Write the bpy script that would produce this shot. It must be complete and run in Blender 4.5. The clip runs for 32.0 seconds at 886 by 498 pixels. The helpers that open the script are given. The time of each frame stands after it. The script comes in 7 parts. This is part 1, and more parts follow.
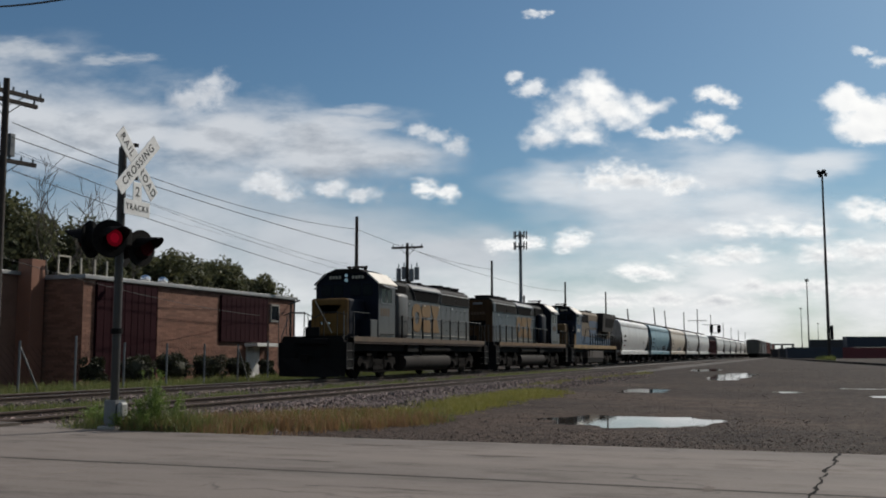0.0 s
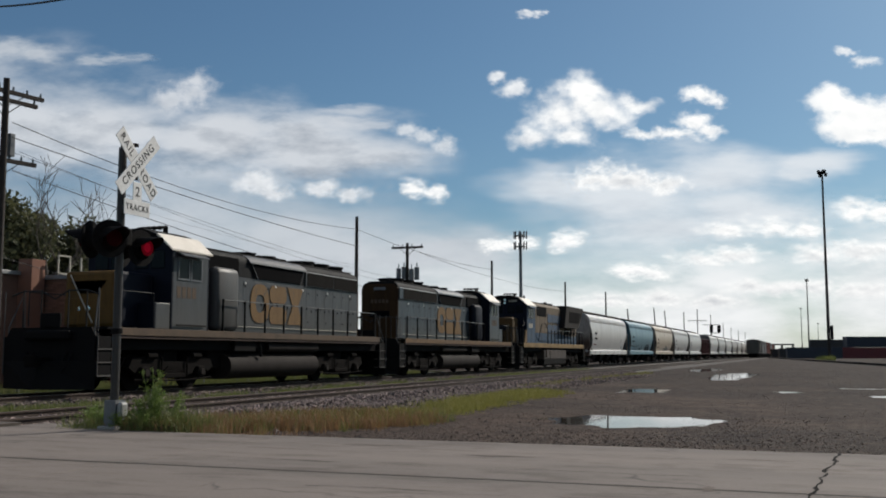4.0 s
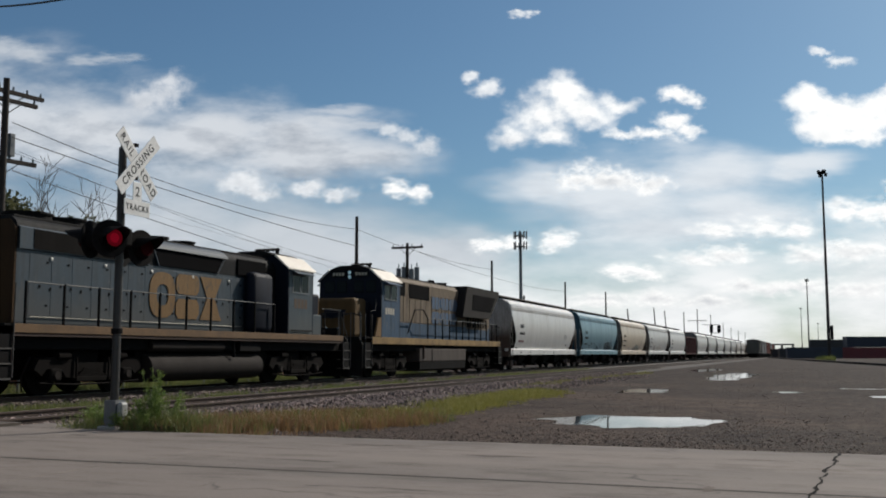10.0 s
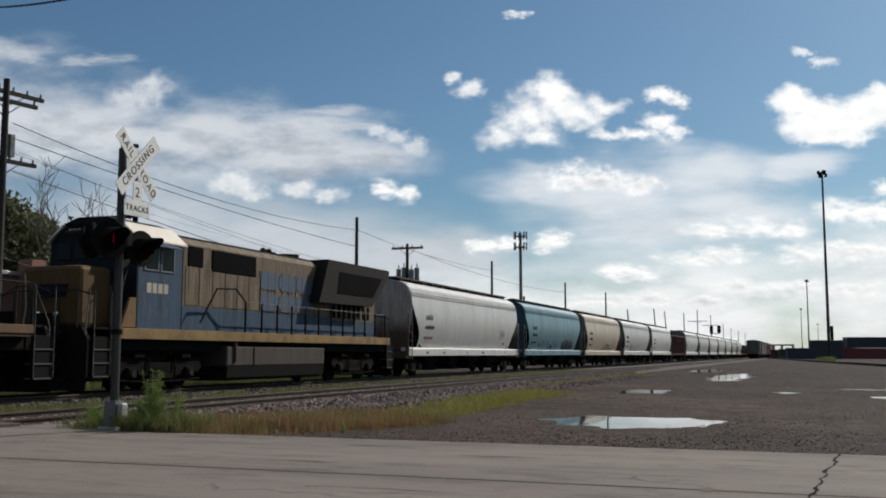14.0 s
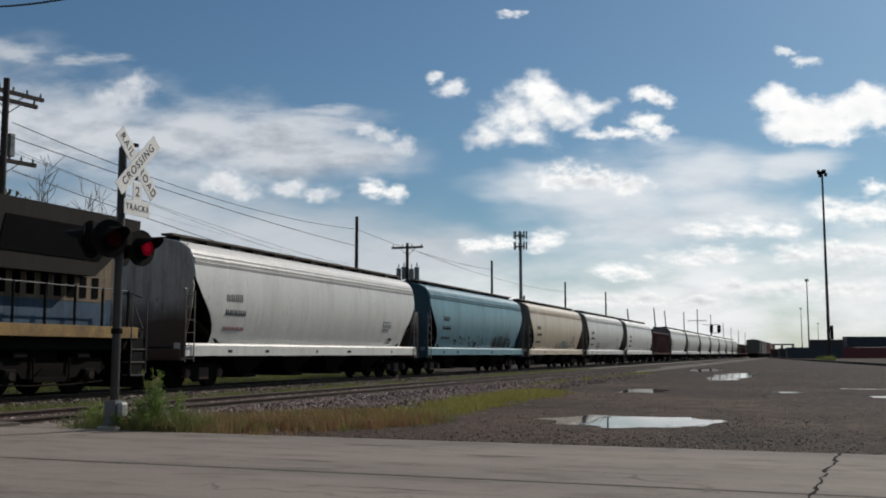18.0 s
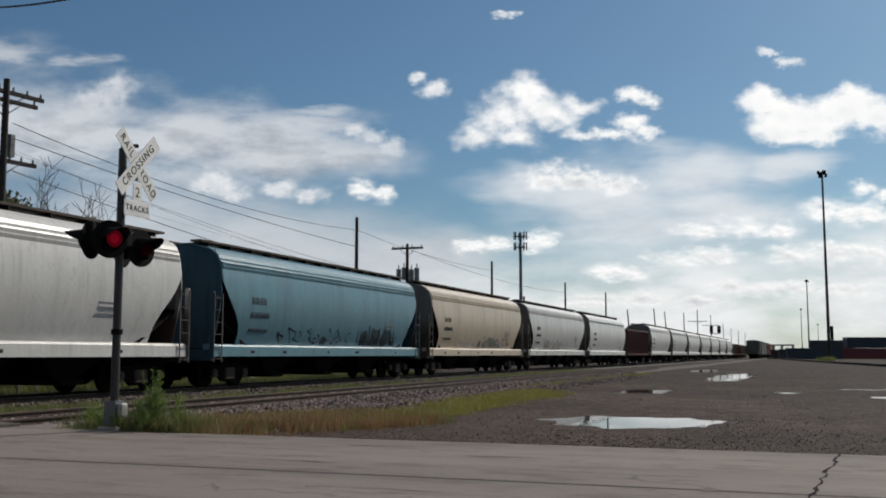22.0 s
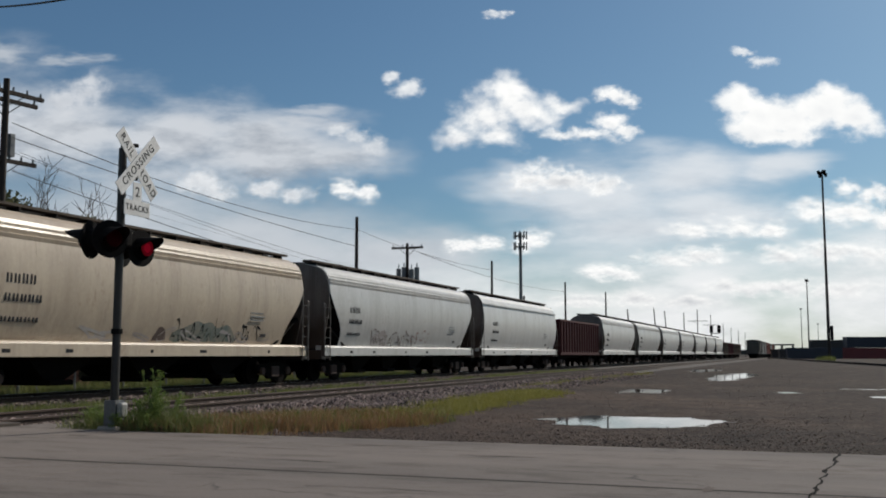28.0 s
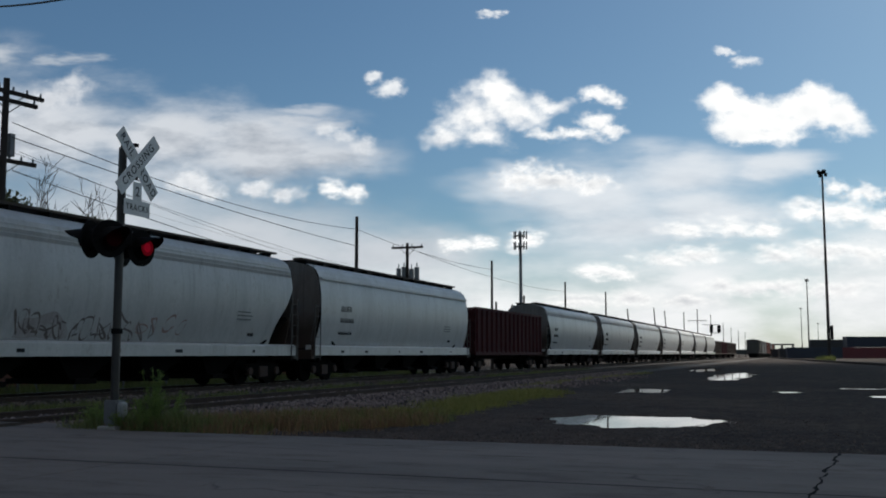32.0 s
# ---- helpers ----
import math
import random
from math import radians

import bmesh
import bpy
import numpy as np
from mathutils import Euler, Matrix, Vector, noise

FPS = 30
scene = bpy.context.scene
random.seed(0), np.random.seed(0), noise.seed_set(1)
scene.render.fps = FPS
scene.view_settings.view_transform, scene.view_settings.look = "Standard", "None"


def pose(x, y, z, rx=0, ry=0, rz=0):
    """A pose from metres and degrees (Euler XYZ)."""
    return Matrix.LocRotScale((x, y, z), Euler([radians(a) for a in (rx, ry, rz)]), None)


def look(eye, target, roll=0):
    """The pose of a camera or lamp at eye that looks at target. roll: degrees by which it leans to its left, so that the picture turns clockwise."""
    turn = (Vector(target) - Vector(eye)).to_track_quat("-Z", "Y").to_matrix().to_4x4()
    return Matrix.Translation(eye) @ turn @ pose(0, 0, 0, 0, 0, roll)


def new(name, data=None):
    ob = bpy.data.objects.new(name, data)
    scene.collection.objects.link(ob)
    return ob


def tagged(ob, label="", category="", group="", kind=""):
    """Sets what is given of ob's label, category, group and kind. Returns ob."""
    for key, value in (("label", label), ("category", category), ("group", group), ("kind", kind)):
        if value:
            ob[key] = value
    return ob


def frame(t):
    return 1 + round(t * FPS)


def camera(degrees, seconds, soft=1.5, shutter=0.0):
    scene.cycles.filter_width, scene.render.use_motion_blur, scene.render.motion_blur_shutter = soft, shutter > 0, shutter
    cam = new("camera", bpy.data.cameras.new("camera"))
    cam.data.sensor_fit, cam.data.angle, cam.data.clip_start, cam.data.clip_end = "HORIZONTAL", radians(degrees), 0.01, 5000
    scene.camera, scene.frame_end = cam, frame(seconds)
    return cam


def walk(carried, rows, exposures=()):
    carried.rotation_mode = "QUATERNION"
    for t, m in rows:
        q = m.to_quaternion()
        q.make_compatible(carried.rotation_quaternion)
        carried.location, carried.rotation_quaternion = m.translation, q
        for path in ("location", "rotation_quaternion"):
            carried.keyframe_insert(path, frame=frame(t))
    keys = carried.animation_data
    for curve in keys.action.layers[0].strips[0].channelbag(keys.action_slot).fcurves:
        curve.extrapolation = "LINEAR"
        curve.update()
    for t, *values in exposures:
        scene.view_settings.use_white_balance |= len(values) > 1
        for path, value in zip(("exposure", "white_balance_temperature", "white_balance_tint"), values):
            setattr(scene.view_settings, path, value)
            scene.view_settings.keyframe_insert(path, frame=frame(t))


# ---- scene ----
LENS = 48.3
TURN, TILT, EYE = 20.12, 6.04, 1.05      # the camera's heading (left of the track's line), tilt and height over the rails
cam = camera(LENS, 32.0, soft=1.9)
# the tripod stands still; passing wheels shake its tilt a little (degrees)
SHAKE = [(0, 0), (3.5, 0), (5.5, .05), (6.0, .10), (6.5, .125), (7.5, .10), (8.0, .055), (8.5, 0), (9.0, .035), (9.5, 0),
         (13.5, 0), (14.0, .035), (14.5, .085), (16.5, .10), (17.0, .08), (17.5, .04), (18.0, 0), (21.5, .015), (22.0, .04),
         (23.0, .075), (23.5, .04), (24.0, .015), (25.5, 0), (27.5, .035), (28.5, 0), (32.0, 0)]
walk(cam, [(t, pose(0, 0, EYE, 90 + TILT + d, 0, TURN)) for t, d in SHAKE],
     [(0, -.12), (3, -.06), (7, .02), (12, .01), (16, -.06), (18, -.08), (24, -.10), (28, -.08), (31, -.12), (32, .0)])

# ---- light ----
SUN_AZ, SUN_EL = 25.0, 38.0               # degrees clockwise from the track's far direction, degrees up
_a, _e = radians(SUN_AZ), radians(SUN_EL)
SUN_DIR = Vector((math.sin(_a) * math.cos(_e), math.cos(_a) * math.cos(_e), math.sin(_e)))
world = bpy.data.worlds.new("sky")
scene.world = world
world.use_nodes = True
_n = world.node_tree.nodes
_sky = _n.new("ShaderNodeTexSky")
_sky.sky_type, _sky.sun_disc = "NISHITA", False
_sky.sun_elevation, _sky.sun_rotation = _e, _a
_sky.air_density, _sky.dust_density, _sky.ozone_density = 1.0, 0.8, 3.0
_tint = _n.new("ShaderNodeMix")           # the clear autumn air is a little greener than the model's
_tint.data_type, _tint.blend_type = "RGBA", "MULTIPLY"
_tint.inputs["Factor"].default_value = 1.0
_tint.inputs["B"].default_value = (0.73, 0.95, 1.02, 1)
world.node_tree.links.new(_sky.outputs["Color"], _tint.inputs["A"])
world.node_tree.links.new(_tint.outputs["Result"], _n["Background"].inputs["Color"])
_n["Background"].inputs["Strength"].default_value = 0.064
sun = new("sun", bpy.data.lights.new("sun", "SUN"))
sun.data.energy, sun.data.angle, sun.data.color = 4.6, radians(0.55), (1.0, 0.93, 0.83)
sun.matrix_basis = look((0, 0, 60), Vector((0, 0, 60)) - SUN_DIR)


# ---- materials ----
def nodes_of(name):
    m = bpy.data.materials.new(name)
    m.use_nodes = True
    t = m.node_tree
    return m, t, t.nodes, t.links, t.nodes["Principled BSDF"]


def noise_node(t, coord, scale, detail=5.0, rough=0.6, stretch=None):
    n = t.nodes.new("ShaderNodeTexNoise")
    n.inputs["Scale"].default_value, n.inputs["Detail"].default_value, n.inputs["Roughness"].default_value = scale, detail, rough
    if stretch:
        mp = t.nodes.new("ShaderNodeMapping")
        mp.inputs["Scale"].default_value = stretch
        t.links.new(coord, mp.inputs["Vector"])
        coord = mp.outputs["Vector"]
    t.links.new(coord, n.inputs["Vector"])
    return n.outputs["Fac"]


def ramp(t, fac, lo, hi, a=(0, 0, 0), b=(1, 1, 1)):
    r = t.nodes.new("ShaderNodeValToRGB")
    r.color_ramp.elements[0].position, r.color_ramp.elements[1].position = lo, hi
    r.color_ramp.elements[0].color, r.color_ramp.elements[1].color = (*a, 1), (*b, 1)
    t.links.new(fac, r.inputs["Fac"])
    return r.outputs["Color"]


def mix(t, fac, a, b, mode="MIX"):
    m = t.nodes.new("ShaderNodeMix")
    m.data_type, m.blend_type = "RGBA", mode
    for sock, v in ((m.inputs["Factor"], fac), (m.inputs["A"], a), (m.inputs["B"], b)):
        if isinstance(v, (int, float)):
            sock.default_value = v
        elif isinstance(v, tuple):
            sock.default_value = (*v, 1)
        else:
            t.links.new(v, sock)
    return m.outputs["Result"]


def math_node(t, op, a, b=0.0, clamp=False):
    m = t.nodes.new("ShaderNodeMath")
    m.operation, m.use_clamp = op, clamp
    for sock, v in ((m.inputs[0], a), (m.inputs[1], b)):
        if isinstance(v, (int, float)):
            sock.default_value = v
        else:
            t.links.new(v, sock)
    return m.outputs["Value"]


def mat(name, col, rough=0.6, metal=0.0, dirt=None, amount=0.5, big=0.6, fine=14.0, streak=False, bump=0.15, vary=0.12, spec=0.5, each=0.0, speck=None, specks=.6, runs=0.0):
    """A worn surface: colour with grain, patches or vertical streaks of dirt, and fine relief."""
    m, t, n, l, b = nodes_of(name)
    co = n.new("ShaderNodeTexCoord").outputs["Object"]
    dirt = dirt or tuple(c * 0.45 for c in col)
    patch = noise_node(t, co, big, 6, 0.65, (3.0, 3.0, 0.45) if streak else None)
    grain = noise_node(t, co, fine, 4, 0.6)
    c = mix(t, math_node(t, "MULTIPLY", ramp(t, patch, 0.42, 0.72), amount), col, dirt)
    c = mix(t, 1.0, c, ramp(t, grain, 0.3, 0.7, (1 - vary,) * 3, (1 + vary * 0.5,) * 3), "MULTIPLY")
    if runs:                               # narrow streaks washed down by rain
        run = ramp(t, noise_node(t, co, 1.0, 5, .6, (7.0, 7.0, .22)), .50, .62)
        c = mix(t, math_node(t, "MULTIPLY", math_node(t, "MULTIPLY", run, ramp(t, noise_node(t, co, .9, 3, .5), .35, .6)), runs), c, tuple(k * .75 for k in dirt))
    if speck:                              # chips and blooms of another colour, in clusters
        chip = math_node(t, "MULTIPLY", ramp(t, noise_node(t, co, 5.5, 9, .7, (1.0, 1.0, .6)), .54, .62), ramp(t, noise_node(t, co, .7, 4, .6), .40, .62))
        c = mix(t, math_node(t, "MULTIPLY", chip, specks), c, speck)
    if each:
        rnd = n.new("ShaderNodeObjectInfo").outputs["Random"]
        c = mix(t, 1.0, c, ramp(t, rnd, 0.0, 1.0, (1 - each,) * 3, (1 + each,) * 3), "MULTIPLY")
    l.new(c, b.inputs["Base Color"])
    b.inputs["Metallic"].default_value = metal
    b.inputs["Specular IOR Level"].default_value = spec
    l.new(math_node(t, "MULTIPLY_ADD", patch, 0.25), b.inputs["Roughness"])
    b.inputs["Roughness"].links[0].from_node.inputs[2].default_value = max(0.0, rough - 0.12)
    if bump:
        bp = n.new("ShaderNodeBump")
        bp.inputs["Strength"].default_value, bp.inputs["Distance"].default_value = bump, 0.02
        l.new(grain, bp.inputs["Height"])
        l.new(bp.outputs["Normal"], b.inputs["Normal"])
    return m


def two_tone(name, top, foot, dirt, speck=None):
    """Hood paint: one colour above, dust-greyed below, with faint runs. Car ends turn dark brown below."""
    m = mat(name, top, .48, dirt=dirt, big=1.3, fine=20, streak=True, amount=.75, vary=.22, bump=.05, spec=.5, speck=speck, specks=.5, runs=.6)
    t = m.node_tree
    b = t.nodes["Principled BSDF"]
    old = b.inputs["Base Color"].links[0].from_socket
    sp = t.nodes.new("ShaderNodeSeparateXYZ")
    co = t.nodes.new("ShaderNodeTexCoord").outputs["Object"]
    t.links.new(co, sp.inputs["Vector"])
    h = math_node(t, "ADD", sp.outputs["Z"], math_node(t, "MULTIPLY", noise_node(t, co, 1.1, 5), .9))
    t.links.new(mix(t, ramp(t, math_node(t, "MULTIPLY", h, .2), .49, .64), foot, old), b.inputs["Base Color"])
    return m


def leaf_mat(name, a, b_):
    m, t, n, l, b = nodes_of(name)
    rnd = n.new("ShaderNodeNewGeometry").outputs["Random Per Island"]
    l.new(ramp(t, rnd, 0.0, 1.0, a, b_), b.inputs["Base Color"])
    b.inputs["Roughness"].default_value = 0.7
    tr = n.new("ShaderNodeBsdfTranslucent")
    l.new(ramp(t, rnd, 0.0, 1.0, a, b_), tr.inputs["Color"])
    ms = n.new("ShaderNodeMixShader")
    ms.inputs["Fac"].default_value = 0.35
    l.new(b.outputs["BSDF"], ms.inputs[1])
    l.new(tr.outputs["BSDF"], ms.inputs[2])
    l.new(ms.outputs["Shader"], n["Material Output"].inputs["Surface"])
    return m


def stone_mat(name, a, b_, rough=0.85):
    m, t, n, l, b = nodes_of(name)
    rnd = n.new("ShaderNodeNewGeometry").outputs["Random Per Island"]
    co = n.new("ShaderNodeTexCoord").outputs["Object"]
    c = mix(t, 1.0, ramp(t, rnd, 0.0, 1.0, a, b_), ramp(t, noise_node(t, co, 30.0), 0.3, 0.7, (.8,) * 3, (1.1,) * 3), "MULTIPLY")
    l.new(c, b.inputs["Base Color"])
    b.inputs["Roughness"].default_value = rough
    return m


KERBDARK = mat("kerb_dark", (.055, .047, .042), .95, big=.8, fine=8, spec=.05)


def glow_mat(name, col, strength):
    m, t, n, l, b = nodes_of(name)
    b.inputs["Base Color"].default_value = (*col, 1)
    b.inputs["Emission Color"].default_value = (*col, 1)
    b.inputs["Emission Strength"].default_value = strength
    b.inputs["Roughness"].default_value, b.inputs["Specular IOR Level"].default_value = 1.0, 0.0
    return m


def glass_mat(name, tint=(.25, .3, .33)):
    m, t, n, l, b = nodes_of(name)
    b.inputs["Base Color"].default_value = (*tint, 1)
    b.inputs["Roughness"].default_value = 0.05
    b.inputs["Transmission Weight"].default_value = 0.6
    return m


def ground_mat():
    """Gravel and packed dirt: brown near the tracks, grey in the middle of the yard, damp dark patches."""
    m, t, n, l, b = nodes_of("gravel_ground")
    co = n.new("ShaderNodeTexCoord").outputs["Object"]
    big = noise_node(t, co, 0.12, 6, 0.6)
    mid = noise_node(t, co, 0.9, 6, 0.65)
    v = n.new("ShaderNodeTexVoronoi")
    v.inputs["Scale"].default_value = 26.0
    l.new(co, v.inputs["Vector"])
    peb = v.outputs["Color"]
    c = mix(t, ramp(t, big, 0.40, 0.58), (0.068, 0.048, 0.038), (0.039, 0.0305, 0.026))
    c = mix(t, math_node(t, "MULTIPLY", ramp(t, mid, 0.45, 0.75), 0.7), c, (0.020, 0.016, 0.014))
    # the middle of the yard is old dark asphalt under thin grit
    sp = n.new("ShaderNodeSeparateXYZ")
    l.new(co, sp.inputs["Vector"])
    far = math_node(t, "ADD", math_node(t, "MULTIPLY", sp.outputs["Y"], .02), math_node(t, "MULTIPLY", sp.outputs["X"], .05))
    far = math_node(t, "ADD", far, math_node(t, "MULTIPLY", math_node(t, "SUBTRACT", big, .5), 1.2))
    c = mix(t, math_node(t, "MULTIPLY", ramp(t, far, .25, .75), .6), c, (0.0185, 0.0150, 0.0132))
    clump = noise_node(t, co, 3.6, 7, 0.7)
    c = mix(t, math_node(t, "MULTIPLY", ramp(t, clump, 0.50, 0.64), 0.6), c, (0.030, 0.021, 0.017))
    c = mix(t, math_node(t, "MULTIPLY", ramp(t, clump, 0.36, 0.46, (1,) * 3, (0,) * 3), 0.5), c, (0.100, 0.074, 0.060))
    damp = ramp(t, math_node(t, "MULTIPLY_ADD", sp.outputs["Z"], 12.0), .0, .35, (1,) * 3, (0,) * 3)
    damp.node.inputs["Fac"].links[0].from_node.inputs[2].default_value = 1.82
    c = mix(t, math_node(t, "MULTIPLY", damp, 0.55), c, (0.022, 0.016, 0.013))
    bw = n.new("ShaderNodeRGBToBW")
    l.new(peb, bw.inputs["Color"])
    c = mix(t, 1.0, c, ramp(t, bw.outputs["Val"], 0.15, 0.85, (0.62,) * 3, (1.45,) * 3), "MULTIPLY")
    l.new(c, b.inputs["Base Color"])
    b.inputs["Roughness"].default_value = 0.9
    b.inputs["Specular IOR Level"].default_value = 0.08
    bp = n.new("ShaderNodeBump")
    bp.inputs["Strength"].default_value, bp.inputs["Distance"].default_value = 0.6, 0.03
    l.new(v.outputs["Distance"], bp.inputs["Height"])
    l.new(bp.outputs["Normal"], b.inputs["Normal"])
    return m


def road_mat():
    """Worn grey concrete with tyre stains, tar and hairline cracks."""
    m, t, n, l, b = nodes_of("road_concrete")
    co = n.new("ShaderNodeTexCoord").outputs["Object"]
    lanes = noise_node(t, co, 0.5, 5, 0.6, (0.25, 1.6, 1.0))
    spots = noise_node(t, co, 1.3, 8, 0.72, (.45, 1.6, 1.0))
    grain = noise_node(t, co, 60.0, 3, 0.6)
    c = mix(t, ramp(t, lanes, 0.35, 0.7), (0.194, 0.167, 0.150), (0.143, 0.126, 0.115))
    c = mix(t, math_node(t, "MULTIPLY", ramp(t, spots, 0.52, 0.72), 0.8), c, (0.070, 0.060, 0.053))
    drift_ = ramp(t, noise_node(t, co, 3.2, 7, .7, (.7, 1.4, 1.0)), .50, .66)
    c = mix(t, math_node(t, "MULTIPLY", math_node(t, "MULTIPLY", drift_, ramp(t, noise_node(t, co, .35, 4, .6, (.5, 1.3, 1)), .42, .6)), .55), c, (0.085, 0.066, 0.054))
    v = n.new("ShaderNodeTexVoronoi")
    v.feature = "DISTANCE_TO_EDGE"
    v.inputs["Scale"].default_value = 0.33
    wob = n.new("ShaderNodeVectorMath")
    wob.operation = "MULTIPLY_ADD"
    nz = n.new("ShaderNodeTexNoise")
    nz.inputs["Scale"].default_value = 1.7
    l.new(co, nz.inputs["Vector"])
    l.new(nz.outputs["Color"], wob.inputs[0])
    wob.inputs[1].default_value = (1.2, 1.2, 0)
    l.new(co, wob.inputs[2])
    l.new(wob.outputs["Vector"], v.inputs["Vector"])
    c = mix(t, math_node(t, "MULTIPLY", math_node(t, "MULTIPLY", ramp(t, v.outputs["Distance"], 0.0, 0.010, (1,) * 3, (0,) * 3), ramp(t, noise_node(t, co, .45, 3), .5, .6)), 0.75), c, (0.045, 0.042, 0.040))
    c = mix(t, 1.0, c, ramp(t, grain, 0.3, 0.7, (0.86,) * 3, (1.08,) * 3), "MULTIPLY")
    l.new(c, b.inputs["Base Color"])
    b.inputs["Roughness"].default_value = 0.82
    b.inputs["Specular IOR Level"].default_value = 0.12
    bp = n.new("ShaderNodeBump")
    bp.inputs["Strength"].default_value, bp.inputs["Distance"].default_value = 0.25, 0.01
    l.new(grain, bp.inputs["Height"])
    l.new(bp.outputs["Normal"], b.inputs["Normal"])
    return m


def water_mat():
    m, t, n, l, b = nodes_of("puddle_water")
    b.inputs["Base Color"].default_value = (0.035, 0.03, 0.025, 1)
    b.inputs["Roughness"].default_value = 0.03
    b.inputs["IOR"].default_value = 1.33
    bp = n.new("ShaderNodeBump")
    bp.inputs["Strength"].default_value, bp.inputs["Distance"].default_value = 0.05, 0.004
    l.new(noise_node(t, n.new("ShaderNodeTexCoord").outputs["Object"], 5.0), bp.inputs["Height"])
    l.new(bp.outputs["Normal"], b.inputs["Normal"])
    return m


GROUND, ROAD, WATER = ground_mat(), road_mat(), water_mat()
TAR = mat("tar_seal", (.066, .060, .055), .95, big=3, fine=40, spec=.05)
CRACK = mat("crack_dirt", (.014, .012, .011), .95, bump=0, spec=.05)
PATCH = mat("road_patch", (.150, .128, .115), .95, big=3, fine=40, spec=.05)
BALLAST = stone_mat("ballast_stone", (.020, .015, .014), (.29, .215, .195))
PEBBLE = stone_mat("yard_pebble", (.026, .018, .015), (.125, .088, .070))
BED = mat("ballast_bed", (.038, .030, .026), .95, dirt=(.05, .04, .036), big=1.2, fine=22, vary=.5, bump=.6)
RUST = mat("rail_rust", (.045, .026, .018), .85, dirt=(.016, .011, .009), big=2, fine=30)
RAILTOP = mat("rail_polish", (.42, .40, .38), .35, .9, big=3, fine=40, amount=.3)
TIE = mat("tie_timber", (.075, .058, .046), .9, dirt=(.03, .024, .02), big=3, fine=25, each=.3)
STEELGREY = mat("galvanised", (.16, .165, .17), .5, .5, big=2, fine=25, amount=.4)
ALU = mat("mast_aluminium", (.046, .041, .038), .45, .5, big=2.5, fine=30, amount=.35)
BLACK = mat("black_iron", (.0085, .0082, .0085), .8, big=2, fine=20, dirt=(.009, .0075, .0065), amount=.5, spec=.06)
# grime on the trucks; on hopper undersides, shade put into the colour
UNDER = mat("truck_grime_and_shade", (.0078, .0068, .0063), .95, big=1.5, fine=16, dirt=(.0075, .006, .0052), amount=.5, spec=.06)
SIGNWHITE = mat("sign_white", (.64, .64, .63), .55, big=3, fine=30, dirt=(.45, .43, .40), amount=.45, bump=.03)
SIGNBLACK = mat("sign_black", (.015, .015, .016), .6, bump=0)
LENSRED = mat("lens_dark_red", (.030, .0016, .0025), .75, bump=0, spec=.04)
LENSEDGE = glow_mat("lens_lit_rim", (.035, .0008, .0025), 1.6)
LENSLIT = glow_mat("lens_lit_red", (.035, .0006, .0022), 3.6)
WOODPOLE = mat("pole_timber", (.030, .023, .019), .9, dirt=(.012, .010, .009), big=1.2, fine=20, streak=True)
INSUL = mat("insulator_glass", (.10, .12, .13), .3, big=5)
WIRE = mat("cable_black", (.02, .02, .022), .7, bump=0)
BRICK = mat("brick_face", (.175, .080, .052), .9, dirt=(.15, .07, .045), big=.8, fine=30, amount=.5, each=.22)
MORTAR = mat("brick_mortar", (.165, .088, .062), .95, big=1.0, fine=30)
MAROON = mat("maroon_panel", (.020, .0035, .0065), .8, dirt=(.011, .0025, .004), big=.8, fine=18, streak=True, spec=.06)
CONCRETE = mat("pale_concrete", (.24, .23, .21), .85, dirt=(.22, .2, .18), big=1.5, fine=30)
ROOFTRIM = mat("roof_flashing", (.26, .26, .26), .5, .3, big=1.5, fine=20)
WHITEDOOR = mat("door_white", (.62, .62, .60), .5, big=1.5, fine=25)
SHINY = mat("bright_metal", (.75, .75, .74), .22, 1.0, big=3, fine=30, amount=.2)
LEAF = leaf_mat("leaf_dark", (.038, .044, .020), (.125, .128, .060))
SHRUB = leaf_mat("leaf_shrub", (.010, .012, .006), (.03, .034, .014))
WEED = leaf_mat("leaf_weed", (.075, .125, .022), (.20, .27, .06))
DRYGRASS = leaf_mat("grass_dry", (.15, .080, .04), (.31, .19, .09))
GREENGRASS = leaf_mat("grass_green", (.13, .135, .026), (.30, .27, .075))
VERGE = leaf_mat("grass_verge", (.07, .095, .022), (.20, .21, .07))
BARK = mat("bark", (.075, .062, .052), .95, big=2, fine=20, streak=True)
GLASS = glass_mat("window_glass")
DARKGLASS = mat("cab_glass_dark", (.004, .0045, .006), .25, bump=0, vary=.02, spec=.12)
# rolling stock
NAVY = mat("paint_navy", (.004, .0062, .014), .6, dirt=(.009, .010, .014), big=1.2, fine=18, streak=True, spec=.12)
GREYPAINT = two_tone("paint_grey", (.040, .042, .046), (.048, .045, .042), (.018, .019, .020), (.09, .08, .07))
BLUEGREY = two_tone("paint_blue_grey", (.020, .034, .048), (.038, .040, .041), (.013, .019, .025), (.07, .068, .062))
ROOFDARK = mat("hood_top_dark", (.010, .0098, .0098), .85, dirt=(.012, .010, .009), big=1.1, fine=16, streak=True, spec=.12)
SCREEN = mat("radiator_screen", (.0105, .0095, .0090), .9, dirt=(.0065, .006, .0055), big=1.4, fine=60, streak=True, spec=.05)
RADGREY = mat("radiator_box_grey", (.0145, .0125, .0115), .85, dirt=(.012, .011, .010), big=1.1, fine=16, streak=True, spec=.15)
CAPGREY = mat("hood_cap_dusty", (.0100, .0105, .0115), .7, dirt=(.006, .006, .0058), big=1.1, fine=16, streak=True, spec=.1)
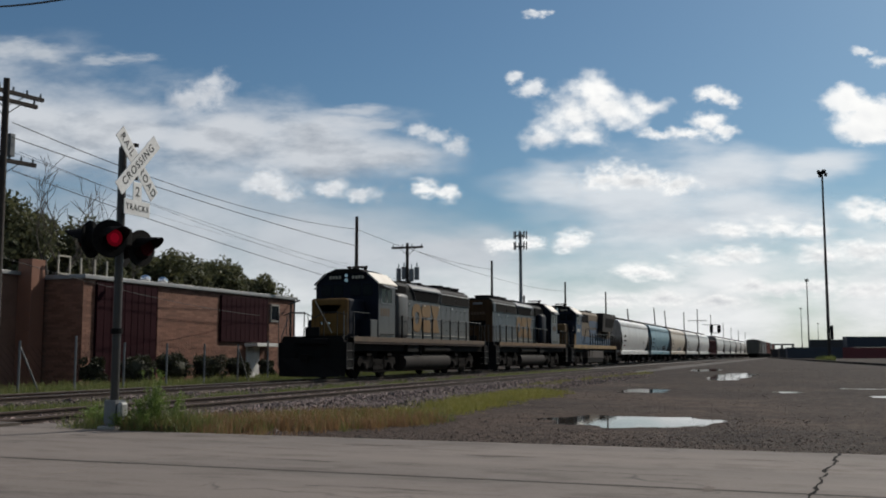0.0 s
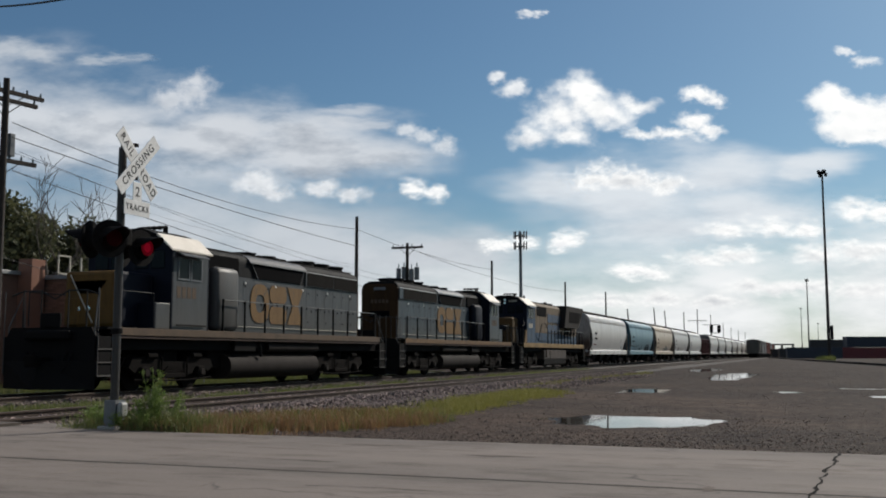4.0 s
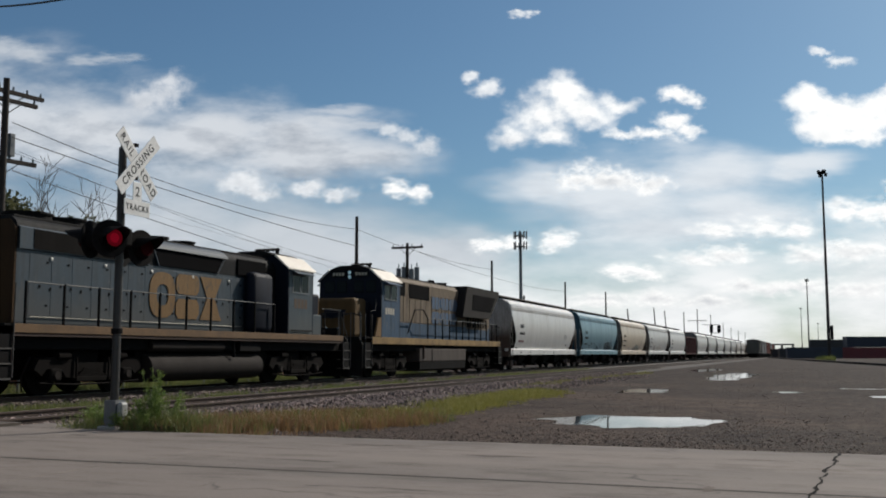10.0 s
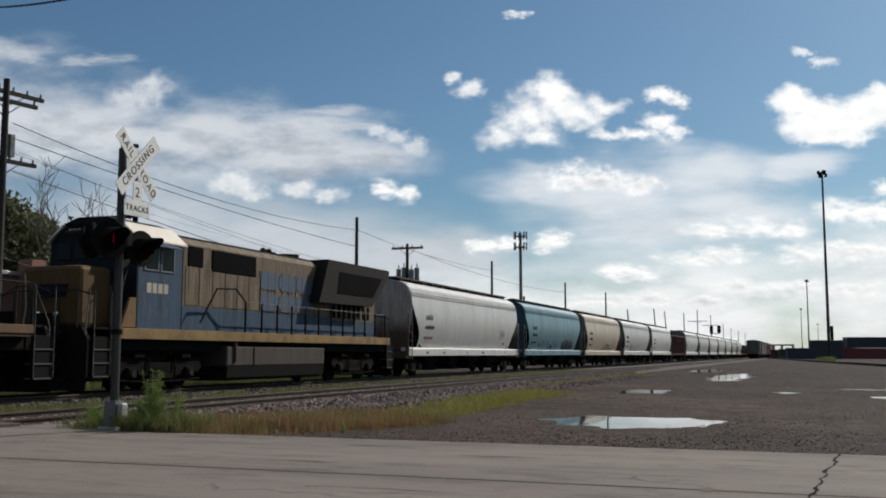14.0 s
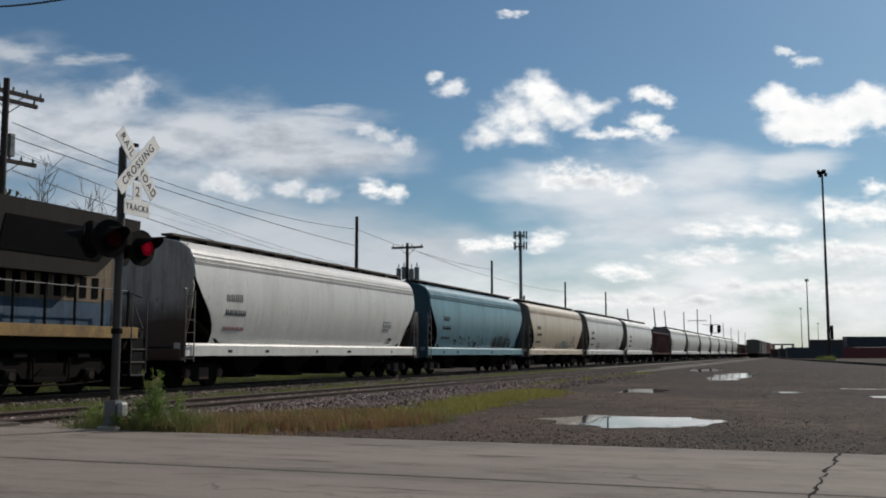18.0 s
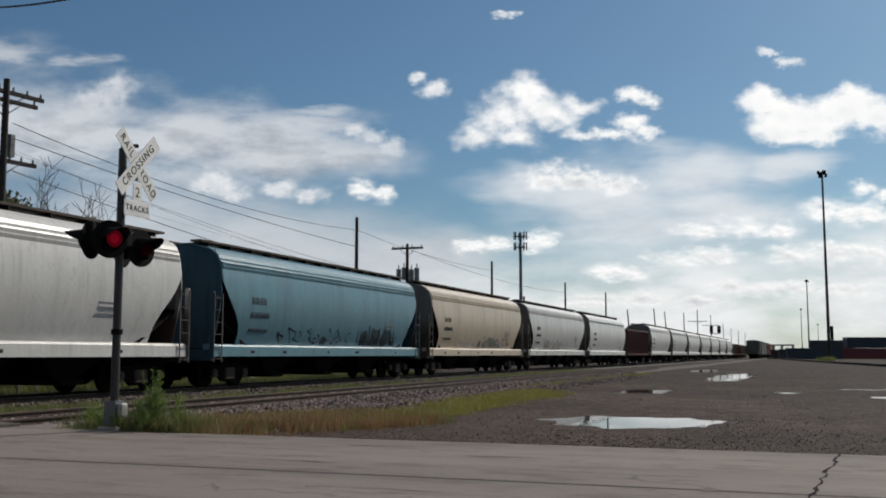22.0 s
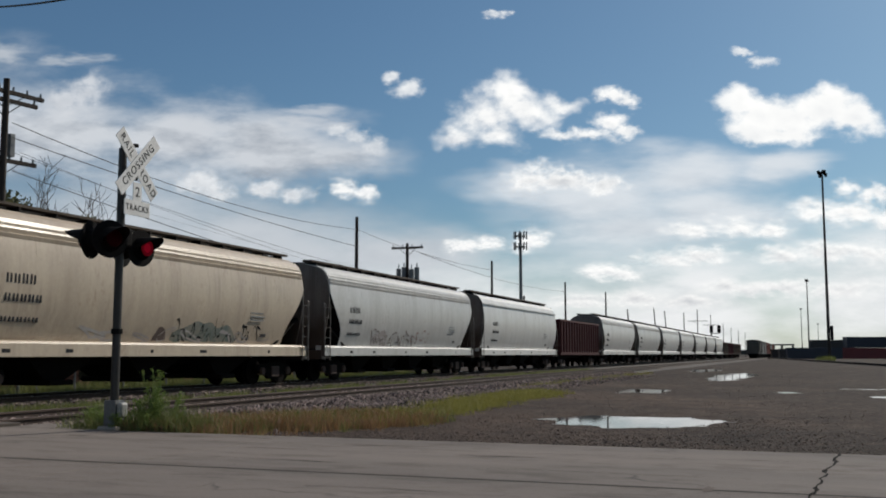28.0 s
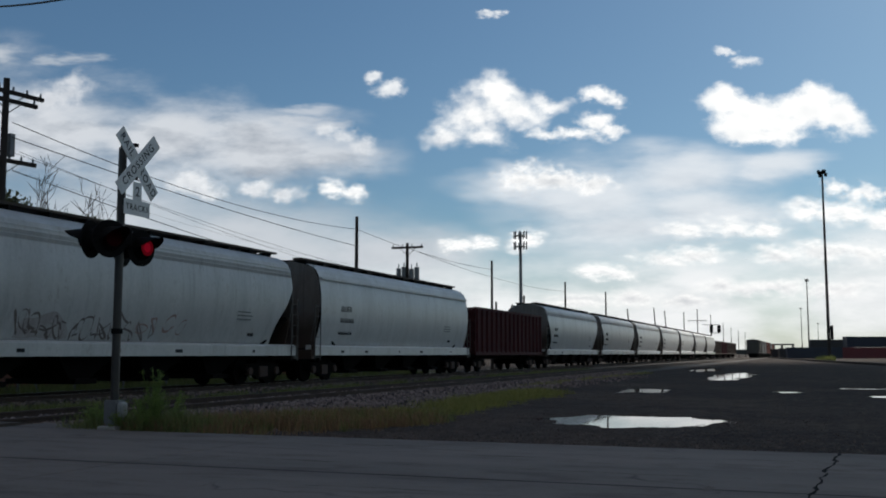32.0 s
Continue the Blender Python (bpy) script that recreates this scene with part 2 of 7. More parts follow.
YELLOW = mat("paint_yellow", (.165, .098, .040), .65, dirt=(.12, .07, .032), big=1.4, fine=20, streak=True, amount=.6, vary=.2, bump=.04, spec=.2, speck=(.05, .048, .045), specks=.75)
NOSEDULL = mat("nose_dull_ochre", (.080, .047, .016), .7, dirt=(.05, .032, .014), big=1.3, fine=20, streak=True, amount=.6, spec=.2)
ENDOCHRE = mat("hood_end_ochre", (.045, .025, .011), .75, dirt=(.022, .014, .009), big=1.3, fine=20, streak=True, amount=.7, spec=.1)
NOSEGOLD = mat("nose_gold", (.125, .066, .014), .65, dirt=(.06, .032, .012), big=1.3, fine=20, streak=True, amount=.6, spec=.2, runs=.5)
NOSE = mat("nose_ochre", (.085, .040, .010), .65, dirt=(.055, .026, .008), big=1.3, fine=20, streak=True, amount=.6)
SILLTAN = mat("sill_stripe", (.098, .068, .046), .75, dirt=(.055, .043, .035), big=1.6, fine=20, amount=.7, spec=.2)
CABWHITE = mat("cab_roof_pale", (.60, .55, .48), .6, dirt=(.38, .34, .29), big=1.2, fine=18, amount=.4)
CREAM = mat("paint_cream_grey", (.17, .132, .094), .75, dirt=(.08, .062, .047), big=1.3, fine=20, streak=True, amount=.9, vary=.2, bump=.05, spec=.15, speck=(.06, .040, .028), specks=.6, runs=.85)
SKYBLUE = mat("paint_blue", (.036, .070, .118), .65, dirt=(.020, .034, .052), big=1.3, fine=20, streak=True, amount=.8, vary=.2, bump=.05, spec=.2, speck=(.10, .098, .09), specks=.5, runs=.5)
EMBLEMBLUE = mat("paint_emblem_blue", (.045, .090, .160), .65, dirt=(.12, .105, .085), big=2.0, fine=20, streak=True, amount=.8, bump=.05, spec=.2)
TANKTAN = mat("tank_dusty", (.058, .046, .040), .75, dirt=(.036, .028, .024), big=1.3, fine=20, streak=True, amount=.6, bump=.04, spec=.2)
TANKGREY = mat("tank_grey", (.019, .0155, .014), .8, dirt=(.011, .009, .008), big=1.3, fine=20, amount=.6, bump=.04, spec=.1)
GRILLE = mat("grille_dark", (.004, .004, .0048), .9, bump=0, spec=.03)
HANDRAIL = mat("handrail", (.016, .016, .016), .6, bump=0, spec=.2)
RAILPALE = mat("handrail_top", (.09, .088, .084), .55, bump=0, spec=.3)
EYEGLINT = mat("eye_plate_glint", (.55, .53, .49), .4, bump=0)
BARMARK = mat("marking_pale", (.36, .33, .27), .6, bump=0)
MARKRED = mat("marking_red", (.16, .035, .04), .7, bump=0)
BARDARK = mat("marking_dark", (.030, .030, .033), .9, bump=0, spec=.1)
CARRED = mat("gondola_red", (.052, .010, .012), .75, dirt=(.045, .016, .015), big=1.0, fine=16, streak=True, amount=.6, spec=.2)
RUSTBROWN = mat("rust_brown", (.055, .032, .024), .85, dirt=(.05, .03, .025), big=1.2, fine=18)


# ---- mesh helpers ----
def part(name, bm, material, parent=None, label="", smooth=False, at=None):
    me = bpy.data.meshes.new(name)
    if smooth:
        for f in bm.faces:
            f.smooth = True
    bm.to_mesh(me)
    bm.free()
    me.materials.append(material)
    ob = new(name, me)
    if parent:
        ob.parent = parent
    if at is not None:
        ob.matrix_basis = at
    if label:
        tagged(ob, label)
    return ob


def raw(name, verts, faces, material, parent=None, label="", smooth=False):
    me = bpy.data.meshes.new(name)
    me.from_pydata(verts, [], faces)
    me.update()
    me.materials.append(material)
    if smooth:
        me.polygons.foreach_set("use_smooth", [True] * len(me.polygons))
    ob = new(name, me)
    if parent:
        ob.parent = parent
    if label:
        tagged(ob, label)
    return ob


def share(src, name, parent, m):
    ob = new(name, src.data)
    ob.parent = parent
    ob.matrix_basis = m
    if "label" in src:
        ob["label"] = src["label"]
    return ob


def thing(name, label, category, m=None, group="", kind=""):
    e = new(name)
    e.empty_display_size = 0.5
    if m is not None:
        e.matrix_basis = m
    return tagged(e, label, category, group, kind)


def bm_new():
    return bmesh.new()


def box(bm, x0, x1, y0, y1, z0, z1, bevel=0.0):
    v = bmesh.ops.create_cube(bm, size=1.0, matrix=Matrix.LocRotScale(((x0 + x1) / 2, (y0 + y1) / 2, (z0 + z1) / 2), None, (x1 - x0, y1 - y0, z1 - z0)))["verts"]
    if bevel:
        e = list({e for q in v for e in q.link_edges})
        bmesh.ops.bevel(bm, geom=e, offset=bevel, segments=2, affect="EDGES", profile=0.5)
    return bm


def cyl(bm, a, b, r, r2=None, seg=12):
    a, b = Vector(a), Vector(b)
    d = b - a
    m = Matrix.Translation((a + b) / 2) @ d.to_track_quat("Z", "Y").to_matrix().to_4x4()
    bmesh.ops.create_cone(bm, cap_ends=True, segments=seg, radius1=r, radius2=r if r2 is None else r2, depth=d.length, matrix=m)
    return bm


def prism(bm, prof, lo, hi, axis="y"):
    """Extrudes an outline: for axis y its points are (x, z), for axis x (y, z), for axis z (x, y)."""
    def at(p, h):
        return {"y": (p[0], h, p[1]), "x": (h, p[0], p[1]), "z": (p[0], p[1], h)}[axis]
    a = [bm.verts.new(at(p, lo)) for p in prof]
    b = [bm.verts.new(at(p, hi)) for p in prof]
    n = len(prof)
    for i in range(n):
        bm.faces.new((a[i], a[(i + 1) % n], b[(i + 1) % n], b[i]))
    bm.faces.new(a)
    bm.faces.new(b[::-1])
    bmesh.ops.recalc_face_normals(bm, faces=bm.faces)
    return bm


def pipe(bm, pts, r, seg=6):
    """One bent tube along the points."""
    pts = [Vector(p) for p in pts]
    rings, side = [], None
    for i, p in enumerate(pts):
        d = (pts[min(i + 1, len(pts) - 1)] - pts[max(i - 1, 0)]).normalized()
        if side is None:
            side = d.orthogonal().normalized()
        side = (side - d * side.dot(d)).normalized()
        up = d.cross(side)
        rings.append([bm.verts.new(p + (side * math.cos(2 * math.pi * k / seg) + up * math.sin(2 * math.pi * k / seg)) * r) for k in range(seg)])
    for a, b in zip(rings, rings[1:]):
        for k in range(seg):
            bm.faces.new((a[k], a[(k + 1) % seg], b[(k + 1) % seg], b[k]))
    bm.faces.new(rings[0][::-1])
    bm.faces.new(rings[-1])
    return bm


def ball(bm, c, r, sub=2, squash=(1, 1, 1)):
    bmesh.ops.create_icosphere(bm, subdivisions=sub, radius=1.0, matrix=Matrix.LocRotScale(c, None, (r * squash[0], r * squash[1], r * squash[2])))
    return bm


def tube_object(name, pts, r, material, parent=None):
    c = bpy.data.curves.new(name, "CURVE")
    c.dimensions, c.bevel_depth, c.bevel_resolution = "3D", r, 1
    s = c.splines.new("POLY")
    s.points.add(len(pts) - 1)
    for p, q in zip(s.points, pts):
        p.co = (*q, 1)
    c.materials.append(material)
    ob = new(name, c)
    if parent:
        ob.parent = parent
    return ob


def tufts(name, spots, material, height, blades, spread, width, seed, parent=None, lean=.35):
    """Grass: tapered bent blades in tufts at the spots (x, y, z, size)."""
    rng = np.random.default_rng(seed)
    V, Fc = [], []
    for x, y, z, s in spots:
        for _ in range(blades):
            a = rng.uniform(0, 6.283)
            r = spread * rng.uniform(0, 1) ** .5
            bx, by = x + r * math.cos(a), y + r * math.sin(a)
            h = height * s * rng.uniform(.5, 1.15)
            w = width * rng.uniform(.6, 1.3)
            t = rng.uniform(0, 6.283)
            k = rng.uniform(0, lean) * h
            dx, dy = k * math.cos(t), k * math.sin(t)
            u = rng.uniform(0, 6.283)
            wx, wy = w * math.cos(u), w * math.sin(u)
            i = len(V)
            V += [(bx - wx, by - wy, z), (bx + wx, by + wy, z), (bx + dx * .4 + wx * .7, by + dy * .4 + wy * .7, z + h * .6),
                  (bx + dx * .4 - wx * .7, by + dy * .4 - wy * .7, z + h * .6), (bx + dx, by + dy, z + h)]
            Fc += [(i, i + 1, i + 2, i + 3), (i + 3, i + 2, i + 4)]
    return raw(name, V, Fc, material, parent)


def leaf_cloud(centres, per, size, spread, seed):
    """Small leaf quads scattered round the centres (x, y, z, r)."""
    rng = np.random.default_rng(seed)
    c = np.repeat(np.array(centres, float), per, axis=0)
    n = len(c)
    d = rng.normal(size=(n, 3))
    d /= np.linalg.norm(d, axis=1)[:, None]
    p = c[:, :3] + d * (c[:, 3] * spread * rng.uniform(.25, 1, n) ** .6)[:, None]
    u = rng.normal(size=(n, 3))
    u /= np.linalg.norm(u, axis=1)[:, None]
    w = np.cross(u, rng.normal(size=(n, 3)))
    w /= np.linalg.norm(w, axis=1)[:, None]
    s = (size * rng.uniform(.6, 1.4, n))[:, None]
    V = np.stack([p - u * s - w * s * .55, p + u * s - w * s * .2, p + u * s * 1.2 + w * s * .5, p - u * s * .6 + w * s * .6], 1).reshape(-1, 3)
    return V.tolist(), np.arange(4 * n).reshape(-1, 4).tolist()


def stones(name, spots, material, seed, parent=None):
    """Crushed stones: squashed, randomly turned octahedra at the spots (x, y, z, r)."""
    rng = np.random.default_rng(seed)
    s = np.array(spots, float)
    n = len(s)
    o = np.array([(1, 0, 0), (0, 1, 0), (-1, 0, 0), (0, -1, 0), (0, 0, 1), (0, 0, -1)], float)
    v = o[None] * rng.uniform(.6, 1.25, (n, 6, 1)) * s[:, 3][:, None, None]
    q = rng.normal(size=(n, 4))
    q /= np.linalg.norm(q, axis=1)[:, None]
    w, x, y, z = q.T
    R = np.stack([np.stack([1 - 2 * (y * y + z * z), 2 * (x * y - z * w), 2 * (x * z + y * w)], -1),
                  np.stack([2 * (x * y + z * w), 1 - 2 * (x * x + z * z), 2 * (y * z - x * w)], -1),
                  np.stack([2 * (x * z - y * w), 2 * (y * z + x * w), 1 - 2 * (x * x + y * y)], -1)], 1)
    v = np.einsum("nij,nkj->nki", R, v) + s[:, None, :3]
    f = np.array([(0, 1, 4), (1, 2, 4), (2, 3, 4), (3, 0, 4), (1, 0, 5), (2, 1, 5), (3, 2, 5), (0, 3, 5)])
    F = (f[None] + 6 * np.arange(n)[:, None, None]).reshape(-1, 3)
    return raw(name, v.reshape(-1, 3).tolist(), F.tolist(), material, parent)


# ---- the ground, road and tracks ----
TRACK_FAR, TRACK_NEAR = -18.8, -12.9      # centre lines; the rails' tops are at z = 0
ROAD_EDGE = 12.0


def pool(x, y):
    """How deep the yard's hollows are at a point (metres)."""
    d = 0.0
    for cx, cy, rx, ry, k in ((-3.1, 17.9, 1.85, 1.6, .050), (-3.75, 55.5, 1.1, 9.5, .05), (-4.95, 32.4, 1.1, 2.2, .030), (1.5, 36.6, 1.3, .8, .040), (2.5, 30.0, 1.0, .9, .05), (-.55, 32.3, .55, 1.0, .026), (-6.8, 73, 1.2, 7, .04)):
        r = ((x - cx) / rx) ** 2 + ((y - cy) / ry) ** 2
        if r < 4:
            r *= 1 + .45 * noise.noise((x * 1.5, y * 1.1, 3)) + .25 * noise.noise((x * 4.5, y * 3.2, 8))
        if r < 4:
            d = max(d, k * max(0.0, 1.25 - r ** .5) / .75) if r < 1.56 else d
    return min(d, .05)


def ground_z(x, y):
    z = -0.12
    if x < -9.0:                           # falls to the foot of the ballast
        z -= 0.16 * min(1.0, (-9.0 - x) / 2.0)
    z += 0.022 * noise.noise((x * .35, y * .35, 0)) + 0.014 * noise.noise((x * 1.3, y * 1.3, 4)) + .006 * noise.noise((x * 4, y * 4, 9))
    if y > 90 or abs(x) > 60:
        z = -0.12 if x > -9 else -.28
    return z - pool(x, y)


def steps(*runs):
    out = []
    for a, b, n in runs:
        out += [a + (b - a) * i / n for i in range(n)]
    return out + [runs[-1][1]]


def build_ground():
    xs = steps((-4000, -300, 6), (-300, -40, 14), (-40, -12, 28), (-12, 6, 120), (6, 20, 40), (20, 80, 12), (80, 4000, 12))
    ys = steps((-3000, -40, 6), (-40, 12.5, 24), (12.5, 24, 100), (24, 60, 110), (60, 120, 40), (120, 500, 16), (500, 4500, 12))
    V = [(x, y, ground_z(x, y)) for y in ys for x in xs]
    w = len(xs)
    Fc = [(j * w + i, j * w + i + 1, (j + 1) * w + i + 1, (j + 1) * w + i) for j in range(len(ys) - 1) for i in range(w - 1)]
    g = raw("ground", V, Fc, GROUND, smooth=True)
    tagged(g, "brown gravel yard of packed dirt with shallow hollows", "ground", kind="structure")


build_ground()


def puddle(cx, cy, rx, ry, label):
    n = 48
    V = [(cx + rx * 1.25 * math.cos(6.2832 * i / n), cy + ry * 1.25 * math.sin(6.2832 * i / n), 0) for i in range(n)]
    ob = raw("puddle", [(x, y, -0.141) for x, y, _ in V], [tuple(range(n))], WATER)
    tagged(ob, label, "puddle", "puddles on the yard", "structure")


puddle(-3.1, 17.9, 2.05, 1.8, "wide rain puddle mirroring the bright sky")
puddle(-3.75, 55.5, 1.1, 9.5, "long rain puddle mirroring the sky")
puddle(-4.95, 32.4, 1.1, 2.2, "small rain puddle by the grass")
puddle(1.5, 36.6, 1.4, .9, "narrow rain puddle in a wheel rut")
puddle(2.5, 30.0, 1.0, .9, "small rain puddle in a wheel rut")
puddle(-.55, 32.3, .55, 1.0, "shallow muddy puddle")
puddle(-6.8, 73, 1.2, 7, "far shallow puddle beside the tracks")


ROADS = []
CRACKSOFT = mat("crack_stain", (.050, .045, .041), .95, bump=0, spec=.05)


def build_road():
    road = thing("road", "worn grey concrete road that crosses the tracks", "road", kind="structure")
    ROADS.append(road)
    # slabs between the joints; the crossing panels lie between the rails
    def slab(x0, x1, y0, y1, z=-0.055):
        bm = box(bm_new(), x0, x1, y0, y1, z - .25, z, .012)
        part("slab", bm, ROAD, road)
    for x0, x1 in ((-60, -20.2), (-17.4, -14.3), (-11.5, -6.6), (-6.58, 7.5)):
        slab(x0, x1, 8.5, ROAD_EDGE, -.03 if x1 < -11 else -.055)
        slab(x0, x1, -1.0, 8.47, -.03 if x1 < -11 else -.055)
    slab(7.52, 60, 8.5, ROAD_EDGE + .3), slab(7.52, 60, -1, 8.47)
    slab(-60, 60, -9, -1.02)
    # the flared corner by the signal
    bm = prism(bm_new(), [(-11.5, ROAD_EDGE + .02), (-9.7, ROAD_EDGE + .02), (-10.2, 12.35), (-10.9, 12.75), (-11.5, 12.9)], -.3, -.057, "z")
    part("slab", bm, ROAD, road)
    # tar in the joints and a patch at the crossing of two joints
    for x0, x1, y0, y1 in ((-60, 60, 8.455, 8.492), (.18, .2, -1, 12.2)):
        bm = bm_new()
        n = 160
        rows = []
        for i in range(n + 1):
            if x1 - x0 > 1:
                x = x0 + (x1 - x0) * i / n
                a, b = (x, y0 + .02 * noise.noise((x, 1, 1)) - .02, -.053), (x, y1 + .02 * noise.noise((x, 2, 1)), -.053)
            else:
                y = y0 + (y1 - y0) * i / n
                k = -.05 + .088 * (y - 10) + .07 * noise.noise((y * 1.7, 3, 2)) + .03 * noise.noise((y * 6, 3, 2))
                w = .006 + .045 * abs(noise.noise((y * 3, 8, 2)))
                a, b = (x0 + k - w, y, -.052), (x0 + k + w, y, -.052)
            rows.append((bm.verts.new(a), bm.verts.new(b)))
        for p, q in zip(rows, rows[1:]):
            bm.faces.new((p[0], p[1], q[1], q[0]))
        part("joint_seal", bm, TAR if x1 - x0 > 1 else CRACK, road)
    for cx, cy, rx, ry, sd in ((-.80, 8.5, .05, .16, 8),):
        V = []
        for i in range(28):
            a = 6.2832 * i / 28
            k = 1 + .6 * noise.noise((math.cos(a) * 1.5, math.sin(a) * 1.5, sd)) + .35 * noise.noise((math.cos(a) * 5, math.sin(a) * 5, sd))
            V.append((cx + rx * k * math.cos(a), cy + ry * k * math.sin(a), -.051))
        raw("repair_patch", V, [tuple(range(28))], PATCH, road)


build_road()


def road_crack(x0, x1, y, seed):
    """A broken, wandering hairline in the concrete."""
    V, Fc = [], []
    n = int((x1 - x0) / .05)
    for i in range(n + 1):
        x = x0 + (x1 - x0) * i / n
        yc = y + .14 * noise.noise((x * .8, seed, 1)) + .03 * noise.noise((x * 5, seed, 3))
        w = max(0.0, .045 * (noise.noise((x * 1.1, seed, 7)) + .12)) * (.6 + .8 * abs(noise.noise((x * 7, seed, 9))))
        V += [(x, yc - w, -.0515), (x, yc + w, -.0515)]
    for i in range(n):
        if V[2 * i + 1][1] - V[2 * i][1] > .002:
            Fc.append((2 * i, 2 * i + 2, 2 * i + 3, 2 * i + 1))
    ob = raw("crack", V, Fc, CRACKSOFT, ROADS[0])
    return ob


for _x0, _x1, _y, _s in ((-9.5, -3.0, 11.1, 3), (-8.5, -2.0, 10.4, 5), (-10.5, -6.6, 11.5, 8), (-3.0, 2.5, 10.9, 11), (-6.0, -.5, 9.3, 14), (-4, 1.5, 7.6, 17)):
    road_crack(_x0, _x1, _y, _s)


def rail_profile(dx):
    return [(dx - .075, -.17), (dx + .075, -.17), (dx + .075, -.155), (dx + .012, -.135), (dx + .012, -.045), (dx + .036, -.035), (dx + .036, -.006),
            (dx + .03, 0), (dx - .03, 0), (dx - .036, -.006), (dx - .036, -.035), (dx - .012, -.045), (dx - .012, -.135), (dx - .075, -.155)]


def build_track(name, cx, seed):
    tr = thing(name, "railway track of rusty rails on timber ties in ballast", "railway track", pose(cx, 0, 0), "tracks", "structure")
    for dx in (-.7525, .7525):
        part("rail", prism(bm_new(), rail_profile(dx), -60, 700), RUST, tr, "rusty steel rail")
        if cx < -15:                         # only the busy track is polished
            part("rail_head", prism(bm_new(), [(dx - .027, .0015), (dx + .027, .0015), (dx + .027, -.004), (dx - .027, -.004)], -60, 700), RAILTOP, tr, "polished running surface")
    bed = prism(bm_new(), [(-2.6, -.42), (-1.75, -.18), (1.75, -.18), (2.6, -.42), (2.6, -.8), (-2.6, -.8)], 12.9, 700)
    part("ballast_bed", bed, BED, tr)
    part("ballast_bed", prism(bm_new(), [(-2.6, -.42), (-1.75, -.215), (1.75, -.215), (2.6, -.42), (2.6, -.8), (-2.6, -.8)], -60, -9.2), BED, tr)
    # crossing planks beside the rails
    for x0, x1 in ((-.66, .66), (.84, 1.35), (-1.35, -.84)):
        part("crossing_plank", box(bm_new(), x0, x1, -8.9, 12.4, -.3, -.012, .01), TIE, tr)
    first = part("tie", box(bm_new(), -1.3, 1.3, -.115, .115, -.34, -.125, .012), TIE, tr)
    first.matrix_basis = pose(0, 13.2, 0)
    rng = random.Random(seed)
    for i in range(1, 140):
        share(first, "tie", tr, pose(rng.uniform(-.03, .03), 13.2 + .52 * i, rng.uniform(-.012, .008), 0, 0, rng.uniform(-1, 1)))
    r2 = np.random.default_rng(seed)
    n = 52000 if cx > -15 else 14000
    y = 12.9 + 55 * r2.uniform(0, 1, n) ** 1.7
    x = r2.uniform(-2.9, 2.9, n)
    keep = np.abs(np.abs(x) - .7525) > .1
    x, y = x[keep], y[keep]
    z = np.where(np.abs(x) < 1.75, -.125, -.135 - (np.abs(x) - 1.75) * .29) - r2.uniform(0, .03, len(x))
    tagged(stones("ballast_stone", np.stack([x, y, z, r2.uniform(.024, .066, len(x))], 1), BALLAST, seed, tr), kind="stuff")
    return tr


track_far = build_track("track_1", TRACK_FAR, 5)
track_near = build_track("track_2", TRACK_NEAR, 6)


# ---- the train ----
# metres the train has come since the start, at each second pair
GONE = [(0, 0), (2, 7.26), (4, 14.84), (6, 22.64), (8, 30.63), (10, 38.77), (12, 47.07), (14, 55.55), (16, 64.21),
        (18, 73.09), (20, 82.20), (22, 91.57), (24, 101.18), (26, 111.03), (28, 121.04), (30, 131.16), (32, 141.25)]
ROLLING = []                              # (vehicle, y of its middle at the start)
AXLES = []                                # (wheelset, its place, radius)


LADDERGREY = mat("ladder_grey", (.075, .068, .063), .6, bump=0, spec=.3)


def wheelset(parent, y, r):
    bm = bm_new()
    for s in (-1, 1):
        cyl(bm, (s * .70, 0, 0), (s * .80, 0, 0), r, seg=24)
        cyl(bm, (s * .66, 0, 0), (s * .70, 0, 0), r + .03, seg=24)
        cyl(bm, (s * .80, 0, 0), (s * .83, 0, 0), r * .35, seg=10)
        for k in range(4):
            a = k * math.pi / 2
            box(bm, s * .80 - .015, s * .80 + .015, math.cos(a) * r * .6 - .06, math.cos(a) * r * .6 + .06, math.sin(a) * r * .6 - .06, math.sin(a) * r * .6 + .06)
    cyl(bm, (-.9, 0, 0), (.9, 0, 0), .09, seg=10)
    w = part("wheelset", bm, UNDER, parent)
    place = Vector((0, y, r))
    w.matrix_basis = Matrix.Translation(place)
    AXLES.append((w, place, r))
    return w


def coupler(parent, y, s):
    bm = box(bm_new(), -.09, .09, min(y, y + s * .75), max(y, y + s * .75), .78, .96, .02)
    box(bm, -.16, .16, min(y + s * .55, y + s * .78), max(y + s * .55, y + s * .78), .70, 1.02, .04)
    part("coupler", bm, UNDER, parent)


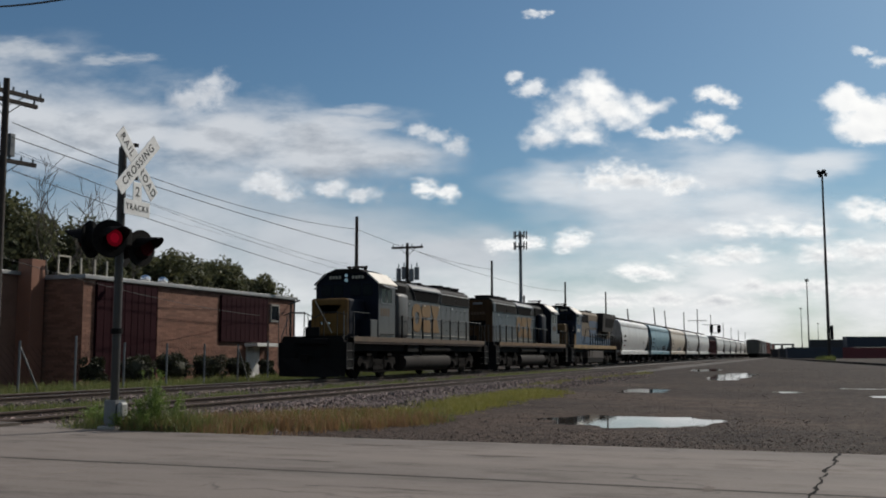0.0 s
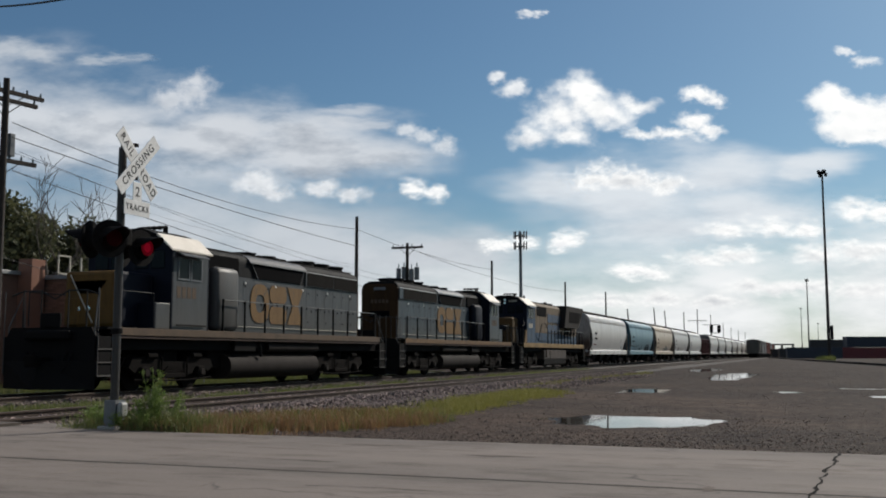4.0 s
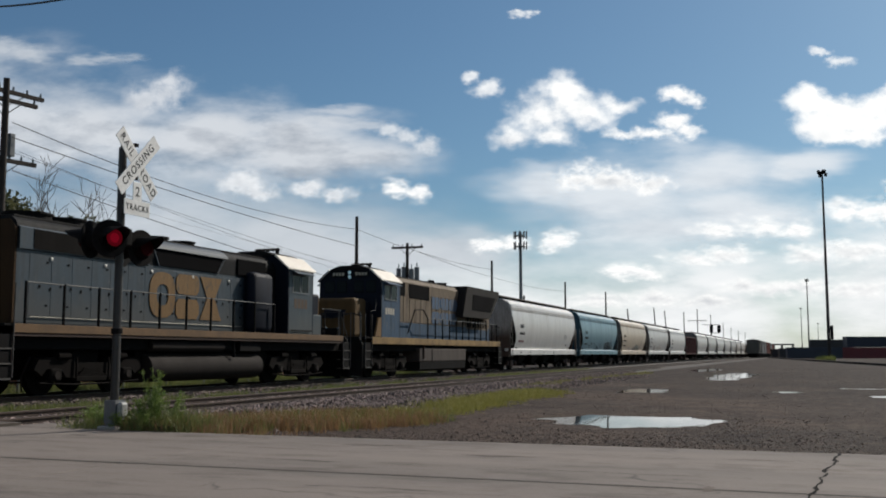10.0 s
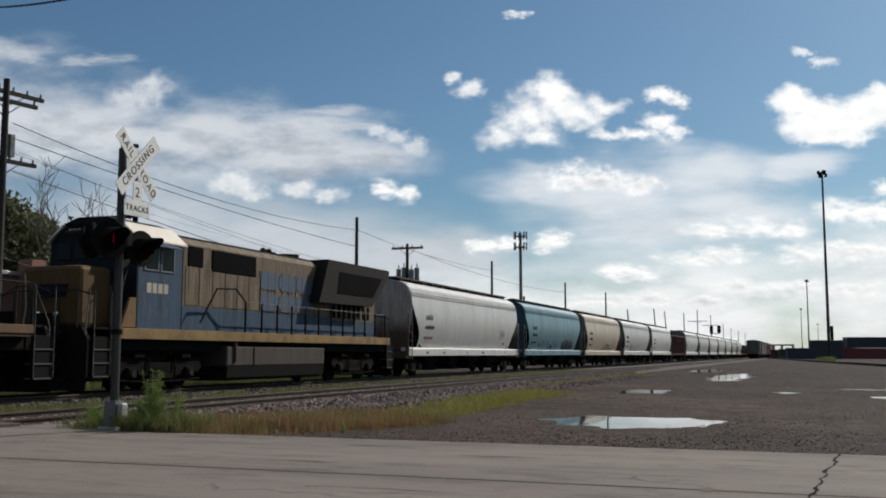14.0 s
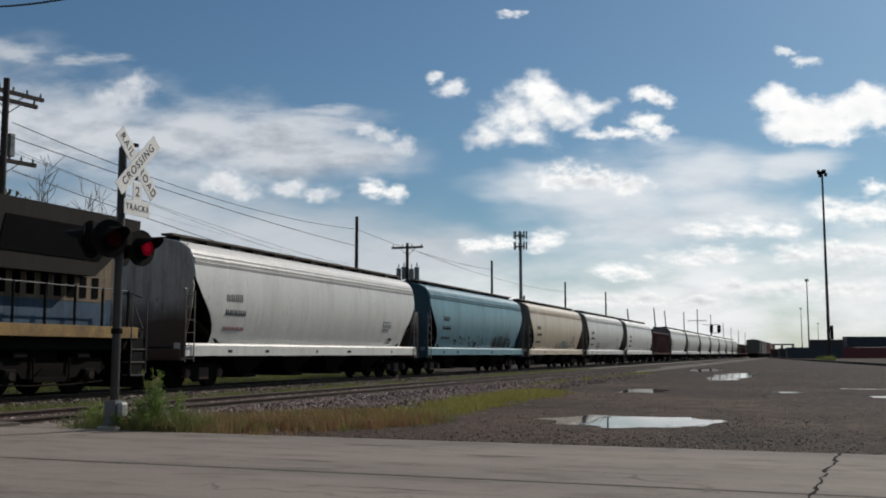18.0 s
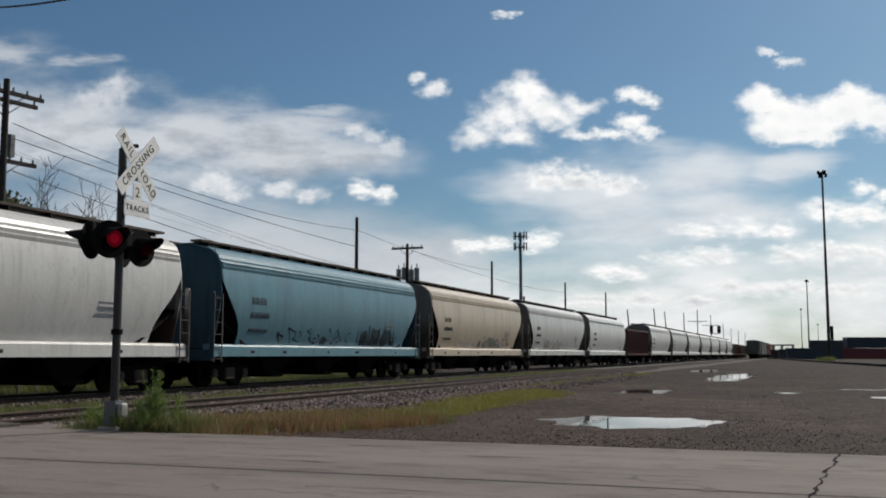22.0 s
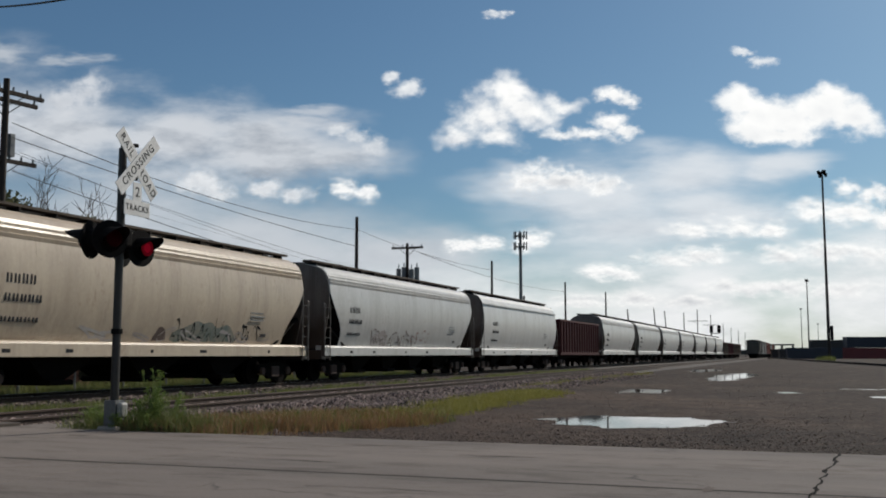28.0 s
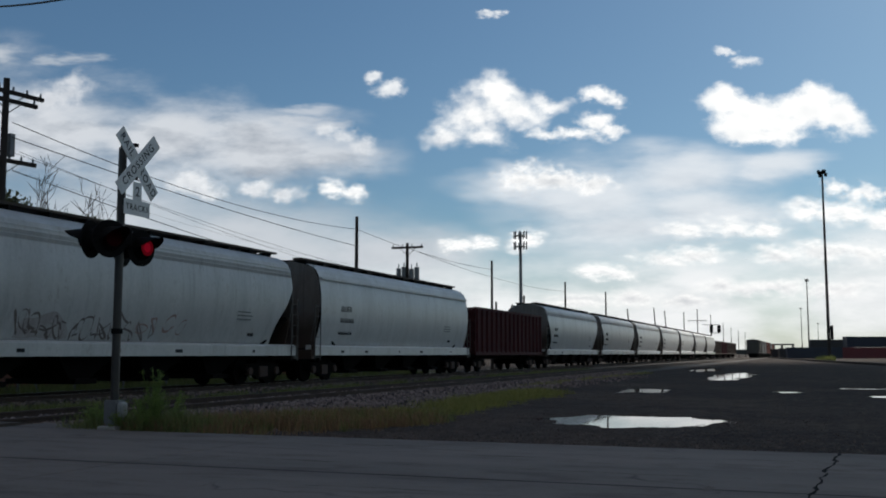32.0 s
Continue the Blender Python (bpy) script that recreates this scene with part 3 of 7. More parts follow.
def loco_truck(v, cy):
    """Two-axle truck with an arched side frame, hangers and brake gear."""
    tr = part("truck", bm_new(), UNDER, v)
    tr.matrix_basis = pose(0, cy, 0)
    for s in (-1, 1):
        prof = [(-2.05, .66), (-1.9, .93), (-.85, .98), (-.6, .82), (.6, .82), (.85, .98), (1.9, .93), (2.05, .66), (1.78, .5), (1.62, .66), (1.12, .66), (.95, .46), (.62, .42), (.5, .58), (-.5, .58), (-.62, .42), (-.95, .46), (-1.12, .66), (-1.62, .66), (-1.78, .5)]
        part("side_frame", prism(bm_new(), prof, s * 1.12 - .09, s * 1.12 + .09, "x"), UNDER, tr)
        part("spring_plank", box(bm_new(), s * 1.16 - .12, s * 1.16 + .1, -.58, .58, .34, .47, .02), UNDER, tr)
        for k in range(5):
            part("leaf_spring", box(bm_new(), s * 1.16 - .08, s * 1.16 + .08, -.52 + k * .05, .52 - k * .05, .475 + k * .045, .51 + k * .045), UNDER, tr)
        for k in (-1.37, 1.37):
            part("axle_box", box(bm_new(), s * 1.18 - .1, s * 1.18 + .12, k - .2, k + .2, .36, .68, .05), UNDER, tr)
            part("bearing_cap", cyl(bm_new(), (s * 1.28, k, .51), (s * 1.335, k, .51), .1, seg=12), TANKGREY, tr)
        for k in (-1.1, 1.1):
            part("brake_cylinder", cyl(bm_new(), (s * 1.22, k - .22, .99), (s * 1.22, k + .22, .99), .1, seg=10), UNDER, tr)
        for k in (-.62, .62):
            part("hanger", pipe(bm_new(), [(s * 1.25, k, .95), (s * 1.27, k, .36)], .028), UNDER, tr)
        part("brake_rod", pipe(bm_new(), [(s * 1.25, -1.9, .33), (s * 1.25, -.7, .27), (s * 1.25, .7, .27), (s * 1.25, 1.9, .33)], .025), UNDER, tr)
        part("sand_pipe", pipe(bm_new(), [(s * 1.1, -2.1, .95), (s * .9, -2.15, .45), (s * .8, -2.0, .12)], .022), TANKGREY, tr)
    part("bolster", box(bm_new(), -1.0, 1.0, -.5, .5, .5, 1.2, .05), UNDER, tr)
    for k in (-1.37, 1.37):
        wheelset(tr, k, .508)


def handrail(v, x, y0, y1, n, z0=1.75, h=1.0, ends=True):
    """Railing along the walkway: a top rail on stanchions."""
    part("handrail", pipe(bm_new(), [(x, y0, z0 + h), (x, y1, z0 + h)], .019), RAILPALE, v)
    for i in range(n):
        y = y0 + (y1 - y0) * i / (n - 1)
        part("stanchion", cyl(bm_new(), (x, y, z0 - .15), (x, y, z0 + h + .02), .036, seg=6), BLACK, v)


def steps_part(v, x, y, s):
    st = part("step_well", box(bm_new(), x - .05, x + .02, y - .32, y + .32, .42, 1.5, .01), BLACK, v)
    for z in (.45, .80, 1.15):
        part("step", box(bm_new(), min(x - .25 * s, x + .05 * s), max(x - .25 * s, x + .05 * s), y - .3, y + .3, z, z + .035), LADDERGREY, v, "worn step edge")
    for d in (-.33, .33):
        part("grab_iron", pipe(bm_new(), [(x + .05 * s, y + d, .5), (x + .05 * s, y + d, 2.7)], .016), LADDERGREY, v)


def bars(v, x, y0, z0, rows, w, h, gap, material, n):
    """Plain bars where markings stand on a flank."""
    for r in range(rows):
        for i in range(n):
            y = y0 + i * (w + gap)
            z = z0 - r * h * 1.7
            part("marking", box(bm_new(), x - .004, x + .006, y, y + w, z, z + h), material, v)


def end_platform(v, y, s, nose_mat):
    """Pilot, plough, end rails and coupler at y; s points outward."""
    part("pilot", prism(bm_new(), [(-1.5, .45), (1.5, .45), (1.5, 1.42), (1.32, 1.74), (-1.32, 1.74), (-1.5, 1.42)], min(y, y + s * .12), max(y, y + s * .12)), BLACK, v)
    part("anticlimber", box(bm_new(), -.75, .75, *sorted((y + s * .1, y + s * .32)), 1.42, 1.66, .05), BLACK, v)
    part("drop_step", box(bm_new(), -.32, .32, *sorted((y + s * .08, y + s * .16)), 1.74, 2.12, .02), BLACK, v)
    bm = bm_new()
    lo = [bm.verts.new(p) for p in ((-1.5, y + s * .12, .85), (1.5, y + s * .12, .85), (1.5, y + s * .15, .12), (0, y + s * .75, .12), (-1.5, y + s * .15, .12), (0, y + s * .5, .85))]
    bm.faces.new((lo[0], lo[5], lo[3], lo[4]))
    bm.faces.new((lo[5], lo[1], lo[2], lo[3]))
    bm.faces.new((lo[0], lo[1], lo[5]))
    bm.faces.new((lo[4], lo[3], lo[2]))
    bm.faces.new((lo[0], lo[4], lo[2], lo[1]))
    bmesh.ops.recalc_face_normals(bm, faces=bm.faces)
    part("snow_plough", bm, BLACK, v)
    coupler(v, y + s * .1, s)
    for x in (-1.05, -.45, .45, 1.05):
        part("end_post", cyl(bm_new(), (x, y, 1.7), (x, y, 2.75), .02, seg=6), HANDRAIL, v)
    part("end_rail", pipe(bm_new(), [(-1.45, y, 2.6), (-1.05, y, 2.72), (-.45, y, 2.72), (0, y, 2.5), (.45, y, 2.72), (1.05, y, 2.72), (1.45, y, 2.6)], .02), HANDRAIL, v)
    for x in (-1.42, 1.42):
        part("corner_rail", pipe(bm_new(), [(x, y + s * .10, .55), (x, y + s * .10, 1.75), (x * .86, y - s * .25, 2.78), (x * .86, y - s * .25, 1.75)], .02), RAILPALE, v)
    for x in (-.75, -.55, .55, .75):
        part("brake_hose", pipe(bm_new(), [(x, y + s * .14, 1.1), (x, y + s * .3, .8), (x * .8, y + s * .38, .55)], .03), BLACK, v)


def cab(v, y0, y1, side_mat, front_mat, s, roof_mat=None, lift=0.0):
    """Crew cab from y0 to y1; s gives the way its windscreen looks."""
    W, Z0, Z1, D = 1.5, 1.75, 4.08 + lift, .12 + lift
    prof = [(-W, Z0), (W, Z0), (W, Z1), (1.02, 4.42 + D), (.5, 4.6 + D), (-.5, 4.6 + D), (-1.02, 4.42 + D), (-W, Z1)]
    c = part("cab", prism(bm_new(), prof, y0 + .06, y1 - .06), side_mat, v)
    ya = y0 if s < 0 else y1
    part("cab_front", prism(bm_new(), prof, min(ya, ya - s * .07), max(ya, ya - s * .07)), front_mat, c)
    yb = y1 if s < 0 else y0
    part("cab_back", prism(bm_new(), prof, min(yb, yb + s * .07), max(yb, yb + s * .07)), front_mat, c)
    # roof plates, overhanging a little
    for sg in (-1, 1):
        part("roof_plate", prism(bm_new(), [(sg * 1.56, Z1 - .03), (sg * 1.56, Z1 + .02), (sg * 1.02, 4.46 + D), (sg * .98, 4.41 + D)], y0 - .1, y1 + .1), roof_mat or CABWHITE, c, "pale sunlit cab roof slope")
    part("roof_top", prism(bm_new(), [(-1.0, 4.43 + D), (-.5, 4.62 + D), (.5, 4.62 + D), (1.0, 4.43 + D)], y0 - .1, y1 + .1), ROOFDARK, c)
    for sg in (-1, 1):
        L = y1 - y0
        for k, (a, b) in enumerate(((.16, .44), (.50, .78))):
            part("side_window", box(bm_new(), sg * W - .012, sg * W + .012, y0 + L * a, y0 + L * b, 3.14 + D, 3.74 + D, .008), DARKGLASS, c)
            fr = bm_new()
            for p, q in (((a, 3.10 + D), (b, 3.14 + D)), ((a, 3.74 + D), (b, 3.78 + D))):
                box(fr, sg * W - .02, sg * W + .025, y0 + L * p[0] - .04, y0 + L * q[0] + .04, p[1], q[1])
            for e in (a, b):
                box(fr, sg * W - .02, sg * W + .025, y0 + L * e - .02, y0 + L * e + .02, 3.12 + D, 3.76 + D)
            part("window_frame", fr, STEELGREY, c)
        part("sunshade", prism(bm_new(), [(sg * W, 3.93 + D), (sg * (W + .26), 3.80 + D), (sg * (W + .26), 3.78 + D), (sg * W, 3.89 + D)], y0 + L * .12, y0 + L * .82), side_mat, c)
    for x in (-1.0, -.42, .42, 1.0):
        part("windscreen", box(bm_new(), x - .24, x + .24, ya + s * .004 - .012, ya + s * .004 + .012, 3.42 + D, 3.95 + D, .02), DARKGLASS, c)
    for x in (-.55, .55):
        part("number_board", box(bm_new(), x - .36, x + .36, ya + s * .03 - .03, ya + s * .03 + .03, 4.13 + D, 4.36 + D, .02), BLACK, c)
        for k in range(4):
            part("marking", box(bm_new(), x - .27 + k * .15, x - .17 + k * .15, ya + s * .07 - .012, ya + s * .07 + .012, 4.18 + D, 4.31 + D), BARMARK, c)
    for z in (4.12 + D, 4.32 + D):
        part("headlight", cyl(bm_new(), (0, ya, z), (0, ya + s * .08, z), .085, seg=12), SHINY, c)
    for k in range(5):
        part("horn", cyl(bm_new(), (-.4 + k * .2, (y0 + y1) / 2 - .1, 4.76 + D), (-.4 + k * .2, (y0 + y1) / 2 + .22, 4.79 + D), .03, .07, 8), BLACK, c)
    part("antenna", cyl(bm_new(), (.25, (y0 + y1) / 2 + .4, 4.6 + D), (.25, (y0 + y1) / 2 + .4, 4.82 + D), .08, seg=8), BLACK, c)
    return c


def fan(v, y, r=.62, z=4.6):
    bm = cyl(bm_new(), (0, y, z), (0, y, z + .17), r, seg=20)
    cyl(bm, (0, y, z + .15), (0, y, z + .20), r + .04, seg=20)
    part("roof_fan", bm, ROOFDARK, v)


def round_tank(v, y0, y1, half, label):
    """A fuel tank with softly rounded flanks."""
    prof = half + [(-x, z) for x, z in reversed(half)]
    bm = prism(bm_new(), prof, y0, y1)
    for f in bm.faces:
        f.smooth = abs(f.normal.y) < .5
    bmesh.ops.split_edges(bm, edges=[e for e in bm.edges if sum(f.smooth for f in e.link_faces) == 1])
    return part("fuel_tank", bm, TANKGREY, v, label)


def emblem_block(y0, w, kind, x, z0=2.1, z1=3.46):
    """One plain painted shape of the row on the hood: a ring, a pair of bars, or an hourglass."""
    bm = bm_new()
    zm, h = (z0 + z1) / 2, z1 - z0
    if kind == 0:
        cy, n = y0 + w / 2, 20
        loops = []
        for ry, rz in ((w * .52, h * .5), (w * .24, h * .23)):
            pts = []
            for i in range(n):
                a = 2 * math.pi * i / n
                ca, sa = math.cos(a), math.sin(a)
                pts.append((cy + ry * math.copysign(abs(ca) ** .75, ca), zm + rz * math.copysign(abs(sa) ** .75, sa)))
            loops.append(([bm.verts.new((x - .008, p, q)) for p, q in pts], [bm.verts.new((x + .012, p, q)) for p, q in pts]))
        (oa, ob_), (ia, ib) = loops
        for i in range(n):
            j = (i + 1) % n
            for f in ((oa[i], oa[j], ob_[j], ob_[i]), (ia[j], ia[i], ib[i], ib[j]), (ob_[i], ob_[j], ib[j], ib[i]), (oa[j], oa[i], ia[i], ia[j])):
                bm.faces.new(f)
        bmesh.ops.recalc_face_normals(bm, faces=bm.faces)
    elif kind == 1:
        for za, zb_ in ((z0, zm - .07), (zm + .07, z1)):
            c = .14
            prism(bm, [(y0 + c, za), (y0 + w - c, za), (y0 + w, za + c), (y0 + w, zb_ - c), (y0 + w - c, zb_), (y0 + c, zb_), (y0, zb_ - c), (y0, za + c)], x - .008, x + .012, "x")
    else:
        prism(bm, [(y0, z0), (y0 + w, z0), (y0 + w * .68, zm), (y0 + w, z1), (y0, z1), (y0 + w * .32, zm)], x - .008, x + .012, "x")
    return bm


def loco_a(name, label, y_mid, cab_first, hood, upper, band, duct, sill, tail=7.7):
    """Four-axle road switcher: long narrow hood, cab near one end, porches at both."""
    v = thing(name, label, "locomotive", pose(TRACK_FAR, y_mid, 0), "locomotives at the head of the train")
    ROLLING.append((v, y_mid))
    s = -1 if cab_first else 1              # the way its nose points
    def Y(y):                               # y measured from the middle, nose negative
        return y if cab_first else -y
    def yy(a, b):
        return (min(Y(a), Y(b)), max(Y(a), Y(b)))
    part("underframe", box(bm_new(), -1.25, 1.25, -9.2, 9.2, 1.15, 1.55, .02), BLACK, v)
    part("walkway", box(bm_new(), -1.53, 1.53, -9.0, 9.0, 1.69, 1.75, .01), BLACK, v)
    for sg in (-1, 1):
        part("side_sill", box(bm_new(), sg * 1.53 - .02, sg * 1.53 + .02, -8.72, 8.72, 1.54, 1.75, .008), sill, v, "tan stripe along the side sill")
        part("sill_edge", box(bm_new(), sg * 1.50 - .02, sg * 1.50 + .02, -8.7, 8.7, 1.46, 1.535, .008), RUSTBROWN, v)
    # near-black block added to close the see-through gap over the tank
    part("under_filler", box(bm_new(), -1.05, 1.05, -3.6, 3.6, .55, 1.2, .04), UNDER, v)
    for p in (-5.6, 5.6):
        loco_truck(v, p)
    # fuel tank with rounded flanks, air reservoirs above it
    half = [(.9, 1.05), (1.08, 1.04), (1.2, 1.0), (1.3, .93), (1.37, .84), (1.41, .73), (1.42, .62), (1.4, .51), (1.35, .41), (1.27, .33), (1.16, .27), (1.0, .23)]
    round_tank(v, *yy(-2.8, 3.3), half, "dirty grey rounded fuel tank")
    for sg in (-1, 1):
        part("air_reservoir", cyl(bm_new(), (sg * 1.27, Y(-.4), 1.26), (sg * 1.27, Y(3.3), 1.26), .15, seg=20), TANKGREY, v)
        part("filler_pipe", pipe(bm_new(), [(sg * 1.36, Y(-.95), 1.5), (sg * 1.42, Y(-.95), .95)], .05), BLACK, v)
        part("battery_box", box(bm_new(), sg * 1.3 - .15, sg * 1.3 + .12, *yy(-2.6, -1.3), 1.12, 1.46, .02), BLACK, v)
    # nose
    nose = part("nose", box(bm_new(), -.86, .9, *yy(-7.85, -6.25), 1.75, 3.36, .09), NAVY, v)
    part("nose_front", box(bm_new(), -.84, .88, *yy(-7.95, -7.74), 1.78, 3.36, .10), NOSEGOLD, nose, "ochre yellow nose front")
    part("step_box", box(bm_new(), -1.48, 1.48, *yy(-6.90, -6.22), 1.75, 2.5, .02), hood, v)
    part("step_box_front", box(bm_new(), -1.47, 1.47, *yy(-6.95, -6.89), 1.76, 2.5, .01), NAVY, v, "navy front of the step box")
    part("nose_door", box(bm_new(), -.80, -.3, *yy(-7.97, -7.88), 1.85, 2.6, .02), NOSEGOLD, nose)
    part("emblem", prism(bm_new(), [(-.3, 2.72), (.3, 2.72), (.62, 3.08), (-.62, 3.08)], *yy(-7.95, -7.88)), NAVY, nose, "dark emblem, plain shape")
    for x in (-.32, .02):
        part("nose_light", cyl(bm_new(), (x, Y(-7.86), 2.3), (x, Y(-7.97), 2.3), .07, seg=10), SHINY, nose)
    part("grab_iron", pipe(bm_new(), [(-.6, Y(-8.0), 3.25), (-.2, Y(-8.03), 2.6), (.2, Y(-8.0), 1.9)], .02), BARMARK, nose)
    a, b = yy(-6.2, -4.3)
    cabin = cab(v, a, b, hood, NAVY, s)
    bars(cabin, 1.5, yy(-5.95, -4.75)[0], 2.68, 1, .19, .34, .07, SILLTAN, 4)
    # long hood in sections
    a, b = yy(-4.3, tail)
    prof = [(-.93, 1.75), (.93, 1.75), (.93, 3.62), (-.93, 3.62)]
    long = part("long_hood", prism(bm_new(), prof, a, b), hood, v)
    cap = [(.935, 3.62), (.935, 4.08), (.925, 4.16), (.895, 4.24), (.845, 4.31), (.775, 4.36), (.69, 4.4)]
    part("hood_cap", prism(bm_new(), [(-x, z) for x, z in cap] + cap[::-1], a, b), upper, long, "dusty upper hood with rounded edges")
    for sg in (-1, 1):
        # dark recess, rounded blower duct and intake behind the cab
        part("recess_panel", box(bm_new(), sg * .95 - .03, sg * .95 + .02, *yy(-4.28, -3.62), 1.76, 4.05), BLACK, long)
        part("blower_duct", box(bm_new(), sg * 1.1 - .22, sg * 1.1 + .24, *yy(-3.6, -2.2), 1.75, 3.82, .2), duct, long, smooth=True)
        part("intake_grille", box(bm_new(), sg * .96 - .05, sg * .96 + .03, *yy(-3.6, -1.75), 3.66, 4.22, .03), GRILLE, long)
        # radiator flank: two dark screens in a flared frame
        part("radiator_wing", prism(bm_new(), [(sg * .93, 3.58), (sg * .985, 3.6), (sg * .985, 4.12), (sg * .93, 4.16)], *yy(3.0, tail - .04)), hood, long)
        for k in range(2):
            part("radiator_grille", box(bm_new(), sg * .985 - .01, sg * .985 + .012, *yy(3.10 + k * 2.28, 5.32 + k * 2.28), 3.62, 4.11), SCREEN, long)
        vent = [(Y(-.55), 3.64), (Y(2.55), 3.64), (Y(2.85), 4.12), (Y(-.95), 4.12)]
        part("brake_vent", prism(bm_new(), vent, sg * .93 - .03, sg * .93 + .045, "x"), GRILLE, long, "dark slanted intake")
        for e0, e1 in ((-.95, -.55), (2.85, 2.55)):
            part("vent_frame", pipe(bm_new(), [(sg * .97, Y(e0), 4.14), (sg * .97, Y(e1), 3.62)], .035), hood, long)
        part("brake_hatch", prism(bm_new(), [(sg * .93, 4.13), (sg * 1.03, 4.13), (sg * 1.01, 4.2), (sg * .86, 4.33), (sg * .7, 4.42)], *yy(-1.1, 3.0)), hood, long)
        # hood doors, each a thin proud panel
        for k in range(13):
            ya = -2.15 + k * .755
            part("hood_door", box(bm_new(), sg * .93 - .014, sg * .93 + .007, *yy(ya, ya + .742), 1.98, 3.52, .003), hood, long)
            if sg > 0 or k % 3 == 0:
                for z in (3.3, 2.22):
                    part("door_latch", box(bm_new(), sg * .94 - .01, sg * .94 + .014, *yy(ya + .1, ya + .17), z, z + .045), BLACK, long)
        # lifting eyes in a pale colour that paints in their bright glints
        for k in range(5):
            part("lifting_eye", box(bm_new(), sg * .95 - .01, sg * .95 + .02, *yy(-1.33 + k * 2.05, -1.23 + k * 2.05), 3.38, 3.47, .02), EYEGLINT, long)
        for k in range(26):
            ya = -2.1 + k * .375
            part("rivet_plate", box(bm_new(), sg * .945 - .006, sg * .945 + .008, *yy(ya, ya + .05), 2.62 + .05 * (k % 3), 2.70 + .05 * (k % 3)), BLACK, long)
        part("hood_rail", pipe(bm_new(), [(sg * .96, Y(-2.1), 1.95), (sg * .96, Y(7.6), 1.95)], .014), BARMARK, long)
        # plain blocks in place of the road's lettering
        for k in range(3):
            y0 = (-.9 if cab_first else -2.9) + k * 1.27
            part("emblem", emblem_block(y0, 1.2, k, sg * .95), band, long, "worn yellow painted shape")
    # the hood end has a darker ochre than the nose front
    part("hood_end", prism(bm_new(), [(-.93, 1.76), (.93, 1.76), (.93, 4.1), (.72, 4.32), (-.72, 4.32), (-.93, 4.1)], *yy(tail - .01, tail + .06)), ENDOCHRE, long, "dark ochre hood end")
    part("hood_top", box(bm_new(), -.7, .7, *yy(-4.2, tail - .1), 4.38, 4.46, .02), ROOFDARK, long)
    part("end_light", box(bm_new(), -.3, .3, *yy(tail + .05, tail + .11), 4.02, 4.16, .02), STEELGREY, long)
    part("emblem", box(bm_new(), -.5, .5, *yy(tail + .05, tail + .075), 2.75, 3.05, .02), GRILLE, long)
    for k in range(5):
        part("marking", box(bm_new(), -.45 + k * .19, -.32 + k * .19, *yy(tail + .06, tail + .08), 3.42, 3.58), SILLTAN, long)
    for y in (4.2, 5.5, 6.8):
        fan(long, Y(y), .6, 4.45)
    fan(long, Y(.1), .42, 4.42), fan(long, Y(1.5), .42, 4.42)
    part("exhaust", box(bm_new(), -.25, .25, *yy(2.1, 2.8), 4.4, 4.62, .05), BLACK, long)
    # rails, steps, ends
    for sg in (-1, 1):
        a, b = yy(-3.4, 8.3)
        handrail(v, sg * 1.46, a, b, 10)
        for p in (-9.05, 9.05):
            steps_part(v, sg * 1.5, p, sg)
        part("grab_iron", pipe(bm_new(), [(sg * 1.47, Y(-8.6), 1.8), (sg * 1.47, Y(-8.6), 2.75), (sg * 1.47, Y(-7.0), 2.75), (sg * 1.47, Y(-6.95), 1.8)], .019), HANDRAIL, v)
        part("sill_step", box(bm_new(), sg * 1.55 - .02, sg * 1.55 + .02, *yy(-6.0, -4.5), 1.86, 1.9), BLACK, v)
    end_platform(v, 9.25, 1, NOSE)
    end_platform(v, -9.25, -1, NOSE)
    return v


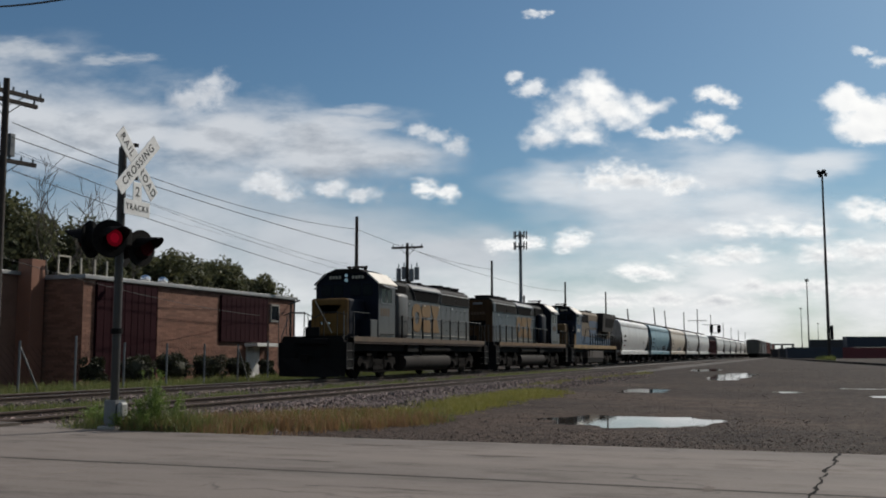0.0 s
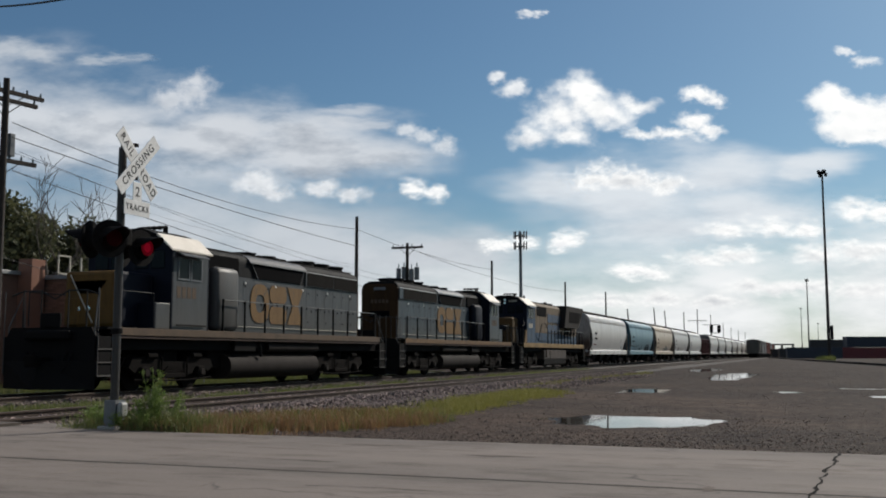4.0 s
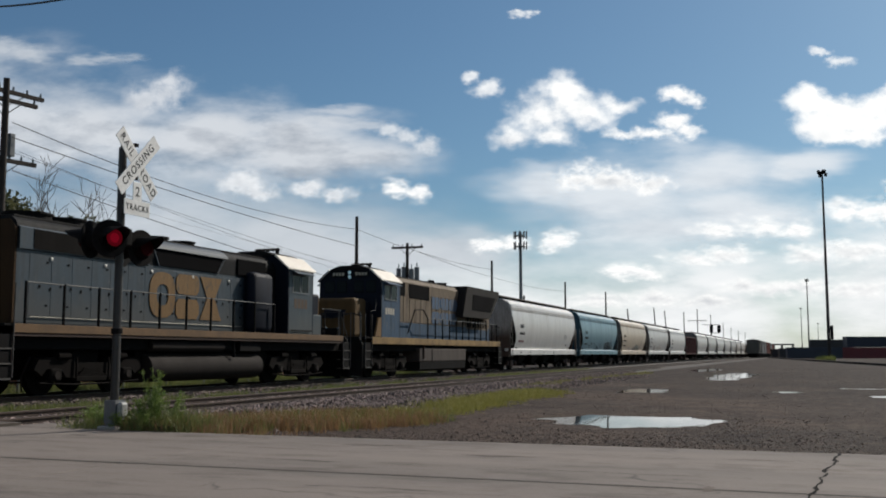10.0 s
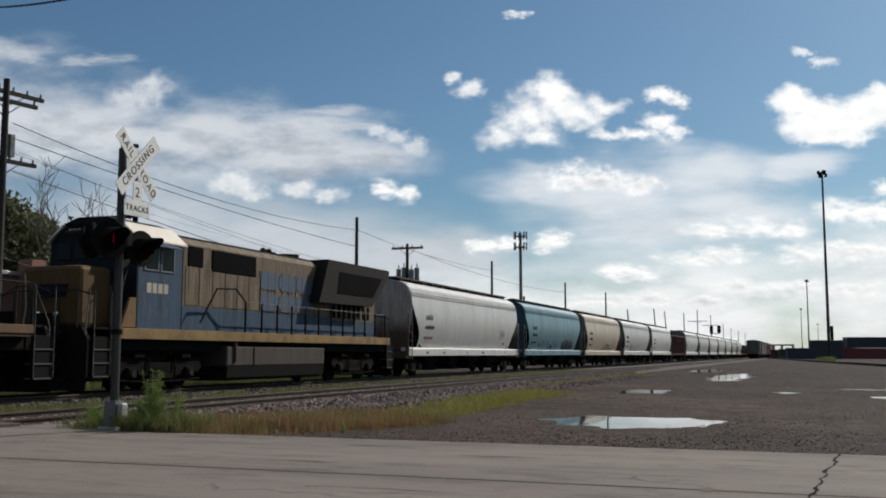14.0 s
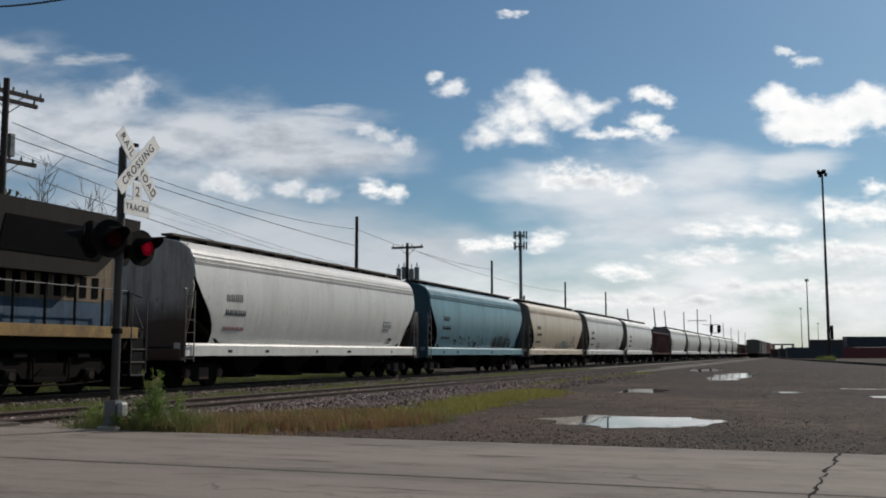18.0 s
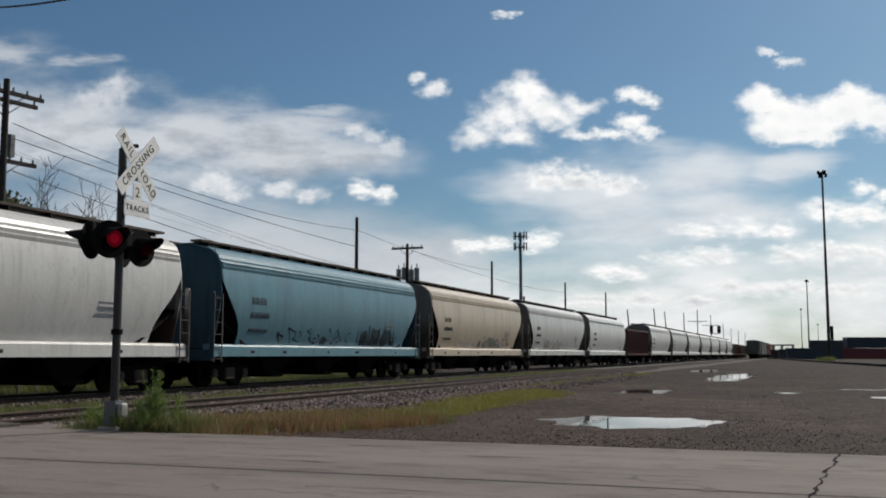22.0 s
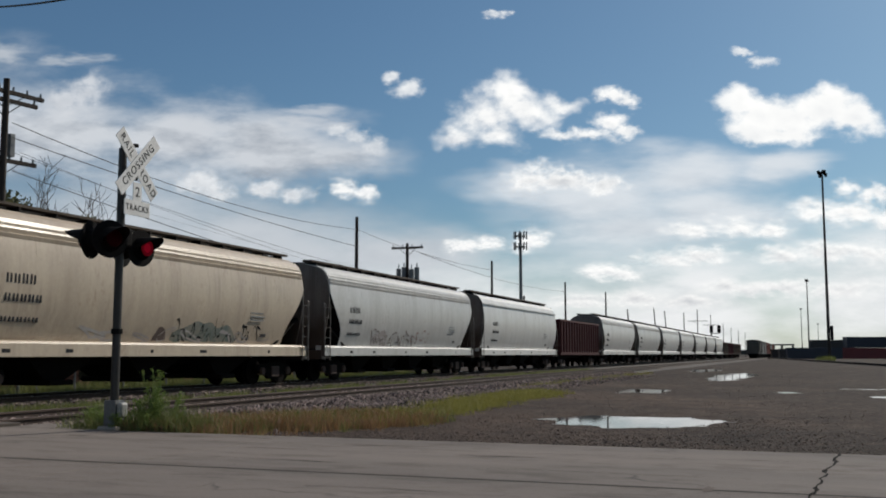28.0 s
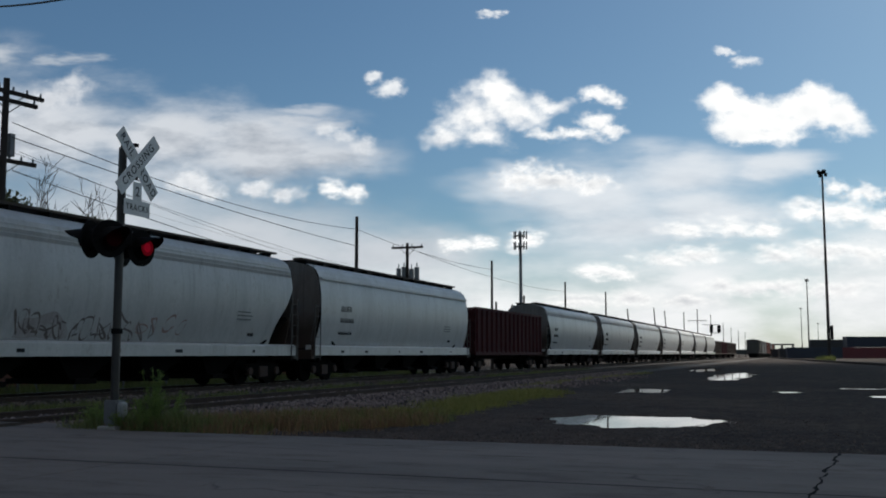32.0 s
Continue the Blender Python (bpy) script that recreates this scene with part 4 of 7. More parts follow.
def loco_b(name, label, y_mid):
    """Four-axle unit with a rounded blue cab, high cream hood and overhanging radiator box."""
    v = thing(name, label, "locomotive", pose(TRACK_FAR, y_mid, 0), "locomotives at the head of the train")
    ROLLING.append((v, y_mid))
    part("underframe", box(bm_new(), -1.25, 1.25, -10.0, 9.5, 1.15, 1.55, .02), BLACK, v)
    part("walkway", box(bm_new(), -1.53, 1.53, -10.0, 9.5, 1.69, 1.75, .01), BLACK, v)
    for sg in (-1, 1):
        part("side_sill", box(bm_new(), sg * 1.53 - .02, sg * 1.53 + .02, -9.35, 9.25, 1.46, 1.76, .008), SILLGOLD, v, "yellow stripe along the side sill")
    for p in (-6.75, 6.3):
        loco_truck(v, p)
    part("fuel_tank", box(bm_new(), -1.46, 1.46, -3.67, 3.15, .66, 1.3, .05), TANKTAN, v, "square dusty fuel tank")
    part("tank_skirt", prism(bm_new(), [(-1.2, .2), (1.2, .2), (1.42, .3), (1.45, .66), (-1.45, .66), (-1.42, .3)], -3.6, 3.1), BLACK, v)
    for sg in (-1, 1):
        part("filler_pipe", pipe(bm_new(), [(sg * 1.48, -3.2, 1.4), (sg * 1.48, -3.2, .8)], .06), RUSTBROWN, v)
        part("tank_strap", box(bm_new(), sg * 1.47 - .01, sg * 1.47 + .012, -2.05, -2.0, .68, 1.28), BLACK, v)
    nose = part("nose", box(bm_new(), -.98, .98, -10.0, -8.75, 1.75, 3.4, .12), NOSEDULL, v, "ochre yellow nose")
    part("emblem", prism(bm_new(), [(-.5, 2.55), (.5, 2.55), (.6, 2.9), (-.4, 2.9)], -10.03, -9.97), NAVY, nose, "dark emblem, plain shape")
    for x in (-.3, .3):
        part("nose_light", cyl(bm_new(), (x, -9.98, 2.1), (x, -10.08, 2.1), .08, seg=10), SHINY, nose)
    part("grab_iron", pipe(bm_new(), [(-.8, -10.05, 3.2), (-.7, -10.08, 2.3), (-.8, -10.05, 1.8)], .02), BARMARK, nose)
    part("nose_neck", box(bm_new(), -.92, .92, -8.78, -8.33, 1.75, 3.3, .03), NAVY, v)
    c = cab(v, -8.35, -6.2, SKYBLUE, NAVY, -1, lift=.17)
    bars(c, 1.5, -7.9, 2.77, 1, .2, .28, .06, BARMARK, 4)
    part("cab_step_panel", prism(bm_new(), [(-8.95, 1.78), (-8.35, 1.78), (-8.35, 2.6), (-8.6, 2.6)], 1.42, 1.5, "x"), YELLOW, v)
    # equipment hood
    hood = part("long_hood", prism(bm_new(), [(-1.0, 1.75), (1.0, 1.75), (1.0, 4.42), (.8, 4.62), (-.8, 4.62), (-1.0, 4.42)], -6.2, 3.6), CREAM, v)
    for sg in (-1, 1):
        part("hood_band", box(bm_new(), sg * 1.0 - .012, sg * 1.0 + .012, -6.15, 8.8, 1.78, 2.5), SKYBLUE, hood, "blue band along the hood foot")
        for k in range(13):
            ya = -6.1 + k * .74
            part("hood_door", box(bm_new(), sg * 1.0 - .016, sg * 1.0 + .016, ya, ya + .68, 2.54, 3.75, .006), CREAM, hood)
        part("vent", box(bm_new(), sg * 1.0 - .03, sg * 1.0 + .03, -5.25, -4.45, 3.75, 4.38, .02), GRILLE, hood)
        part("vent", box(bm_new(), sg * 1.0 - .03, sg * 1.0 + .035, -3.95, -1.25, 3.68, 4.38, .03), GRILLE, hood)
        for k in range(3):
            y0 = -.95 + k * 1.3
            part("emblem", emblem_block(y0, 1.26, 1, sg * 1.022, 2.56, 3.92), EMBLEMBLUE, hood, "worn blue painted shape")
        # fluted strips over the middle of the hood, worn back to cream
        for k in range(9):
            y0 = -.95 + k * .5
            part("hood_strip", box(bm_new(), sg * 1.03 - .012, sg * 1.03 + .012, y0, y0 + .035, 2.52, 3.95), CREAM, hood)
        part("louvre_frame", box(bm_new(), sg * 1.0 - .02, sg * 1.0 + .02, 4.55, 8.5, 2.4, 3.08, .01), CREAM, hood)
        for k in range(8):
            part("louvre", box(bm_new(), sg * 1.0 - .03, sg * 1.0 + .035, 4.65 + k * .47, 4.9 + k * .47, 2.5, 3.05), GRILLE, hood)
        # grab rail bent over the step
        part("grab_iron", pipe(bm_new(), [(sg * 1.46, -5.2, 2.0), (sg * 1.46, -4.3, 3.1), (sg * 1.46, -3.2, 3.15), (sg * 1.46, -2.6, 2.75)], .03), BLACK, v)
    part("radiator_core", box(bm_new(), -1.0, 1.0, 3.58, 8.85, 1.75, 3.6, .03), CREAM, hood)
    bm = prism(bm_new(), [(2.62, 3.02), (3.4, 4.72), (9.3, 4.72), (9.3, 4.42), (7.5, 3.05)], -1.48, 1.48, "x")
    rad = part("radiator_box", bm, RADGREY, hood, "dark overhanging radiator box")
    for sg in (-1, 1):
        part("radiator_grille", prism(bm_new(), [(4.15, 3.45), (4.35, 4.3), (8.5, 4.3), (7.6, 3.45)], sg * 1.48 - .01, sg * 1.48 + .02, "x"), GRILLE, rad)
    part("hood_top", box(bm_new(), -.75, .75, -6.1, 3.3, 4.6, 4.7, .02), ROOFDARK, hood)
    part("exhaust", box(bm_new(), -.3, .3, .6, 1.4, 4.66, 4.84, .04), BLACK, hood)
    fan(hood, 2.6, .5, 4.66)
    for y in (-.2, .2):
        part("bell", ball(bm_new(), (.6, y + .1, 4.74), .12), BLACK, hood)
    for sg in (-1, 1):
        handrail(v, sg * 1.46, -2.6, 8.9, 12)
        for p in (-9.75, 9.3):
            steps_part(v, sg * 1.5, p, sg)
        part("grab_iron", pipe(bm_new(), [(sg * 1.47, -9.4, 1.8), (sg * 1.47, -9.4, 2.85), (sg * 1.47, -8.9, 2.9), (sg * 1.3, -8.5, 3.4)], .019), HANDRAIL, v)
    end_platform(v, 9.5, 1, NOSE)
    end_platform(v, -10.15, -1, NOSE)
    return v


def car_truck(v, cy):
    tr = part("truck", bm_new(), UNDER, v)
    tr.matrix_basis = pose(0, cy, 0)
    for s in (-1, 1):
        prof = [(-1.15, .5), (-1.05, .68), (-.45, .72), (.45, .72), (1.05, .68), (1.15, .5), (.95, .36), (.5, .3), (.35, .18), (-.35, .18), (-.5, .3), (-.95, .36)]
        part("side_frame", prism(bm_new(), prof, s * 1.05 - .07, s * 1.05 + .07, "x"), UNDER, tr)
        part("spring_nest", box(bm_new(), s * 1.14 - .05, s * 1.14 + .04, -.26, .26, .26, .62, .03), RUSTBROWN, tr)
        for k in (-.889, .889):
            part("bearing_cap", cyl(bm_new(), (s * 1.0, k, .457), (s * 1.2, k, .457), .13, seg=10), RUSTBROWN, tr)
    part("bolster", box(bm_new(), -1.0, 1.0, -.22, .22, .4, .85, .03), UNDER, tr)
    for k in (-.889, .889):
        wheelset(tr, k, .457)


def flank(z):
    """Half width of the hopper body at height z: a round-sided shell under a low roof."""
    if z <= 3.8:
        return 1.605 - .125 * (z - 2.92) ** 2
    pts = ((3.8, 1.508), (3.97, 1.47), (4.2, 1.38), (4.35, 1.21), (4.48, .92), (4.58, .4))
    for (a, p), (b, q) in zip(pts, pts[1:]):
        if z <= b:
            return p + (q - p) * (z - a) / (b - a)
    return pts[-1][1]


BOARDGREY = mat("walkway_grating", (.075, .062, .052), .8, big=2, fine=20, spec=.15)


def hopper(label, y_mid, length, paint, end_paint, bays=4, marks=BARDARK, square=False, third=None, sill=None):
    v = thing("hopper_car", label, "hopper car", pose(TRACK_FAR, y_mid, 0), "hopper cars of the train")
    ROLLING.append((v, y_mid))
    H = length / 2 - .55                   # to the end sills
    B = H - .55                            # to the end wall
    # shell: rings along the car, cut away below by the sloping end sheets
    zs = [1.32, 1.46, 1.6, 1.75, 1.9, 2.1, 2.3, 2.5, 2.7, 2.9, 3.1, 3.3, 3.5, 3.65, 3.8, 3.95, 3.97, 4.05, 4.07, 4.2, 4.35, 4.48, 4.58]
    cut = ((0, 3.36), (.12, 3.16), (.34, 2.84), (.60, 2.54), (.88, 2.24), (1.08, 1.95), (1.17, 1.68), (1.19, 1.32))

    def zb(y):
        d = B - abs(y)
        if square or d >= 1.19:
            return 1.32
        for (p, q), (r, t) in zip(cut, cut[1:]):
            if d <= r:
                return q + (t - q) * (d - p) / (r - p)
        return 1.32
    ys = sorted({round(sg * (B - d), 3) for sg in (-1, 1) for d in (0, .06, .12, .23, .34, .47, .60, .74, .88, .98, 1.08, 1.13, 1.17, 1.19, 2.6)} | {0.0, -3.0, 3.0})
    bm = bm_new()
    rings = []
    for y in ys:
        lo = zb(y)
        ring = []
        for side in (1, -1):
            seq = zs if side > 0 else zs[::-1]
            for z in seq:
                zz = z if z >= 3.5 else lo + (z - 1.32) / 2.18 * (3.5 - lo)
                x = flank(zz) + (.02 if z in (3.97, 4.05) else 0)
                ring.append(bm.verts.new((side * x, y, zz)))
        rings.append(ring)
    n = len(rings[0])
    for a, b in zip(rings, rings[1:]):
        for i in range(n):
            bm.faces.new((a[i], a[(i + 1) % n], b[(i + 1) % n], b[i]))
    for r in (rings[0], rings[-1]):
        bm.faces.new(r)
    bmesh.ops.remove_doubles(bm, verts=bm.verts, dist=.0005)
    bmesh.ops.recalc_face_normals(bm, faces=bm.faces)
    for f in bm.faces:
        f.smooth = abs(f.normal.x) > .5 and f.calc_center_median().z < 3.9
        # lower end and underside faces take near-black: shade put into the colour
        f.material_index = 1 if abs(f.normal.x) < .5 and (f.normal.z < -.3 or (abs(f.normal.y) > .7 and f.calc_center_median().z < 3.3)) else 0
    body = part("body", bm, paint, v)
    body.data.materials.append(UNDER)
    for sg in (-1, 1):
        # side sill, with a slanted upper plate that catches the sun
        sp = prism(bm_new(), [(sg * 1.2, .98), (sg * 1.54, .98), (sg * 1.54, 1.295), (sg * 1.495, 1.345), (sg * 1.36, 1.37), (sg * 1.2, 1.37)], -H + .1, H - .1)
        part("side_sill", sp, sill or paint, v)
        # roof ribs along the eaves
        if not square:
            for k in range(3):
                z0, z1 = 3.74 + k * .12, 3.86 + k * .12
                tooth = [(sg * (flank(z0) + .004), z0), (sg * (flank(z1) + .055), z1 - .022), (sg * (flank(z1) + .004), z1), (sg * (flank(z1) - .05), z1 - .05)]
                part("eave_rib", prism(bm_new(), tooth, -B + .06, B - .06), paint, body)
        else:
            part("eave_rib", box(bm_new(), sg * 1.55 - .03, sg * 1.55 + .03, -B + .06, B - .06, 3.86, 3.95, .015), paint, body)
        # faint panel seams on the flank
        for k in range(1, 6):
            y = -B + 2 * B * k / 6
            if abs(y) < B - 2.2:
                pts = [(sg * (flank(z) + .004), y, z) for z in (1.45, 1.9, 2.4, 2.9, 3.4, 3.75)]
                part("panel_seam", pipe(bm_new(), pts, .0018, 4), paint, body)
        # end posts, ladders
        for e in (-1, 1):
            y = e * (H - .12)
            part("end_post", box(bm_new(), sg * 1.5 - .06, sg * 1.5 + .06, y - .05, y + .05, .95, 3.0 if not square else 1.4, .01), end_paint, v)
            ld = bm_new()
            for yo in (0, -e * .45):
                box(ld, sg * 1.58 - .012, sg * 1.58 + .012, y + yo - .02, y + yo + .02, .8, 2.95)
            for k in range(6):
                box(ld, sg * 1.59 - .012, sg * 1.59 + .012, min(y, y - e * .45), max(y, y - e * .45), .9 + k * .38, .92 + k * .38)
            part("ladder", ld, LADDERGREY, v)
            part("grab_iron", pipe(bm_new(), [(sg * 1.4, y, 1.5), (sg * 1.45, e * (B - .05), 3.3), (sg * 1.2, e * (B - .1), 4.4)], .016), LADDERGREY, v)
    for e in (-1, 1):
        ya, yb = sorted((e * B, e * (B + .05)))
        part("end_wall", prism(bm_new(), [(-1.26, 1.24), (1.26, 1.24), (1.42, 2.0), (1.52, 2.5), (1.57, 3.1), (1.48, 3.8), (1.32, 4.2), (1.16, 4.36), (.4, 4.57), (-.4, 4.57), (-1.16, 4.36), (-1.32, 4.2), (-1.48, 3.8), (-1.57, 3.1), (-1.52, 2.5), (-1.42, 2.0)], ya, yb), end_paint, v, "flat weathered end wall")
        # near-black slope sheets, coloured for the shade under the car's end
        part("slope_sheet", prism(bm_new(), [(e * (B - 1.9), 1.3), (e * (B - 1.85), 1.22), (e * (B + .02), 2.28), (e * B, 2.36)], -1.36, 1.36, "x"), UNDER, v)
        part("end_sill", box(bm_new(), -1.5, 1.5, *sorted((e * (H - .25), e * H)), .85, 1.2, .02), end_paint, v)
        coupler(v, e * H, e)
        part("platform", box(bm_new(), -1.4, 1.4, *sorted((e * (B - .9), e * (H - .2))), 1.18, 1.24), BLACK, v)
        part("brake_gear", box(bm_new(), -.5, .2, *sorted((e * (B - .5), e * (B - .05))), 1.24, 1.9, .08), BLACK, v)
        car_truck(v, e * (H - 1.75))
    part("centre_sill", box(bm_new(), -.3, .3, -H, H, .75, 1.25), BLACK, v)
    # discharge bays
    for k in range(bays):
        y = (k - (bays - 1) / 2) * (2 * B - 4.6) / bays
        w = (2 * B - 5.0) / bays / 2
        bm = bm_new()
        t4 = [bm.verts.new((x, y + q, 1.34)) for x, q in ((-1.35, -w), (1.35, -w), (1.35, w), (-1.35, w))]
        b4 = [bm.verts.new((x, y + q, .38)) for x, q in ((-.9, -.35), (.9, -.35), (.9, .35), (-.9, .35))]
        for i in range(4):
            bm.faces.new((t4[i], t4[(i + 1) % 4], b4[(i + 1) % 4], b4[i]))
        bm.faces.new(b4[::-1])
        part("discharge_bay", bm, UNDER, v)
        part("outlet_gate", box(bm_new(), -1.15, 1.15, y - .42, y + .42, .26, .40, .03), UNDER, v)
    # roof: hatch trough, running board on brackets
    part("hatch_trough", box(bm_new(), -.3, .3, -B + .35, B - .35, 4.5, 4.67, .03), ROOFDARK, v)
    for k in range(13):
        y = -B + .3 + (2 * B - .6) * k / 12
        part("bracket", box(bm_new(), -.82, .82, y - .03, y + .03, 4.42, 4.63), ROOFDARK, v)
    for x in (-.62, .62):
        part("running_board", box(bm_new(), x - .2, x + .2, -B - .15, B + .15, 4.635, 4.70), BOARDGREY, v, "grated roof walkway")
    # stencilled markings as plain bars
    for sg in (1,):
        y0 = -B + 1.75
        rng = random.Random(int(y_mid * 10))
        for k, z, h in ((4, 2.70, .25), (5, 2.27, .25), (5, 1.80, .18)):
            bm = bm_new()
            for i in range(k):
                ya, w = y0 + i * .25, .17
                for y1, y2 in ((0, .055), (.115, w)):
                    x = flank(z + h / 2) + .002
                    box(bm, x - .03, x + .004, ya + y1, ya + y2, z, z + h * rng.uniform(.8, 1))
            part("marking", bm, third if z < 2 and third else marks, body)
        bm = bm_new()
        for y1, y2 in ((-.78, -.62), (-.52, -.36), (-.1, -.02), (.2, .42), (.7, .78)):
            box(bm, 1.53, 1.546, y1 * B, y1 * B + (y2 - y1) * 1.6, 1.08, 1.17)
        part("marking", bm, marks, v)
        part("marking", box(bm_new(), flank(1.7) - .01, flank(1.7) + .008, B - 2.75, B - 2.4, 1.62, 1.92), BARDARK, body)
        for i in range(4):
            part("marking", box(bm_new(), flank(2.4) - .01, flank(2.4) + .007, B - 3.6, B - 2.7 - .1 * (i % 2), 2.5 - i * .12, 2.54 - i * .12), STEELGREY, body)
    return v


def graffiti(v, y0, y1, z0, z1, n, seed, material):
    """Unreadable painted scrawl low on the flank: loops of thin paint."""
    rng = random.Random(seed)
    for k in range(n):
        y = y0 + (y1 - y0) * (k + rng.uniform(.1, .9)) / n
        w, h = (y1 - y0) / n * rng.uniform(.35, .8), (z1 - z0) * rng.uniform(.4, 1.0)
        p = [rng.uniform(0, 6.28) for _ in range(4)]
        V, Fc = [], []
        m = 26
        wd = rng.uniform(.014, .038)
        for i in range(m):
            a = i / (m - 1) * rng.uniform(5.6, 6.0)
            yy_ = y + w * .5 * math.sin(a * 1.1 + p[0]) + w * .2 * math.sin(2.3 * a + p[1])
            zz = z0 + h * (.5 + .38 * math.cos(a + p[2]) + .14 * math.sin(2.1 * a + p[3]))
            for o in (-wd, wd):
                zq = min(max(zz + o, 1.34), 3.6)
                V.append((flank(zq) + .006, yy_ + o * .5, zq))
        for i in range(m - 1):
            Fc.append((2 * i, 2 * i + 1, 2 * i + 3, 2 * i + 2))
        raw("graffiti", V, Fc, material, v)


def tag_patch(v, y0, y1, z0, z1, material, seed):
    """A filled painted patch with a ragged outline low on the flank, running down over the sill."""
    V, Fc = [], []
    n = 28
    zs = 6
    for i in range(n + 1):
        u = i / n
        y = y0 + (y1 - y0) * u
        dome = (1 - abs(2 * u - 1) ** 3)
        top = z0 + (z1 - z0) * (.35 + .65 * dome) * (.82 + .36 * noise.noise((y * 1.7, seed, 1)))
        low = z0 + .05 * noise.noise((y * 2.3, seed, 5))
        for k in range(zs):
            z = low + (top - low) * k / (zs - 1)
            V.append((flank(z) + .005, y + .06 * noise.noise((y * 3, z * 4, seed)), z))
    for i in range(n):
        for k in range(zs - 1):
            a = i * zs + k
            Fc.append((a, a + zs, a + zs + 1, a + 1))
    raw("graffiti", V, Fc, material, v)


def gondola(label, y_mid, length, paint):
    v = thing("gondola_car", label, "gondola car", pose(TRACK_FAR, y_mid, 0), "low cars of the train")
    ROLLING.append((v, y_mid))
    H = length / 2 - .55
    for sg in (-1, 1):
        s = part("side_wall", box(bm_new(), sg * 1.42 - .03, sg * 1.42 + .03, -H, H, 1.05, 3.55, .01), paint, v)
        part("top_chord", box(bm_new(), sg * 1.45 - .08, sg * 1.45 + .08, -H, H, 3.5, 3.66, .02), paint, v)
        part("side_sill", box(bm_new(), sg * 1.45 - .07, sg * 1.45 + .07, -H, H, .95, 1.16, .02), paint, v)
        for k in range(16):
            y = -H + .35 + (2 * H - .7) * k / 15
            part("rib", prism(bm_new(), [(sg * 1.45, y - .11), (sg * 1.56, y - .06), (sg * 1.56, y + .06), (sg * 1.45, y + .11)], 1.1, 3.52, "z"), paint, s)
    for e in (-1, 1):
        part("end_wall", box(bm_new(), -1.45, 1.45, *sorted((e * (H - .06), e * H)), 1.0, 3.62, .01), paint, v)
        for z in (1.6, 2.2, 2.8, 3.3):
            part("end_rib", box(bm_new(), -1.45, 1.45, *sorted((e * H, e * (H + .09))), z, z + .14, .02), paint, v)
        coupler(v, e * H, e)
        car_truck(v, e * (H - 1.75))
    part("floor_plate", box(bm_new(), -1.42, 1.42, -H, H, 1.05, 1.15), BLACK, v)
    part("centre_sill", box(bm_new(), -.3, .3, -H, H, .7, 1.05), BLACK, v)
    part("scrap_load", box(bm_new(), -1.35, 1.35, -H + .3, H - .3, 1.15, 3.3, .2), RUSTBROWN, v)
    return v


def car_paint(name, col, dirt, amount=.45):
    """Glossy car paint with grime runs, faint rust and slow waves in the sheet metal."""
    m = mat(name, col, .38, dirt=dirt, big=.42, fine=9, streak=True, amount=amount, vary=.07, bump=.03, speck=tuple(c * k for c, k in zip(dirt, (.75, .6, .5))), specks=.35, runs=.3)
    t = m.node_tree
    b = t.nodes["Principled BSDF"]
    co = t.nodes.new("ShaderNodeTexCoord").outputs["Object"]
    wave = t.nodes.new("ShaderNodeBump")
    wave.inputs["Strength"].default_value, wave.inputs["Distance"].default_value = .55, .06
    t.links.new(noise_node(t, co, 1.0, 2, .4, (.3, .75, .22)), wave.inputs["Height"])
    t.links.new(b.inputs["Normal"].links[0].from_socket, wave.inputs["Normal"])
    t.links.new(wave.outputs["Normal"], b.inputs["Normal"])
    return m


SILVER = car_paint("car_silver_white", (.51, .505, .495), (.33, .32, .305), .5)
BLUECAR = car_paint("car_blue", (.092, .198, .250), (.055, .105, .132), .6)
TANCAR = car_paint("car_tan", (.43, .36, .28), (.26, .21, .16), .55)
LIGHTGREY = car_paint("car_light_grey", (.45, .45, .44), (.29, .28, .27), .5)
WHITECAR = car_paint("car_white", (.53, .53, .52), (.36, .35, .33), .45)
ENDBLUE = mat("car_end_blue", (.024, .058, .085), .8, dirt=(.014, .028, .040), big=1.0, fine=14, streak=True, spec=.2)
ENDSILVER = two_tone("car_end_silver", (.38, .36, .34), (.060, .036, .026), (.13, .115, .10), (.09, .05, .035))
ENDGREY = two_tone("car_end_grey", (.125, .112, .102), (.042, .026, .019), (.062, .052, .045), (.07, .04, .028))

SILLORANGE = mat("sill_orange_tan", (.135, .082, .043), .75, dirt=(.07, .05, .038), big=1.6, fine=20, amount=.7, spec=.2)
SILLGOLD = mat("sill_dirty_gold", (.24, .155, .062), .7, dirt=(.09, .062, .038), big=1.8, fine=20, amount=.8, vary=.25, spec=.2)
DUCTGREY = mat("duct_grey", (.060, .058, .056), .5, dirt=(.05, .045, .04), big=1.0, fine=18, streak=True, spec=.3)
loco_a("diesel_locomotive", "grey diesel locomotive with ochre nose leading the train", 45.3, True, GREYPAINT, CAPGREY, YELLOW, DUCTGREY, SILLTAN)
loco_a("diesel_locomotive", "blue-grey diesel locomotive running long hood first, second in the train", 65.65, False, BLUEGREY, CAPGREY, YELLOW, NAVY, SILLORANGE, 8.1)
loco_b("diesel_locomotive", "cream and blue diesel locomotive with dark radiator box", 86.55)
SCRAWL = mat("scrawl_dark", (.013, .015, .018), .95, bump=0, spec=.05)
SCRAWL_SMOKE = mat("scrawl_smoke", (.022, .03, .038), .9, dirt=(.045, .085, .11), big=4.0, fine=14, amount=.9, bump=0, spec=.1)
